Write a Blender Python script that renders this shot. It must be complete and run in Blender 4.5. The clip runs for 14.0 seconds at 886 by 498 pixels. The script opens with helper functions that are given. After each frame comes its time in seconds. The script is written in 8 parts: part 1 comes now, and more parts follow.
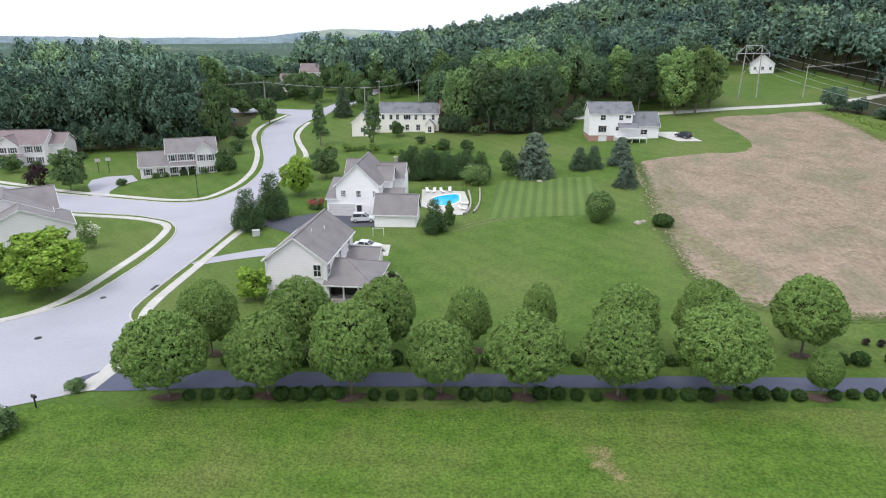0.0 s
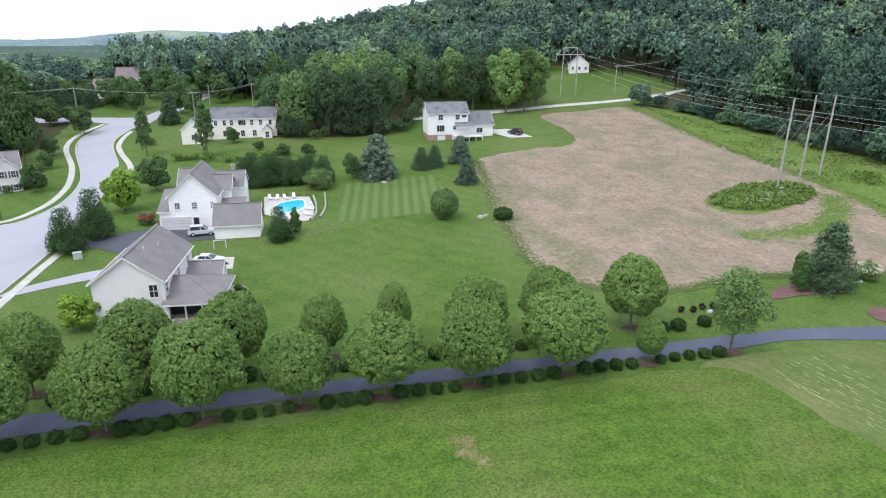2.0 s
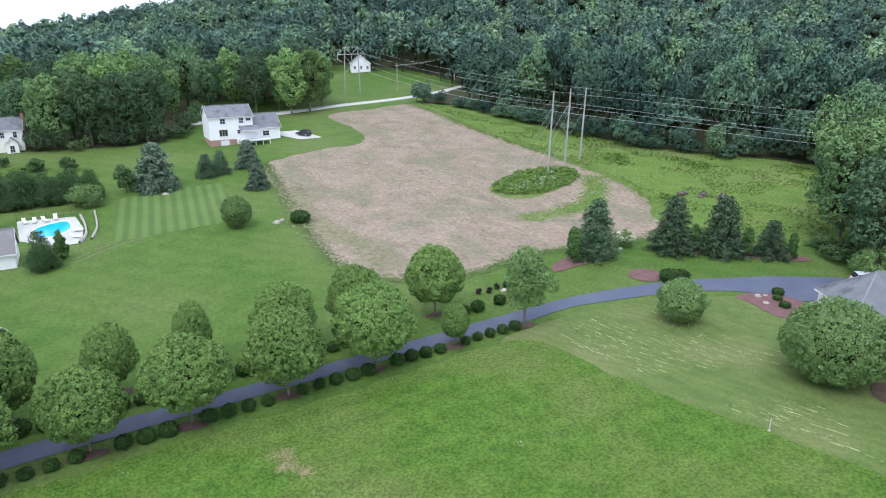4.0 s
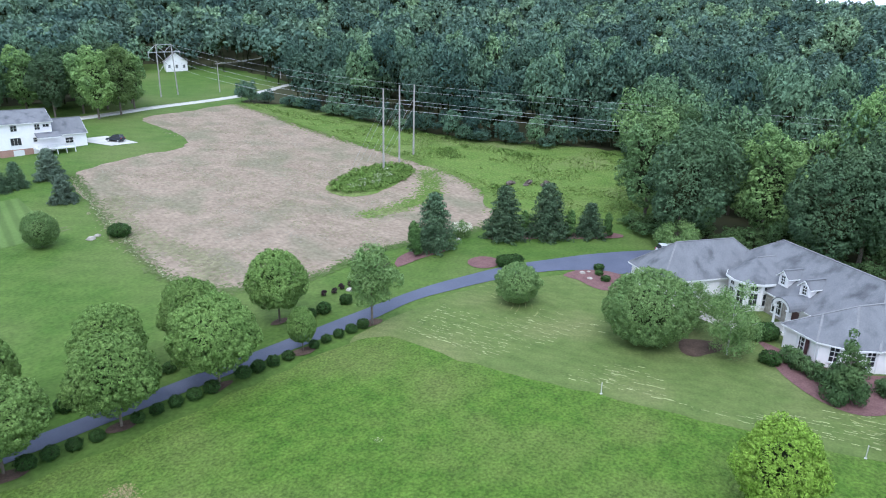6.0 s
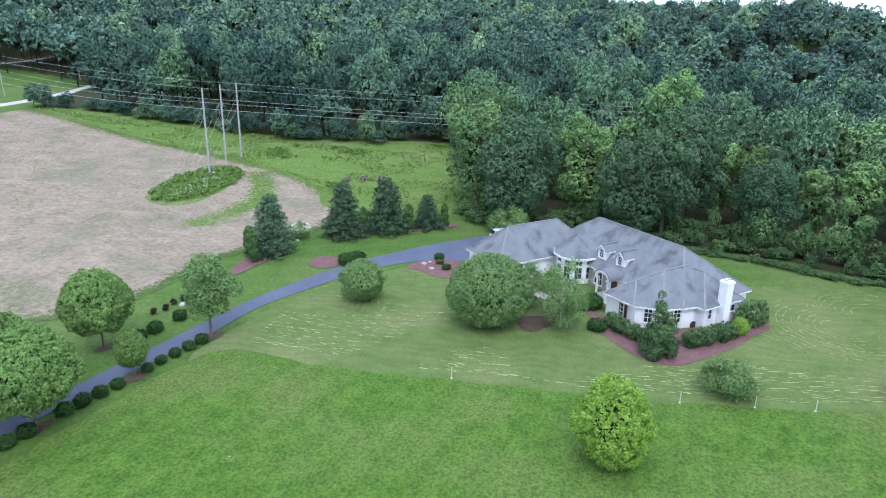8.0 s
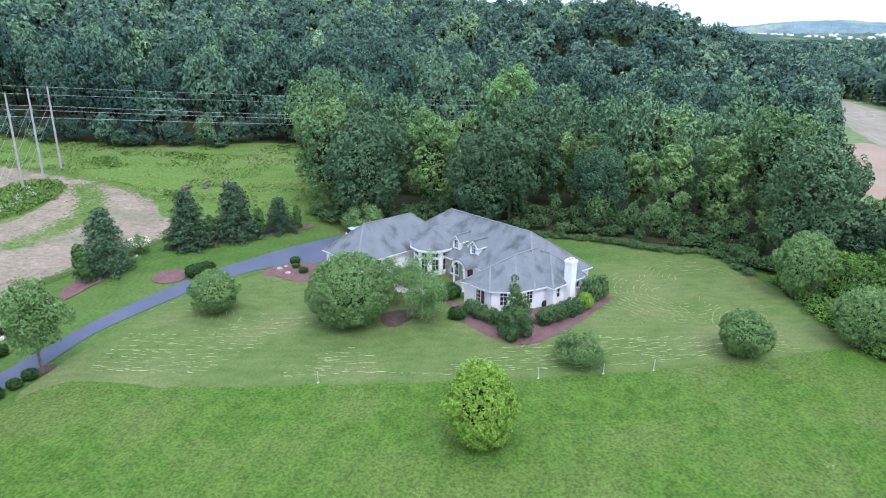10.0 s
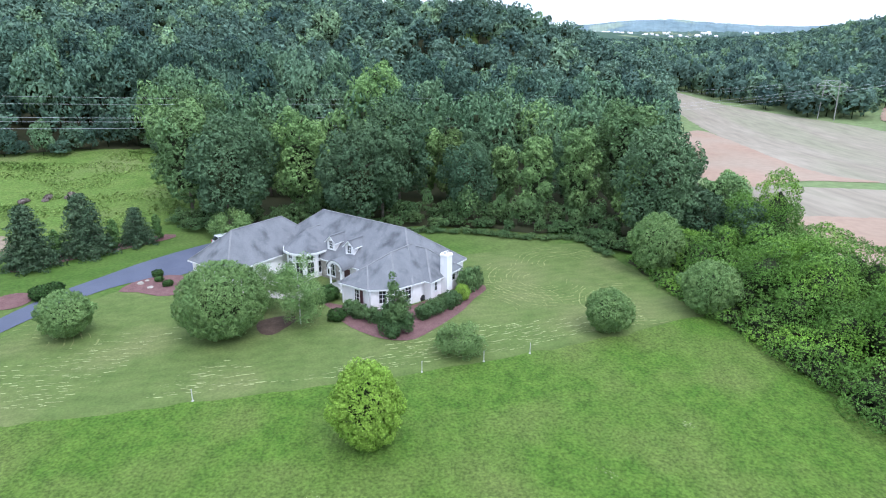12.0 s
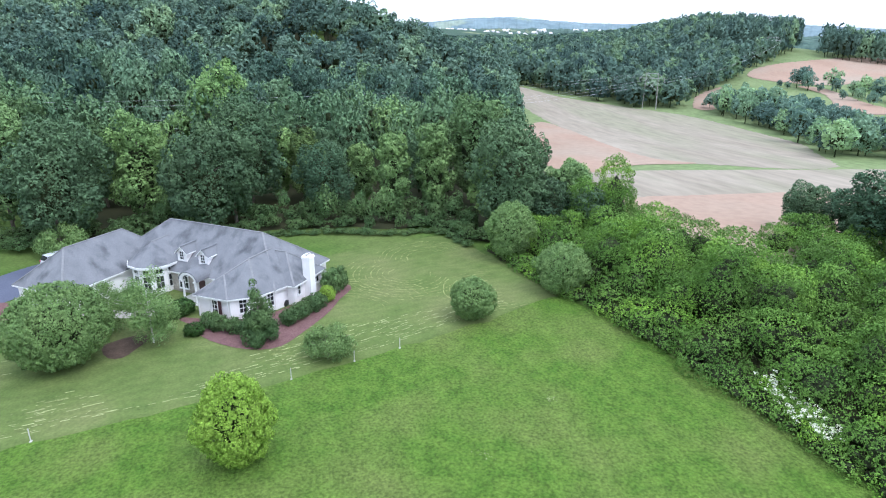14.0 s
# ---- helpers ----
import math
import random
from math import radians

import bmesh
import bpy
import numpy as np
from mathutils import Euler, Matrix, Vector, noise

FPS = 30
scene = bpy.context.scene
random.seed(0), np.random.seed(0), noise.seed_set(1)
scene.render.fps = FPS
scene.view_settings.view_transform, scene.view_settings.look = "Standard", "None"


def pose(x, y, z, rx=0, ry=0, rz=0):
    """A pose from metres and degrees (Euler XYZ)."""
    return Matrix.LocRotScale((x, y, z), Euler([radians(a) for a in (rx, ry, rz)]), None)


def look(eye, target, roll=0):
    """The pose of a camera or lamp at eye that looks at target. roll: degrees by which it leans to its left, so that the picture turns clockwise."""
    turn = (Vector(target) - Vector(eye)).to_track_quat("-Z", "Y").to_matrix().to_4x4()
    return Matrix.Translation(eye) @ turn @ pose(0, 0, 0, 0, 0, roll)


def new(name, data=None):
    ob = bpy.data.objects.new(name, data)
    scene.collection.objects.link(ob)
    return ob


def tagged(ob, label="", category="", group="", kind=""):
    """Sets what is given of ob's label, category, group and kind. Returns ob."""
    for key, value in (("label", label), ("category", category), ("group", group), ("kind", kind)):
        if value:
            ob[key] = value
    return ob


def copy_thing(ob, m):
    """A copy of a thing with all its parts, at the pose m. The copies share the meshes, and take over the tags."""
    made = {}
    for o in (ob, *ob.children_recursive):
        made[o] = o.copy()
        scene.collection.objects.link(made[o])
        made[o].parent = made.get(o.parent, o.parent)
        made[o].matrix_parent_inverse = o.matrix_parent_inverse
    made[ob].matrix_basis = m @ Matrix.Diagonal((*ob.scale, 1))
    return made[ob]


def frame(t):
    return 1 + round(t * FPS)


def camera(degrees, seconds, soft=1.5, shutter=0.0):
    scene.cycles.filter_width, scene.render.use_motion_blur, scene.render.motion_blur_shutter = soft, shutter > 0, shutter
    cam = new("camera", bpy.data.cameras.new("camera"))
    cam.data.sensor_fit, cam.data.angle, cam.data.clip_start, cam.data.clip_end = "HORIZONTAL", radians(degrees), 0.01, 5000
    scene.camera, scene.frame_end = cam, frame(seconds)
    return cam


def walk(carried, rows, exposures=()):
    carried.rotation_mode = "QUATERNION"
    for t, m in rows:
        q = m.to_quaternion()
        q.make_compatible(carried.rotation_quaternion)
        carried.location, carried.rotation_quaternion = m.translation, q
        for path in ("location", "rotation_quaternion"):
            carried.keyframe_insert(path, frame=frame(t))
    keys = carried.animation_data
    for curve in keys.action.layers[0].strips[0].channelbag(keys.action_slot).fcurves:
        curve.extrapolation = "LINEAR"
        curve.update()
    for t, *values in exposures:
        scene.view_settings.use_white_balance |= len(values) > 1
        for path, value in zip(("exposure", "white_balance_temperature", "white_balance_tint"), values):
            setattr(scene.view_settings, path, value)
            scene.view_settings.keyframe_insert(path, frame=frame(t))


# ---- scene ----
# ---- camera and its walk ----
EYE = (0.0, 0.0, 32.0)
TURNS = (
    (0.0, 0.00, -18.59, 0.09), (0.5, -3.58, -18.54, 0.10), (1.0, -7.07, -18.52, 0.09), (1.5, -10.67, -18.41, 0.15),
    (2.0, -14.30, -18.38, 0.19), (2.5, -18.77, -18.32, 0.17), (3.0, -23.51, -18.30, 0.16), (3.5, -28.54, -18.32, 0.14),
    (6.0, -48.21, -18.49, 0.39), (6.5, -51.84, -18.54, 0.34), (7.0, -55.70, -18.57, 0.35), (7.5, -59.55, -18.64, 0.35),
    (8.0, -63.33, -18.74, 0.26), (10.5, -80.11, -19.00, 0.03), (11.0, -83.16, -19.04, 0.05), (11.5, -86.16, -19.09, 0.10),
    (12.0, -88.90, -19.14, 0.16), (12.5, -91.75, -19.17, 0.21), (13.0, -94.90, -19.25, 0.17), (13.5, -98.35, -19.27, 0.23),
    (14.0, -102.08, -19.35, 0.29))
cam = camera(70.22, 14.0, soft=1.1)
walk(cam, [(t, pose(*EYE, 90 + pitch, 0, yaw) @ pose(0, 0, 0, 0, 0, roll)) for t, yaw, pitch, roll in TURNS],
     exposures=((0.0, -0.17, 6560, 14), (3.5, 0.0, 6020, 12), (8.0, 0.15, 5500, 11), (14.0, 0.28, 5790, 12)))

# ---- overcast sky and a veiled sun ----
world = bpy.data.worlds.new("overcast_sky")
scene.world = world
world.use_nodes = True
wn, wl = world.node_tree.nodes, world.node_tree.links
sky = wn.new("ShaderNodeTexSky")
sky.sky_type, sky.sun_disc = "NISHITA", False
sky.sun_elevation, sky.sun_rotation = radians(58), radians(-126)
sky.air_density, sky.dust_density, sky.ozone_density = 1.0, 1.5, 1.0
veil = wn.new("ShaderNodeMix")
veil.data_type, veil.blend_type = "RGBA", "MIX"
veil.inputs["Factor"].default_value = 0.86
veil.inputs[7].default_value = (8.1, 8.8, 9.7, 1.0)    # the grey of the cloud layer
way = wn.new("ShaderNodeTexCoord")
up = wn.new("ShaderNodeSeparateXYZ")
rise = wn.new("ShaderNodeMapRange")     # a cloud layer is about twice as bright overhead as at the horizon
rise.inputs["To Min"].default_value, rise.inputs["To Max"].default_value = 1.3, 1.9
wl.new(way.outputs["Generated"], up.inputs[0])
wl.new(up.outputs["Z"], rise.inputs["Value"])
glow = wn.new("ShaderNodeVectorMath")
glow.operation = "SCALE"
wl.new(rise.outputs["Result"], glow.inputs["Scale"])
wl.new(sky.outputs["Color"], veil.inputs[6])
wl.new(veil.outputs[2], glow.inputs[0])
wl.new(glow.outputs["Vector"], wn["Background"].inputs["Color"])
wn["Background"].inputs["Strength"].default_value = 0.115
sun_data = bpy.data.lights.new("sun", "SUN")
sun_data.energy, sun_data.angle, sun_data.color = 1.6, radians(25), (1.0, 0.96, 0.9)
sun = new("sun", sun_data)
sun.matrix_world = look((-74, -54, 148), (0, 0, 0))


# ---- materials ----
def colour(h):
    """Linear colour from a triple, with alpha."""
    return (*h, 1.0)


def surface(name, a, b, scale=1.0, rough=0.85, spec=0.3, bump=0.0, bump_scale=None, fine=None, island=0.0, each=0.0,
            metal=0.0, stretch=(1, 1, 1), detail=4.0, relief=0.1, third=None, third_scale=0.03, third_at=(0.45, 0.65), crisp=0.25):
    """A material that mixes two colours by noise at one scale, darkens and lightens by a finer one, and may take a third colour in broad patches."""
    m = bpy.data.materials.new(name)
    m.use_nodes = True
    n, l = m.node_tree.nodes, m.node_tree.links
    bs = n["Principled BSDF"]
    bs.inputs["Roughness"].default_value, bs.inputs["Metallic"].default_value = rough, metal
    bs.inputs["Specular IOR Level"].default_value = spec
    geo = n.new("ShaderNodeNewGeometry")
    mp = n.new("ShaderNodeMapping")
    mp.inputs["Scale"].default_value = stretch
    l.new(geo.outputs["Position"], mp.inputs["Vector"])

    def noise_at(s, d=detail):
        t = n.new("ShaderNodeTexNoise")
        t.inputs["Scale"].default_value, t.inputs["Detail"].default_value = s, d
        l.new(mp.outputs["Vector"], t.inputs["Vector"])
        return t.outputs["Fac"]

    def ramp(fac, lo, hi):
        r = n.new("ShaderNodeMapRange")
        r.inputs["From Min"].default_value, r.inputs["From Max"].default_value = lo, hi
        l.new(fac, r.inputs["Value"])
        return r.outputs["Result"]

    def mix(fac, c1, c2, kind="MIX"):
        x = n.new("ShaderNodeMix")
        x.data_type, x.blend_type = "RGBA", kind
        for socket, v in ((x.inputs["Factor"], fac), (x.inputs[6], c1), (x.inputs[7], c2)):
            if isinstance(v, (float, int)) or isinstance(v, tuple):
                socket.default_value = v
            else:
                l.new(v, socket)
        return x.outputs[2]

    col = mix(ramp(noise_at(scale), 0.3, 0.7), colour(a), colour(b))
    if third:
        col = mix(ramp(noise_at(third_scale, 5.0), *third_at), col, colour(third))
    if fine:
        g = ramp(noise_at(fine[0], 3.0), 0.5 - crisp, 0.5 + crisp)
        v = n.new("ShaderNodeMapRange")
        v.inputs["To Min"].default_value, v.inputs["To Max"].default_value = 1 - fine[1], 1 + fine[1]
        l.new(g, v.inputs["Value"])
        s = n.new("ShaderNodeVectorMath")
        s.operation = "SCALE"
        l.new(col, s.inputs[0])
        l.new(v.outputs["Result"], s.inputs["Scale"])
        col = s.outputs["Vector"]
    for amount, source in ((island, geo.outputs["Random Per Island"]), (each, n.new("ShaderNodeObjectInfo").outputs["Random"])):
        if amount:
            v = n.new("ShaderNodeMapRange")
            v.inputs["To Min"].default_value, v.inputs["To Max"].default_value = 1 - amount, 1 + amount
            l.new(source, v.inputs["Value"])
            s = n.new("ShaderNodeVectorMath")
            s.operation = "SCALE"
            l.new(col, s.inputs[0])
            l.new(v.outputs["Result"], s.inputs["Scale"])
            col = s.outputs["Vector"]
    l.new(col, bs.inputs["Base Color"])
    if bump:
        bp = n.new("ShaderNodeBump")
        bp.inputs["Strength"].default_value, bp.inputs["Distance"].default_value = bump, relief
        l.new(noise_at(bump_scale or scale * 4), bp.inputs["Height"])
        l.new(bp.outputs["Normal"], bs.inputs["Normal"])
    return m


def banded(m, direction, width, amount, sharp=0.5, wobble=0.0):
    """Adds parallel bands (mowing stripes, boards, tyre lines) to a material, across the given direction in plan or in height."""
    n, l = m.node_tree.nodes, m.node_tree.links
    bs = n["Principled BSDF"]
    src = bs.inputs["Base Color"].links[0].from_socket
    geo = n.new("ShaderNodeNewGeometry")
    dot = n.new("ShaderNodeVectorMath")
    dot.operation, dot.inputs[1].default_value = "DOT_PRODUCT", direction
    l.new(geo.outputs["Position"], dot.inputs[0])
    val = dot.outputs["Value"]
    if wobble:
        t = n.new("ShaderNodeTexNoise")
        t.inputs["Scale"].default_value = 0.15
        l.new(geo.outputs["Position"], t.inputs["Vector"])
        ma = n.new("ShaderNodeMath")
        ma.operation = "MULTIPLY_ADD"
        l.new(t.outputs["Fac"], ma.inputs[0])
        ma.inputs[1].default_value = wobble
        l.new(val, ma.inputs[2])
        val = ma.outputs[0]
    w = n.new("ShaderNodeMath")
    w.operation, w.inputs[1].default_value = "MULTIPLY", math.pi / width
    l.new(val, w.inputs[0])
    si = n.new("ShaderNodeMath")
    si.operation = "SINE"
    l.new(w.outputs[0], si.inputs[0])
    r = n.new("ShaderNodeMapRange")
    r.inputs["From Min"].default_value, r.inputs["From Max"].default_value = -sharp, sharp
    r.inputs["To Min"].default_value, r.inputs["To Max"].default_value = 1 - amount, 1 + amount
    l.new(si.outputs[0], r.inputs["Value"])
    s = n.new("ShaderNodeVectorMath")
    s.operation = "SCALE"
    l.new(src, s.inputs[0])
    l.new(r.outputs["Result"], s.inputs["Scale"])
    l.new(s.outputs["Vector"], bs.inputs["Base Color"])
    return m


def leafy(name, a, b, island=0.35, each=0.12, broad=0.1, light=0.4, tint=False, grain=3.0, speck=0.42):
    """Leaves: two greens by place, each clump and each tree a little different; some light comes through."""
    m = surface(name, a, b, scale=broad, rough=0.7, spec=0.12, bump=1.0, bump_scale=grain * 0.7, relief=1.2 / grain, fine=(grain, speck * 0.6), island=island, each=each)
    n, l = m.node_tree.nodes, m.node_tree.links
    bs, out = n["Principled BSDF"], n["Material Output"]
    if tint:      # each tree of a wood has its own green
        at = n.new("ShaderNodeAttribute")
        at.attribute_name = "tint"
        ramp = n.new("ShaderNodeValToRGB")
        ramp.color_ramp.elements[0].color, ramp.color_ramp.elements[1].color = (0.42, 0.48, 0.58, 1), (1.65, 1.6, 1.08, 1)
        mid = ramp.color_ramp.elements.new(0.6)
        mid.color = (0.92, 0.95, 0.97, 1)
        l.new(at.outputs["Fac"], ramp.inputs["Fac"])
        mu = n.new("ShaderNodeMix")
        mu.data_type, mu.blend_type = "RGBA", "MULTIPLY"
        mu.inputs["Factor"].default_value = 1.0
        l.new(bs.inputs["Base Color"].links[0].from_socket, mu.inputs[6])
        l.new(ramp.outputs["Color"], mu.inputs[7])
        l.new(mu.outputs[2], bs.inputs["Base Color"])
    tr = n.new("ShaderNodeBsdfTranslucent")
    l.new(bs.inputs["Base Color"].links[0].from_socket, tr.inputs["Color"])
    mx = n.new("ShaderNodeMixShader")
    mx.inputs["Fac"].default_value = light
    l.new(bs.outputs["BSDF"], mx.inputs[1])
    l.new(tr.outputs["BSDF"], mx.inputs[2])
    l.new(mx.outputs["Shader"], out.inputs["Surface"])
    return m


M = {}
M["ground"] = surface("open_country", (0.062, 0.12, 0.02), (0.092, 0.15, 0.031), 0.25, 0.9, 0.15, 0.5, 3.0, (2.2, 0.25), third=(0.112, 0.152, 0.043), third_scale=0.035)
M["lawn"] = surface("lawn", (0.078, 0.122, 0.033), (0.106, 0.15, 0.046), 0.06, 0.9, 0.15, 0.5, 3.0, (1.6, 0.16), third=(0.138, 0.157, 0.066), third_scale=0.035)
M["pasture"] = surface("pasture", (0.068, 0.14, 0.018), (0.112, 0.19, 0.03), 0.6, 0.9, 0.15, 1.0, 5.0, (4.0, 0.34), third=(0.135, 0.178, 0.045), third_scale=0.09, third_at=(0.45, 0.68), relief=0.3, crisp=0.17)
banded(M["pasture"], (0.06, 1, 0), 1.7, 0.045, 0.9, 3.0)
M["mown"] = surface("mown_lawn", (0.092, 0.136, 0.036), (0.132, 0.172, 0.052), 0.4, 0.9, 0.15, 0.7, 5.0, (4.0, 0.2), third=(0.165, 0.182, 0.07), third_scale=0.08, third_at=(0.48, 0.68))
banded(M["mown"], (0.962, 0.273, 0), 0.8, 0.05, 0.9, 6.0)
M["stripes"] = banded(surface("striped_lawn", (0.085, 0.14, 0.036), (0.11, 0.167, 0.047), 0.1, 0.9, 0.15, 0.4, 3.0, (1.8, 0.1)), (1, -0.17, 0), 1.0, 0.14, 0.6)
M["track"] = surface("worn_track", (0.118, 0.15, 0.056), (0.15, 0.172, 0.072), 0.8, 0.9, 0.15, 0.5, 4.0, (3.0, 0.2))
M["field"] = surface("stubble_field", (0.25, 0.195, 0.145), (0.31, 0.245, 0.185), 0.3, 0.95, 0.1, 1.0, 2.0, (1.6, 0.24), third=(0.205, 0.185, 0.125), third_scale=0.13, third_at=(0.48, 0.66), stretch=(1.0, 0.65, 1), detail=8.0, relief=0.25)
M["clay"] = surface("clay_field", (0.32, 0.215, 0.158), (0.365, 0.252, 0.19), 0.03, 0.95, 0.1, 0.4, 1.0, (0.5, 0.1), third=(0.34, 0.265, 0.205), third_scale=0.02)
M["pale_field"] = surface("pale_field", (0.265, 0.225, 0.175), (0.325, 0.28, 0.222), 0.05, 0.95, 0.1, 0.4, 1.0, (0.25, 0.16), stretch=(0.4, 1.6, 1), third=(0.25, 0.235, 0.165), third_scale=0.03)
M["valley_grass"] = surface("valley_grass", (0.15, 0.205, 0.085), (0.195, 0.24, 0.11), 0.05, 0.95, 0.1, 0.5, 1.0, (0.4, 0.2))
M["meadow"] = surface("rough_meadow", (0.10, 0.168, 0.034), (0.142, 0.20, 0.05), 0.3, 0.95, 0.1, 1.0, 2.0, (2.0, 0.35), relief=0.3, third=(0.175, 0.21, 0.075), third_scale=0.07, third_at=(0.5, 0.7))
# darker than the grass, for sheets laid under the woods and thicket
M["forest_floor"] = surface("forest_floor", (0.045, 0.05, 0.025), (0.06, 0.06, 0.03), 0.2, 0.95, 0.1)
M["asphalt"] = surface("driveway_asphalt", (0.085, 0.095, 0.14), (0.11, 0.12, 0.17), 0.25, 0.75, 0.3, 0.2, 30, (6.0, 0.08))
M["road"] = surface("road_asphalt", (0.345, 0.345, 0.385), (0.385, 0.385, 0.425), 0.12, 0.85, 0.3, 0.2, 20, (4.0, 0.05))
M["black_drive"] = surface("sealed_asphalt", (0.07, 0.075, 0.095), (0.09, 0.095, 0.115), 0.3, 0.7, 0.3, 0.2, 30, (5.0, 0.1))
M["concrete"] = surface("concrete", (0.44, 0.43, 0.395), (0.53, 0.52, 0.485), 0.6, 0.85, 0.3, 0.2, 20, (5.0, 0.06))
M["slab"] = surface("cast_slab", (0.45, 0.44, 0.40), (0.53, 0.52, 0.48), 0.6, 0.85, 0.3, 0.2, 20, (5.0, 0.06), each=0.07)
M["mulch"] = surface("red_mulch", (0.155, 0.085, 0.085), (0.20, 0.115, 0.11), 1.2, 0.95, 0.1, 0.8, 8, (6.0, 0.25))
M["brown_mulch"] = surface("brown_mulch", (0.085, 0.06, 0.048), (0.125, 0.088, 0.068), 1.2, 0.95, 0.1, 0.8, 8, (6.0, 0.25))
M["water"] = surface("pool_water", (0.02, 0.42, 0.78), (0.04, 0.50, 0.84), 0.5, 0.08, 0.5, 0.05, 3)
M["bark"] = surface("bark", (0.13, 0.11, 0.09), (0.20, 0.17, 0.14), 3.0, 0.9, 0.2, 0.8, 10)
M["deadwood"] = surface("dead_brush", (0.15, 0.115, 0.10), (0.23, 0.19, 0.17), 1.5, 0.9, 0.2, island=0.35)
# shade between the tufts put into the core colour; wood trunks share it
M["shade_wood"] = surface("branchwork", (0.024, 0.034, 0.015), (0.052, 0.066, 0.03), 2.5, 0.95, 0.1, 1.0, 6, (5.0, 0.4), island=0.4, relief=0.3)
M["pole"] = surface("weathered_pole", (0.33, 0.31, 0.30), (0.42, 0.40, 0.38), 1.0, 0.85, 0.2, 0.3, 12)
M["steel"] = surface("galvanised_steel", (0.45, 0.46, 0.47), (0.52, 0.53, 0.54), 0.8, 0.5, 0.5)
M["wire"] = surface("wire", (0.42, 0.43, 0.45), (0.46, 0.47, 0.48), 1.0, 0.5, 0.5)
M["slate_roof"] = surface("grey_shingles", (0.165, 0.17, 0.185), (0.205, 0.21, 0.225), 0.5, 0.9, 0.2, 0.5, 6, (5.0, 0.1), third=(0.088, 0.092, 0.102), third_scale=0.35, third_at=(0.5, 0.72), stretch=(1.5, 1.5, 0.2))
M["ridge_cap"] = surface("pale_ridge_shingles", (0.205, 0.205, 0.215), (0.25, 0.25, 0.26), 0.8, 0.9, 0.2, 0.4, 6, (5.0, 0.12))
M["tan_roof"] = surface("taupe_shingles", (0.195, 0.182, 0.182), (0.24, 0.226, 0.226), 0.5, 0.9, 0.2, 0.5, 6, (5.0, 0.1))
M["red_roof"] = surface("brown_shingles", (0.205, 0.165, 0.165), (0.245, 0.20, 0.20), 0.5, 0.9, 0.2, 0.5, 6, (5.0, 0.1))
M["white"] = banded(surface("white_siding", (0.885, 0.865, 0.875), (0.91, 0.89, 0.90), 0.3, 0.6, 0.4, 0, None, (1.5, 0.03)), (0, 0, 1), 0.11, 0.035, 0.4)
M["cream"] = banded(surface("grey_beige_siding", (0.79, 0.745, 0.76), (0.83, 0.785, 0.80), 0.3, 0.6, 0.4, 0, None, (1.5, 0.03)), (0, 0, 1), 0.11, 0.04, 0.4)
M["yellow"] = banded(surface("pale_cream_siding", (0.88, 0.845, 0.77), (0.90, 0.865, 0.795), 0.3, 0.6, 0.4, 0, None, (1.5, 0.03)), (0, 0, 1), 0.11, 0.04, 0.4)
M["stucco"] = surface("white_stucco", (0.86, 0.83, 0.835), (0.89, 0.86, 0.865), 0.6, 0.8, 0.3, 0.3, 20, (1.5, 0.04))
M["stone"] = surface("fieldstone", (0.28, 0.25, 0.22), (0.48, 0.44, 0.39), 2.2, 0.85, 0.3, 0.8, 5)
M["brick"] = surface("red_brick", (0.36, 0.21, 0.17), (0.42, 0.26, 0.21), 1.5, 0.85, 0.3, 0.3, 8)
M["trim"] = surface("white_trim", (0.74, 0.735, 0.74), (0.78, 0.775, 0.78), 0.8, 0.5, 0.4)
M["shutter"] = surface("dark_red_shutter", (0.07, 0.03, 0.035), (0.09, 0.04, 0.045), 1.0, 0.5, 0.4)
M["dark_shutter"] = surface("slate_shutter", (0.10, 0.10, 0.115), (0.13, 0.13, 0.145), 1.0, 0.5, 0.4)
M["glass"] = surface("window_glass", (0.02, 0.022, 0.026), (0.035, 0.038, 0.042), 0.5, 0.06, 0.6)
M["garage"] = surface("garage_door", (0.62, 0.60, 0.60), (0.66, 0.64, 0.64), 0.6, 0.6, 0.4)
M["dark"] = surface("dark_metal", (0.02, 0.02, 0.022), (0.03, 0.03, 0.032), 1.0, 0.5, 0.4)
M["tyre"] = surface("tyre", (0.02, 0.02, 0.02), (0.03, 0.03, 0.03), 2.0, 0.8, 0.2)
M["car_silver"] = surface("silver_paint", (0.58, 0.60, 0.63), (0.62, 0.64, 0.67), 1.0, 0.25, 0.6)
M["car_dark"] = surface("dark_blue_paint", (0.03, 0.035, 0.05), (0.04, 0.045, 0.06), 1.0, 0.25, 0.6)
M["leaf_row"] = leafy("row_tree_leaves", (0.142, 0.24, 0.063), (0.2, 0.305, 0.085), 0.3, 0.1, 0.5, 0.1)
M["leaf_lime"] = leafy("lime_leaves", (0.20, 0.335, 0.045), (0.265, 0.40, 0.065), 0.35, 0.1, 0.5, 0.12)
M["leaf_mid"] = leafy("broad_leaves", (0.09, 0.165, 0.065), (0.14, 0.215, 0.08), 0.3, 0.2, 0.3, 0.14)
M["leaf_grey"] = leafy("grey_green_leaves", (0.15, 0.25, 0.085), (0.21, 0.315, 0.11), 0.3, 0.1, 0.5, 0.1)
M["leaf_wood"] = leafy("forest_leaves", (0.088, 0.155, 0.08), (0.145, 0.22, 0.10), 0.38, 0.35, 0.07, 0.08, tint=True, grain=1.2, speck=0.25)
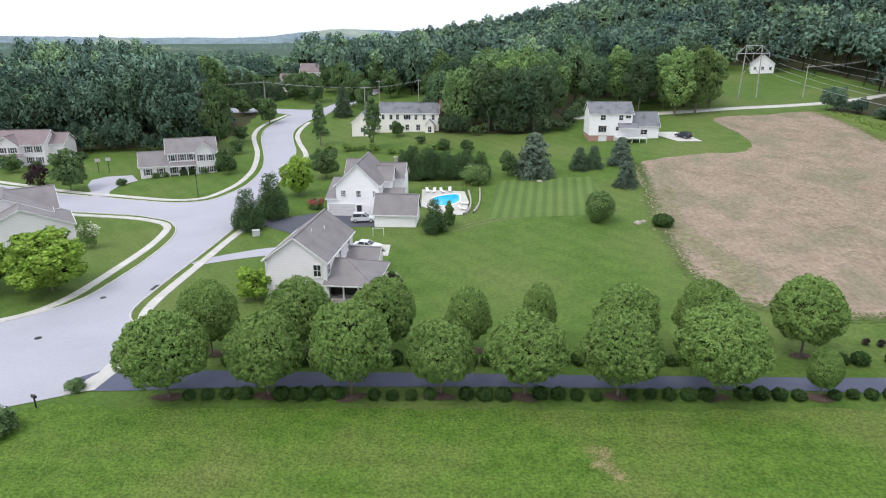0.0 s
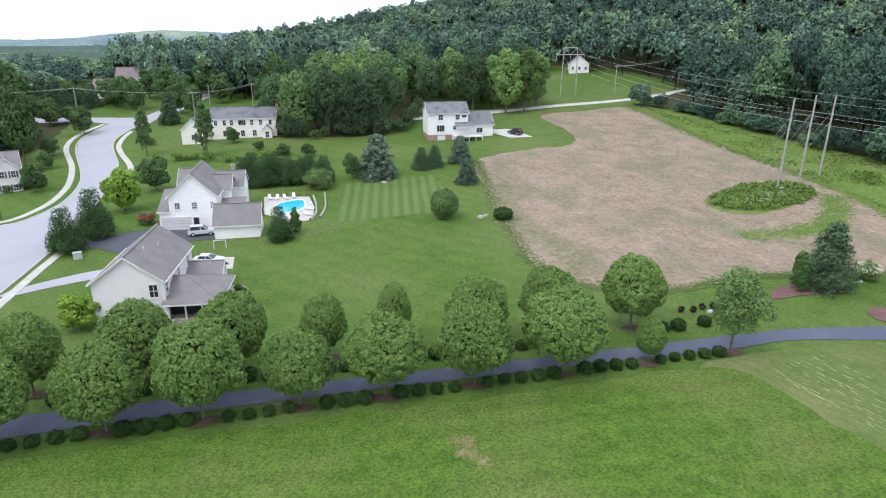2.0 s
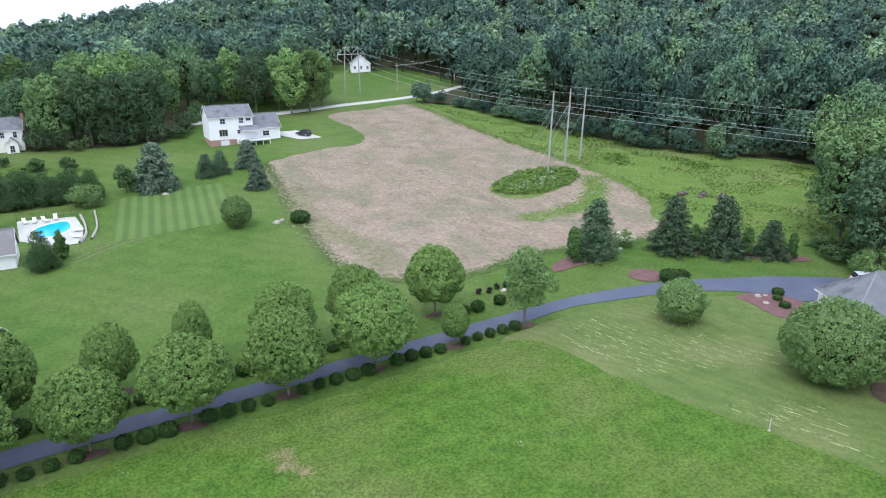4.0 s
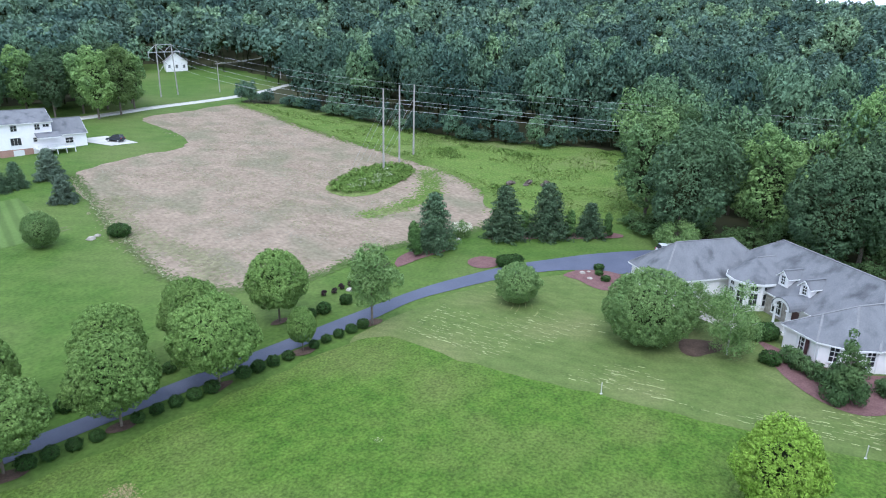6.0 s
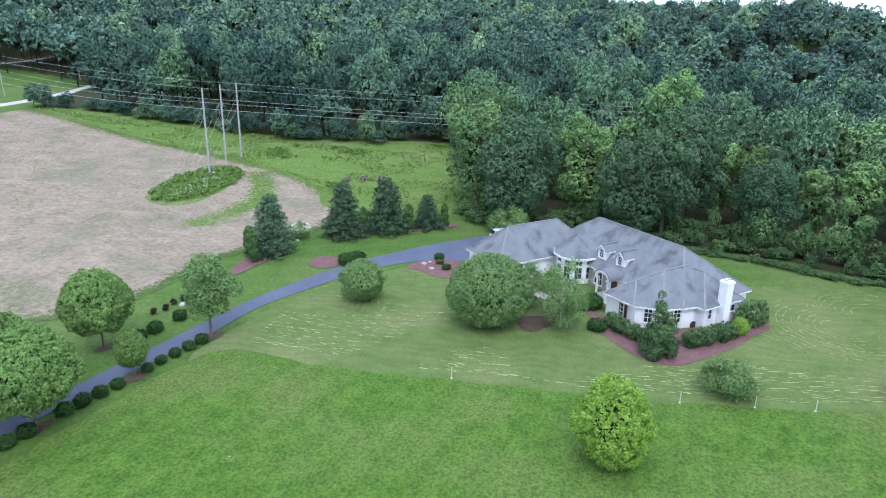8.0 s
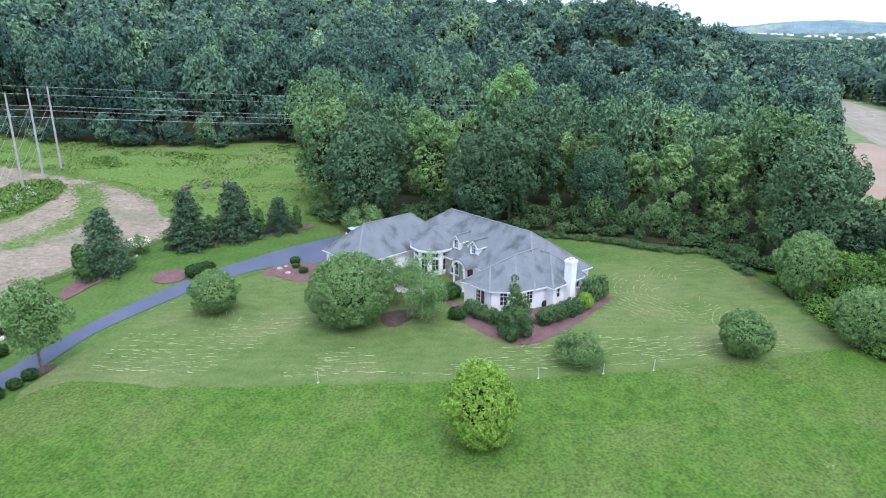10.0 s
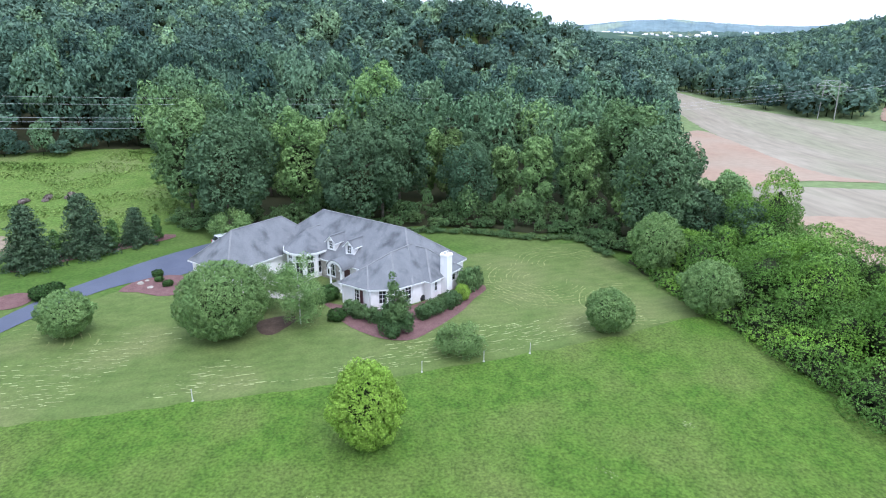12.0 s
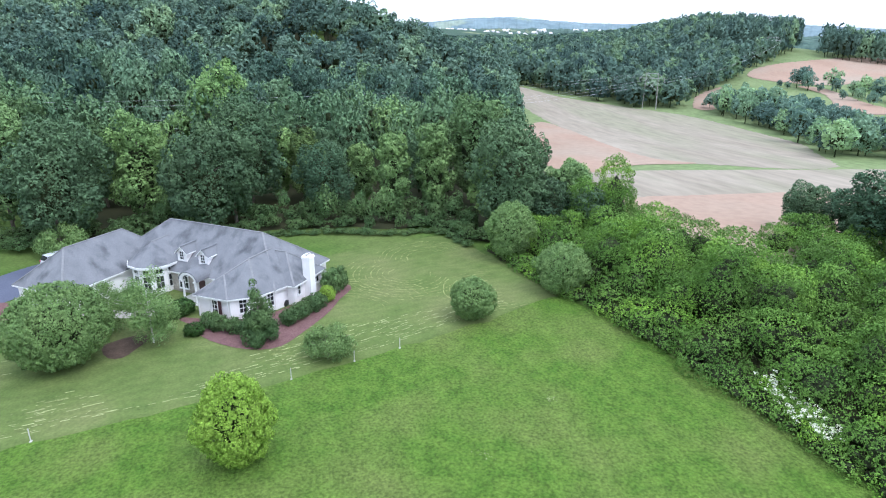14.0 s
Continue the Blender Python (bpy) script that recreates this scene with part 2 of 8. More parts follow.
# leaf greens grow bluer with distance: haze put into the colour
M["leaf_slope"] = leafy("hazed_slope_leaves", (0.08, 0.142, 0.10), (0.135, 0.21, 0.128), 0.36, 0.25, 0.05, 0.1, tint=True, grain=1.0, speck=0.25)
M["leaf_hill"] = leafy("hazed_hill_leaves", (0.14, 0.228, 0.168), (0.205, 0.30, 0.198), 0.3, 0.25, 0.03, 0.12, tint=True, grain=0.7, speck=0.22)
M["leaf_far"] = leafy("hazed_far_leaves", (0.145, 0.235, 0.18), (0.20, 0.295, 0.215), 0.2, 0.2, 0.07, 0.25, tint=True, grain=0.9)
# distance haze painted into both far colours as a blue cast
M["far_hill"] = surface("haze_tinted_hill", (0.15, 0.21, 0.235), (0.20, 0.26, 0.28), 0.01, 0.95, 0.1, fine=(0.03, 0.2), third=(0.24, 0.29, 0.24), third_scale=0.004, third_at=(0.55, 0.6))
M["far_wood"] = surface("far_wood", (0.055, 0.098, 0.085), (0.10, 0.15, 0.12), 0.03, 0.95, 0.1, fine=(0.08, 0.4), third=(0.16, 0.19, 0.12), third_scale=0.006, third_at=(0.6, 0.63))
M["leaf_vine"] = leafy("vine_leaves", (0.155, 0.30, 0.052), (0.215, 0.365, 0.072), 0.32, 0.15, 0.25, 0.1, tint=True, grain=2.0, speck=0.28)
M["needle"] = leafy("spruce_needles", (0.085, 0.145, 0.08), (0.125, 0.19, 0.10), 0.32, 0.2, 0.4, 0.08)
M["needle_blue"] = leafy("blue_pine_needles", (0.125, 0.18, 0.13), (0.165, 0.22, 0.155), 0.3, 0.15, 0.4, 0.1)
M["thuja"] = leafy("arborvitae_sprays", (0.085, 0.165, 0.05), (0.115, 0.195, 0.06), 0.3, 0.1, 0.6, 0.1)
M["dark_cone"] = leafy("yew_sprays", (0.065, 0.125, 0.05), (0.095, 0.16, 0.062), 0.3, 0.1, 0.6, 0.2)
M["box"] = leafy("clipped_shrub_leaves", (0.038, 0.085, 0.022), (0.058, 0.11, 0.03), 0.4, 0.15, 0.6, 0.05)
M["purple"] = leafy("purple_leaves", (0.035, 0.018, 0.028), (0.05, 0.025, 0.035), 0.35, 0.1, 0.6, 0.1)
M["blossom"] = surface("white_blossom", (0.60, 0.62, 0.46), (0.72, 0.73, 0.58), 1.0, 0.8, 0.2)
M["red_bloom"] = surface("red_blossom", (0.35, 0.04, 0.06), (0.45, 0.07, 0.09), 1.0, 0.8, 0.2, island=0.3)
M["clip"] = surface("mown_swath", (0.30, 0.34, 0.15), (0.46, 0.47, 0.26), 0.8, 0.95, 0.1, island=0.3)
M["swath"] = surface("pale_swath", (0.19, 0.22, 0.08), (0.26, 0.28, 0.115), 0.8, 0.95, 0.1, island=0.25)
M["straw"] = surface("dry_clippings", (0.30, 0.33, 0.18), (0.40, 0.42, 0.26), 0.8, 0.95, 0.1, island=0.2)
M["regrowth"] = surface("stubble_regrowth", (0.20, 0.195, 0.11), (0.25, 0.225, 0.14), 0.3, 0.95, 0.1, 0.6, 2.0, (1.0, 0.3))
M["leaf_meadow"] = leafy("meadow_leaves", (0.165, 0.255, 0.06), (0.225, 0.305, 0.085), 0.3, 0.1, 0.2, 0.2)
M["leaf_weed"] = leafy("weed_leaves", (0.15, 0.255, 0.055), (0.205, 0.31, 0.075), 0.35, 0.1, 0.4, 0.2)
M["dirt"] = surface("bare_soil", (0.30, 0.235, 0.13), (0.36, 0.29, 0.165), 0.9, 0.95, 0.1, 0.4, 5, (3.0, 0.15), island=0.25)


def far_country(m):
    """Past about 700 m from the middle the open country is woods with some fields."""
    n, l = m.node_tree.nodes, m.node_tree.links
    bs = n["Principled BSDF"]
    src = bs.inputs["Base Color"].links[0].from_socket
    geo = n.new("ShaderNodeNewGeometry")
    ln = n.new("ShaderNodeVectorMath")
    ln.operation = "LENGTH"
    l.new(geo.outputs["Position"], ln.inputs[0])
    r = n.new("ShaderNodeMapRange")
    r.inputs["From Min"].default_value, r.inputs["From Max"].default_value = 560, 700
    l.new(ln.outputs["Value"], r.inputs["Value"])
    patch = n.new("ShaderNodeTexNoise")
    patch.inputs["Scale"].default_value = 0.006
    l.new(geo.outputs["Position"], patch.inputs["Vector"])
    pr = n.new("ShaderNodeMapRange")
    pr.inputs["From Min"].default_value, pr.inputs["From Max"].default_value = 0.6, 0.64
    l.new(patch.outputs["Fac"], pr.inputs["Value"])
    far = n.new("ShaderNodeMix")
    far.data_type = "RGBA"
    far.inputs[6].default_value, far.inputs[7].default_value = (0.045, 0.085, 0.055, 1), (0.20, 0.23, 0.12, 1)
    l.new(pr.outputs["Result"], far.inputs["Factor"])
    mx = n.new("ShaderNodeMix")
    mx.data_type = "RGBA"
    l.new(r.outputs["Result"], mx.inputs["Factor"])
    l.new(src, mx.inputs[6])
    l.new(far.outputs[2], mx.inputs[7])
    l.new(mx.outputs[2], bs.inputs["Base Color"])


banded(M["ground"], (0.8, 0.6, 0), 1.9, 0.035, 0.9, 3.0)
far_country(M["ground"])


# ---- helpers for shapes ----
def ss(a, b, v):
    u = np.clip((v - a) / (b - a), 0.0, 1.0)
    return u * u * (3 - 2 * u)


def ground_z(x, y):
    """Height of the land: level by the drive, rising to the wooded hill, falling to the valley in the south-east."""
    s, u, w, d = 0.5 * x + 0.87 * y, 0.707 * (x + y), 0.707 * (x - y), 0.82 * x - 0.57 * y
    z = 12.5 * ss(60, 270, s)
    z = z + 46 * ss(235, 540, u) * (1 - ss(230, 520, w)) * (1 - ss(205, 500, -w))
    z = z + 31 * np.exp(-((x - 400) ** 2 + (y + 15) ** 2) / 85.0 ** 2)
    z = z + 6 * np.exp(-((x - 470) ** 2 + (y - 85) ** 2) / 75.0 ** 2)
    z = z - 11 * ss(60, 330, d)
    z = z + 31 * np.exp(-((x - 640) ** 2 + (y + 390) ** 2) / 230.0 ** 2)
    z = z + 3 * np.exp(-((x + 330) / 500.0) ** 2 - ((y - 1500) / 220.0) ** 2)
    z = z + 5 * np.exp(-((x + 175) ** 2 + (y - 290) ** 2) / 105.0 ** 2)
    z = z + 32 * np.exp(-((x - 1500) / 600.0) ** 2 - ((y + 250) / 260.0) ** 2)
    return z


def zat(x, y):
    return float(ground_z(np.float64(x), np.float64(y)))


def thing(name, x, y, z=None, turn=0.0, label="", category="", group="", kind=""):
    """An empty at a thing's base, on the ground unless z is given."""
    ob = new(name)
    ob.matrix_world = pose(x, y, zat(x, y) if z is None else z, 0, 0, turn)
    ob.empty_display_size = 0.3
    return tagged(ob, label, category, group, kind)


def part(name, bm, material, parent=None, label=""):
    """One mesh object out of a bmesh, under a thing or a part."""
    me = bpy.data.meshes.new(name)
    bm.to_mesh(me)
    bm.free()
    me.materials.append(material)
    ob = new(name, me)
    if parent is not None:
        ob.parent = parent
    return tagged(ob, label)


def raw(name, verts, faces, materials, parent=None, index=None, smooth=False, normals=None, tint=None):
    """One mesh object out of arrays: all faces alike in their number of corners."""
    me = bpy.data.meshes.new(name)
    verts, faces = np.asarray(verts, np.float32), np.asarray(faces, np.int32)
    k = faces.shape[1]
    me.vertices.add(len(verts))
    me.vertices.foreach_set("co", verts.ravel())
    me.loops.add(faces.size)
    me.loops.foreach_set("vertex_index", faces.ravel())
    me.polygons.add(len(faces))
    me.polygons.foreach_set("loop_start", np.arange(0, faces.size, k, dtype=np.int32))
    for m in materials:
        me.materials.append(m)
    if index is not None:
        me.polygons.foreach_set("material_index", np.asarray(index, np.int32))
    if smooth:
        me.polygons.foreach_set("use_smooth", np.ones(len(faces), bool))
    me.update(calc_edges=True)
    if tint is not None:
        me.attributes.new("tint", "FLOAT", "POINT").data.foreach_set("value", np.broadcast_to(np.asarray(tint, np.float32), (len(verts),)).copy())
    if normals is not None:
        me.normals_split_custom_set_from_vertices(np.asarray(normals, np.float32))
    ob = new(name, me)
    if parent is not None:
        ob.parent = parent
    return ob


def box(bm, x0, x1, y0, y1, z0, z1, bevel=0.0):
    v = [bm.verts.new((x, y, z)) for z in (z0, z1) for x, y in ((x0, y0), (x1, y0), (x1, y1), (x0, y1))]
    for f in ((3, 2, 1, 0), (4, 5, 6, 7), (0, 1, 5, 4), (1, 2, 6, 5), (2, 3, 7, 6), (3, 0, 4, 7)):
        bm.faces.new([v[i] for i in f])
    if bevel:
        bmesh.ops.bevel(bm, geom=list({e for w in v for e in w.link_edges}), offset=bevel, segments=1, affect="EDGES")
    return bm


def boxed(name, dims, material, parent, label="", bevel=0.0):
    return part(name, box(bmesh.new(), *dims, bevel=bevel), material, parent, label)


def poly(bm, pts):
    return bm.faces.new([bm.verts.new(p) for p in pts])


def tube(bm, a, b, r0, r1=None, n=8):
    """A tapered round bar from a to b."""
    a, b = Vector(a), Vector(b)
    q = (b - a).to_track_quat("Z", "Y")
    rings = []
    for c, r in ((a, r0), (b, r0 if r1 is None else r1)):
        rings.append([bm.verts.new(c + q @ Vector((r * math.cos(2 * math.pi * i / n), r * math.sin(2 * math.pi * i / n), 0))) for i in range(n)])
    for i in range(n):
        bm.faces.new((rings[0][i], rings[0][(i + 1) % n], rings[1][(i + 1) % n], rings[1][i]))
    bm.faces.new(rings[0][::-1]), bm.faces.new(rings[1])
    return bm


def smooth_line(pts, step=2.0, closed=False):
    """Points on a Catmull-Rom line through the given plan points."""
    p = [np.array(q, float) for q in pts]
    n = len(p)
    out = []
    for i in range(n if closed else n - 1):
        get = (lambda j: p[j % n]) if closed else (lambda j: p[min(max(j, 0), n - 1)])
        a, b, c, d = get(i - 1), get(i), get(i + 1), get(i + 2)
        k = max(2, int(np.linalg.norm(c - b) / step))
        for t in np.arange(k) / k:
            out.append(0.5 * (2 * b + (c - a) * t + (2 * a - 5 * b + 4 * c - d) * t * t + (3 * b - a - 3 * c + d) * t ** 3))
    if not closed:
        out.append(p[-1])
    return [tuple(q) for q in out]


def drape(name, outline, material, off=0.03, cell=4.0, thick=0.0, kind="structure", label="", category="", ragged=0.0, closed=True, step=2.0):
    """A sheet laid on the land: the outline cut into cells, each corner at the land's height."""
    line = smooth_line(outline, step, True) if closed else [tuple(p) for p in outline]
    if ragged:
        line = [(x + ragged * noise.noise((x * 0.4, y * 0.4, 1.0)), y + ragged * noise.noise((x * 0.4, y * 0.4, 7.0))) for x, y in line]
    bm = bmesh.new()
    poly(bm, [(x, y, 0) for x, y in line])
    xs, ys = [p[0] for p in line], [p[1] for p in line]
    for lo, hi, axis in ((min(xs), max(xs), 0), (min(ys), max(ys), 1)):
        for c in np.arange(lo + cell, hi, cell):
            co, no = ((c, 0, 0), (1, 0, 0)) if axis == 0 else ((0, c, 0), (0, 1, 0))
            bmesh.ops.bisect_plane(bm, geom=bm.verts[:] + bm.edges[:] + bm.faces[:], plane_co=co, plane_no=no)
    bmesh.ops.triangulate(bm, faces=bm.faces[:])
    bmesh.ops.recalc_face_normals(bm, faces=bm.faces[:])
    if sum(f.normal.z for f in bm.faces) < 0:
        bmesh.ops.reverse_faces(bm, faces=bm.faces[:])
    for v in bm.verts:
        v.co.z = zat(v.co.x, v.co.y) + off
    if thick:
        edge = [e for e in bm.edges if e.is_boundary]
        low = bmesh.ops.extrude_edge_only(bm, edges=edge)["geom"]
        for v in low:
            if isinstance(v, bmesh.types.BMVert):
                v.co.z -= thick
    ob = part(name, bm, material)
    return tagged(ob, label, category, "", kind)


def strip(name, line, width, material, off=0.03, height=0.0, label="", category="", step=2.0, kind="structure", closed=False):
    """A band along a plan line: a path, kerb or walk, with sides where it has a height."""
    c = np.array(smooth_line(line, step, closed))
    d = np.gradient(c, axis=0)
    if closed:
        d = np.roll(c, -1, 0) - np.roll(c, 1, 0)
    d /= np.linalg.norm(d, axis=1)[:, None] + 1e-9
    nrm = np.stack([-d[:, 1], d[:, 0]], 1)
    l, r = c + nrm * width / 2, c - nrm * width / 2
    z = ground_z(c[:, 0], c[:, 1]) + off + height
    zl, zr = (ground_z(q[:, 0], q[:, 1]) + off + height for q in (l, r))
    n = len(c)
    lift = np.column_stack
    verts = np.concatenate([lift([l, zl]), lift([r, zr]), lift([l, zl - height - 0.1]), lift([r, zr - height - 0.1])])
    faces = []
    for i in range(n if closed else n - 1):
        j = (i + 1) % n
        faces += [(i, n + i, n + j, j), (2 * n + i, i, j, 2 * n + j), (n + i, 3 * n + i, 3 * n + j, n + j)]
    ob = raw(name, verts, faces, [material])
    return tagged(ob, label, category, "", kind)


# ---- the land ----
def land():
    """One sheet of ground to the horizon, fine near the middle."""
    k = np.sinh(np.linspace(-4.4, 4.4, 240))
    axis = k / k.max() * 4200
    gx, gy = np.meshgrid(axis + 30, axis + 60, indexing="ij")
    z = ground_z(gx, gy)
    far = ss(900, 2500, np.hypot(gx, gy))
    z = z + far * 6 * (np.sin(gx * 0.0031 + 1) * np.cos(gy * 0.0027) + 0.4 * np.sin(gx * 0.009 + gy * 0.007))
    n = len(axis)
    i, j = np.meshgrid(np.arange(n - 1), np.arange(n - 1), indexing="ij")
    a = (i * n + j).ravel()
    ob = raw("ground", np.column_stack([gx.ravel(), gy.ravel(), z.ravel()]), np.column_stack([a, a + n, a + n + 1, a + 1]), [M["ground"]], smooth=True)
    return tagged(ob, "rolling green lawns and grassland", "ground", "", "structure")


land()
drape("mown_lawn", [(40, 49.5), (56, 50.2), (66, 47.5), (74, 43), (80, 37), (83, 30), (84, 14), (92, -8), (96, -20), (86, -25), (72, -29.5), (64, -27), (56, -9.5), (52.5, 2.5), (50, 11), (46, 24), (42, 38)],
      M["mown"], 0.03, 4.0, label="freshly mown lawn with pale clipping lines", category="lawn", ragged=0.6)
drape("pasture", [(-75, 40.5), (-62, 42), (-55, 43.2), (-47, 44.2), (-41, 47.3), (-36, 50.2), (-31, 49.8), (-20, 49.6), (20, 49.2), (42, 48.6), (45, 38), (48.5, 24), (52.6, 11), (55, 2.5), (59, -8.5), (66, -24), (68.5, -30), (55, -34.5), (30, -39), (-20, -42), (-75, -40)],
      M["pasture"], 0.055, 5.0, label="lush green pasture grass", category="pasture", ragged=0.9)
drape("stubble_field", [(48, 67.7), (38, 73.2), (35, 81), (36, 92), (39, 112), (44.5, 142), (60, 148.5), (73, 150), (78, 165), (79, 187), (96, 190), (113, 191), (110, 165), (107, 140), (107, 115), (105, 92), (99, 76), (91, 66.5), (80, 64.5), (62, 69.5)],
      M["field"], 0.04, 4.0, label="harvested brown stubble field", category="field", ragged=1.2)
drape("rough_meadow", [(91, 68), (99, 78), (104, 92), (106, 120), (110, 165), (114, 192), (122, 180), (124, 150), (130, 115), (140, 95), (155, 75), (150, 60), (120, 50), (105, 48), (97, 52)],
      M["meadow"], 0.06, 5.0, label="overgrown green meadow under the power line", category="meadow", ragged=1.5)
drape("striped_lawn", [(8.5, 109), (9.5, 120), (11.5, 133), (20, 134.5), (32, 134), (31.5, 122), (30, 109.5), (18, 109)], M["stripes"], 0.035, 4.0, label="lawn mown in light and dark stripes", category="lawn", closed=False)

# ---- roads, walks and drives ----
EAST_KERB = [(-34.2, 62.5), (-34.6, 65.5), (-37.2, 68.5), (-38.3, 71.5), (-38.3, 77), (-37.6, 88.7), (-37.0, 98), (-36.4, 107.5), (-36.2, 120), (-36.4, 134), (-37.2, 152), (-38.9, 166), (-41.6, 176), (-44.4, 187), (-45.2, 195), (-44.6, 201), (-43.2, 208.5), (-39.5, 215)]
WEST_KERB = [(-64, 62), (-58, 65), (-52, 68.2), (-48.5, 71), (-46.2, 75), (-45.2, 82.9), (-44.8, 91.8), (-45.3, 100.5), (-46.8, 105.8), (-50, 110.3), (-57.8, 114), (-73, 117), (-100, 124)]
NORTH_KERB = [(-112, 143), (-93, 135.5), (-82, 130.8), (-71, 127.3), (-55.5, 122.8), (-49.8, 122.9), (-46.4, 125.2), (-43.4, 134), (-43.0, 143), (-43.9, 152), (-46.3, 162), (-52.6, 183), (-54.8, 195), (-54.3, 204.5), (-51.8, 216)]
drape("road", [(-33.8, 58), (-34.2, 62.5)] + EAST_KERB[1:] + [(-37, 226), (-44.5, 224)] + NORTH_KERB[::-1] + [(-100, 124)] + WEST_KERB[::-1][1:] + [(-70, 58), (-66, 50), (-55, 45), (-45, 46), (-39.4, 49.8), (-34.8, 52)],
      M["road"], 0.05, 6.0, label="pale grey asphalt residential road", category="road", closed=False)
drape("cross_road", [(-90, 226), (-60, 221.4), (-51, 216.6), (-43, 215.4), (-37, 222), (-33, 233), (-28, 250), (-24, 268), (-30, 268), (-35, 250), (-40, 235), (-45, 225.4), (-60, 228.4), (-90, 233)], M["road"], 0.07, 6.0, label="pale asphalt cross road", category="road")
for line, side in ((EAST_KERB, -1), (WEST_KERB, 1), (NORTH_KERB, 1)):
    strip("kerb", line, 0.22, M["concrete"], 0.02, 0.11, "pale concrete kerb", "kerb")
WALKS = []
line = [(-33.6, 62), (-34.9, 66.5), (-36.2, 70), (-36.6, 75), (-36.1, 86), (-35.5, 98), (-34.6, 107)]
WALKS.append((strip("pavement", line, 1.3, M["concrete"], 0.06, 0.02, "pale concrete pavement", "pavement"), line))
line = [(-62, 66.0), (-55, 66.8), (-50.2, 70), (-48.1, 75.7), (-47.4, 85), (-47.1, 95.3), (-47.8, 103.5), (-49, 107.3), (-52, 109.9), (-58.3, 112.4), (-72.4, 115.2), (-100, 122.5)]
WALKS.append((strip("pavement", line, 1.3, M["concrete"], 0.06, 0.02, "pale concrete pavement", "pavement"), line))
line = [(-112, 145.5), (-93, 137.5), (-80, 132), (-70, 128.9), (-56, 124.7), (-50.5, 124.9), (-47.9, 127.4), (-45.6, 135), (-45.2, 143), (-46.0, 152), (-49.4, 167), (-55.2, 184.4), (-57.2, 196), (-56.2, 206), (-53.0, 217)]
WALKS.append((strip("pavement", line, 1.3, M["concrete"], 0.06, 0.02, "pale concrete pavement", "pavement"), line))
line = [(-34.4, 150), (-35.4, 162), (-40.2, 176.5), (-42.8, 186), (-43.5, 195.7), (-42.9, 204.4)]
WALKS.append((strip("pavement", line, 1.3, M["concrete"], 0.06, 0.02, "pale concrete pavement", "pavement"), line))
drape("driveway", [(-34.6, 52.6), (-20, 53.1), (0, 53.3), (20, 53.0), (35, 52.6), (45, 52.0), (53, 52.2), (60, 50.6), (66, 48.8), (72, 46.3), (76.5, 43), (79, 38.5), (80.5, 36.8), (90, 31), (95.5, 33), (93, 38), (85, 44), (79, 47.2), (72, 50.6), (65, 52.6), (56, 54.4), (45, 54.9), (30, 55.2), (15, 55.5), (0, 55.9), (-15, 56.1), (-34.4, 56.3)],
      M["asphalt"], 0.06, 4.0, label="long dark asphalt driveway", category="driveway")
drape("driveway_apron", [(-36, 51.6), (-33.2, 52.6), (-32.6, 56.5), (-33.6, 62), (-34.6, 61), (-34.4, 56)], M["concrete"], 0.09, 3.0, label="pale concrete driveway apron", category="apron", closed=False)
drape("driveway", [(-36.5, 87.2), (-31, 90), (-24, 92.5), (-20, 92.5), (-20, 95), (-27.5, 95.2), (-36.5, 89.8)], M["road"], 0.06, 3.0, label="pale narrow driveway to the near house", category="driveway")
drape("driveway", [(-37, 105), (-31, 106.5), (-26, 102.5), (-20, 101), (-18, 105.5), (-11.7, 105.7), (-11.7, 112), (-23, 114.6), (-29, 111.4), (-36, 109.5)], M["black_drive"], 0.06, 3.0, label="black asphalt driveway shared by two houses", category="driveway", closed=False)
drape("driveway", [(-73.2, 128), (-75.6, 132), (-79.2, 137.5), (-80.6, 142), (-78.5, 145), (-73.1, 146), (-69.5, 141), (-71.6, 136.5), (-71.4, 132), (-69.6, 127.6)], M["road"], 0.07, 3.0, label="pale driveway", category="driveway", closed=False)
strip("road", [(40, 196), (70, 198.5), (89, 202), (111, 204.8), (131, 211), (170, 228)], 4.5, M["concrete"], 0.08, 0, "narrow pale lane above the field", "road")

# the far valley fields
drape("valley_meadow", [(125, -46), (300, -96), (420, -122), (480, -300), (600, -560), (520, -640), (300, -430), (170, -270), (100, -170), (72, -100), (78, -55)], M["valley_grass"], 0.06, 10.0, label="pale green grassland of the valley", category="grass", ragged=2.0)
drape("pale_field", [(400, -118), (352, -147), (319, -169), (280, -187), (213, -184), (184, -170), (154, -150), (158, -121), (179, -101.5), (249, -106)], M["pale_field"], 0.12, 8.0, label="pale stubble field across the valley", category="field", ragged=1.5)
drape("clay_field", [(270, -100), (249, -107), (179, -102), (164, -111), (161, -90), (150, -66), (200, -66)], M["clay"], 0.16, 8.0, label="bare reddish field across the valley", category="field", ragged=1.0)
drape("pale_field", [(152, -66), (152, -84), (151, -150), (148, -172), (126, -168), (119, -130), (117, -66)], M["pale_field"], 0.12, 8.0, label="pale stubble field in strips", category="field", ragged=1.0)
drape("clay_field", [(120, -52), (119, -66), (122, -132), (124, -165), (96, -140), (80, -100), (78, -62), (95, -52)], M["clay"], 0.14, 8.0, label="bare reddish field behind the thicket", category="field", ragged=1.0)
drape("clay_field", [(309, -204), (350, -232), (376, -266), (345, -245), (303, -212)], M["clay"], 0.3, 10.0, label="narrow bare reddish field under the far wood", category="field", ragged=2.0)
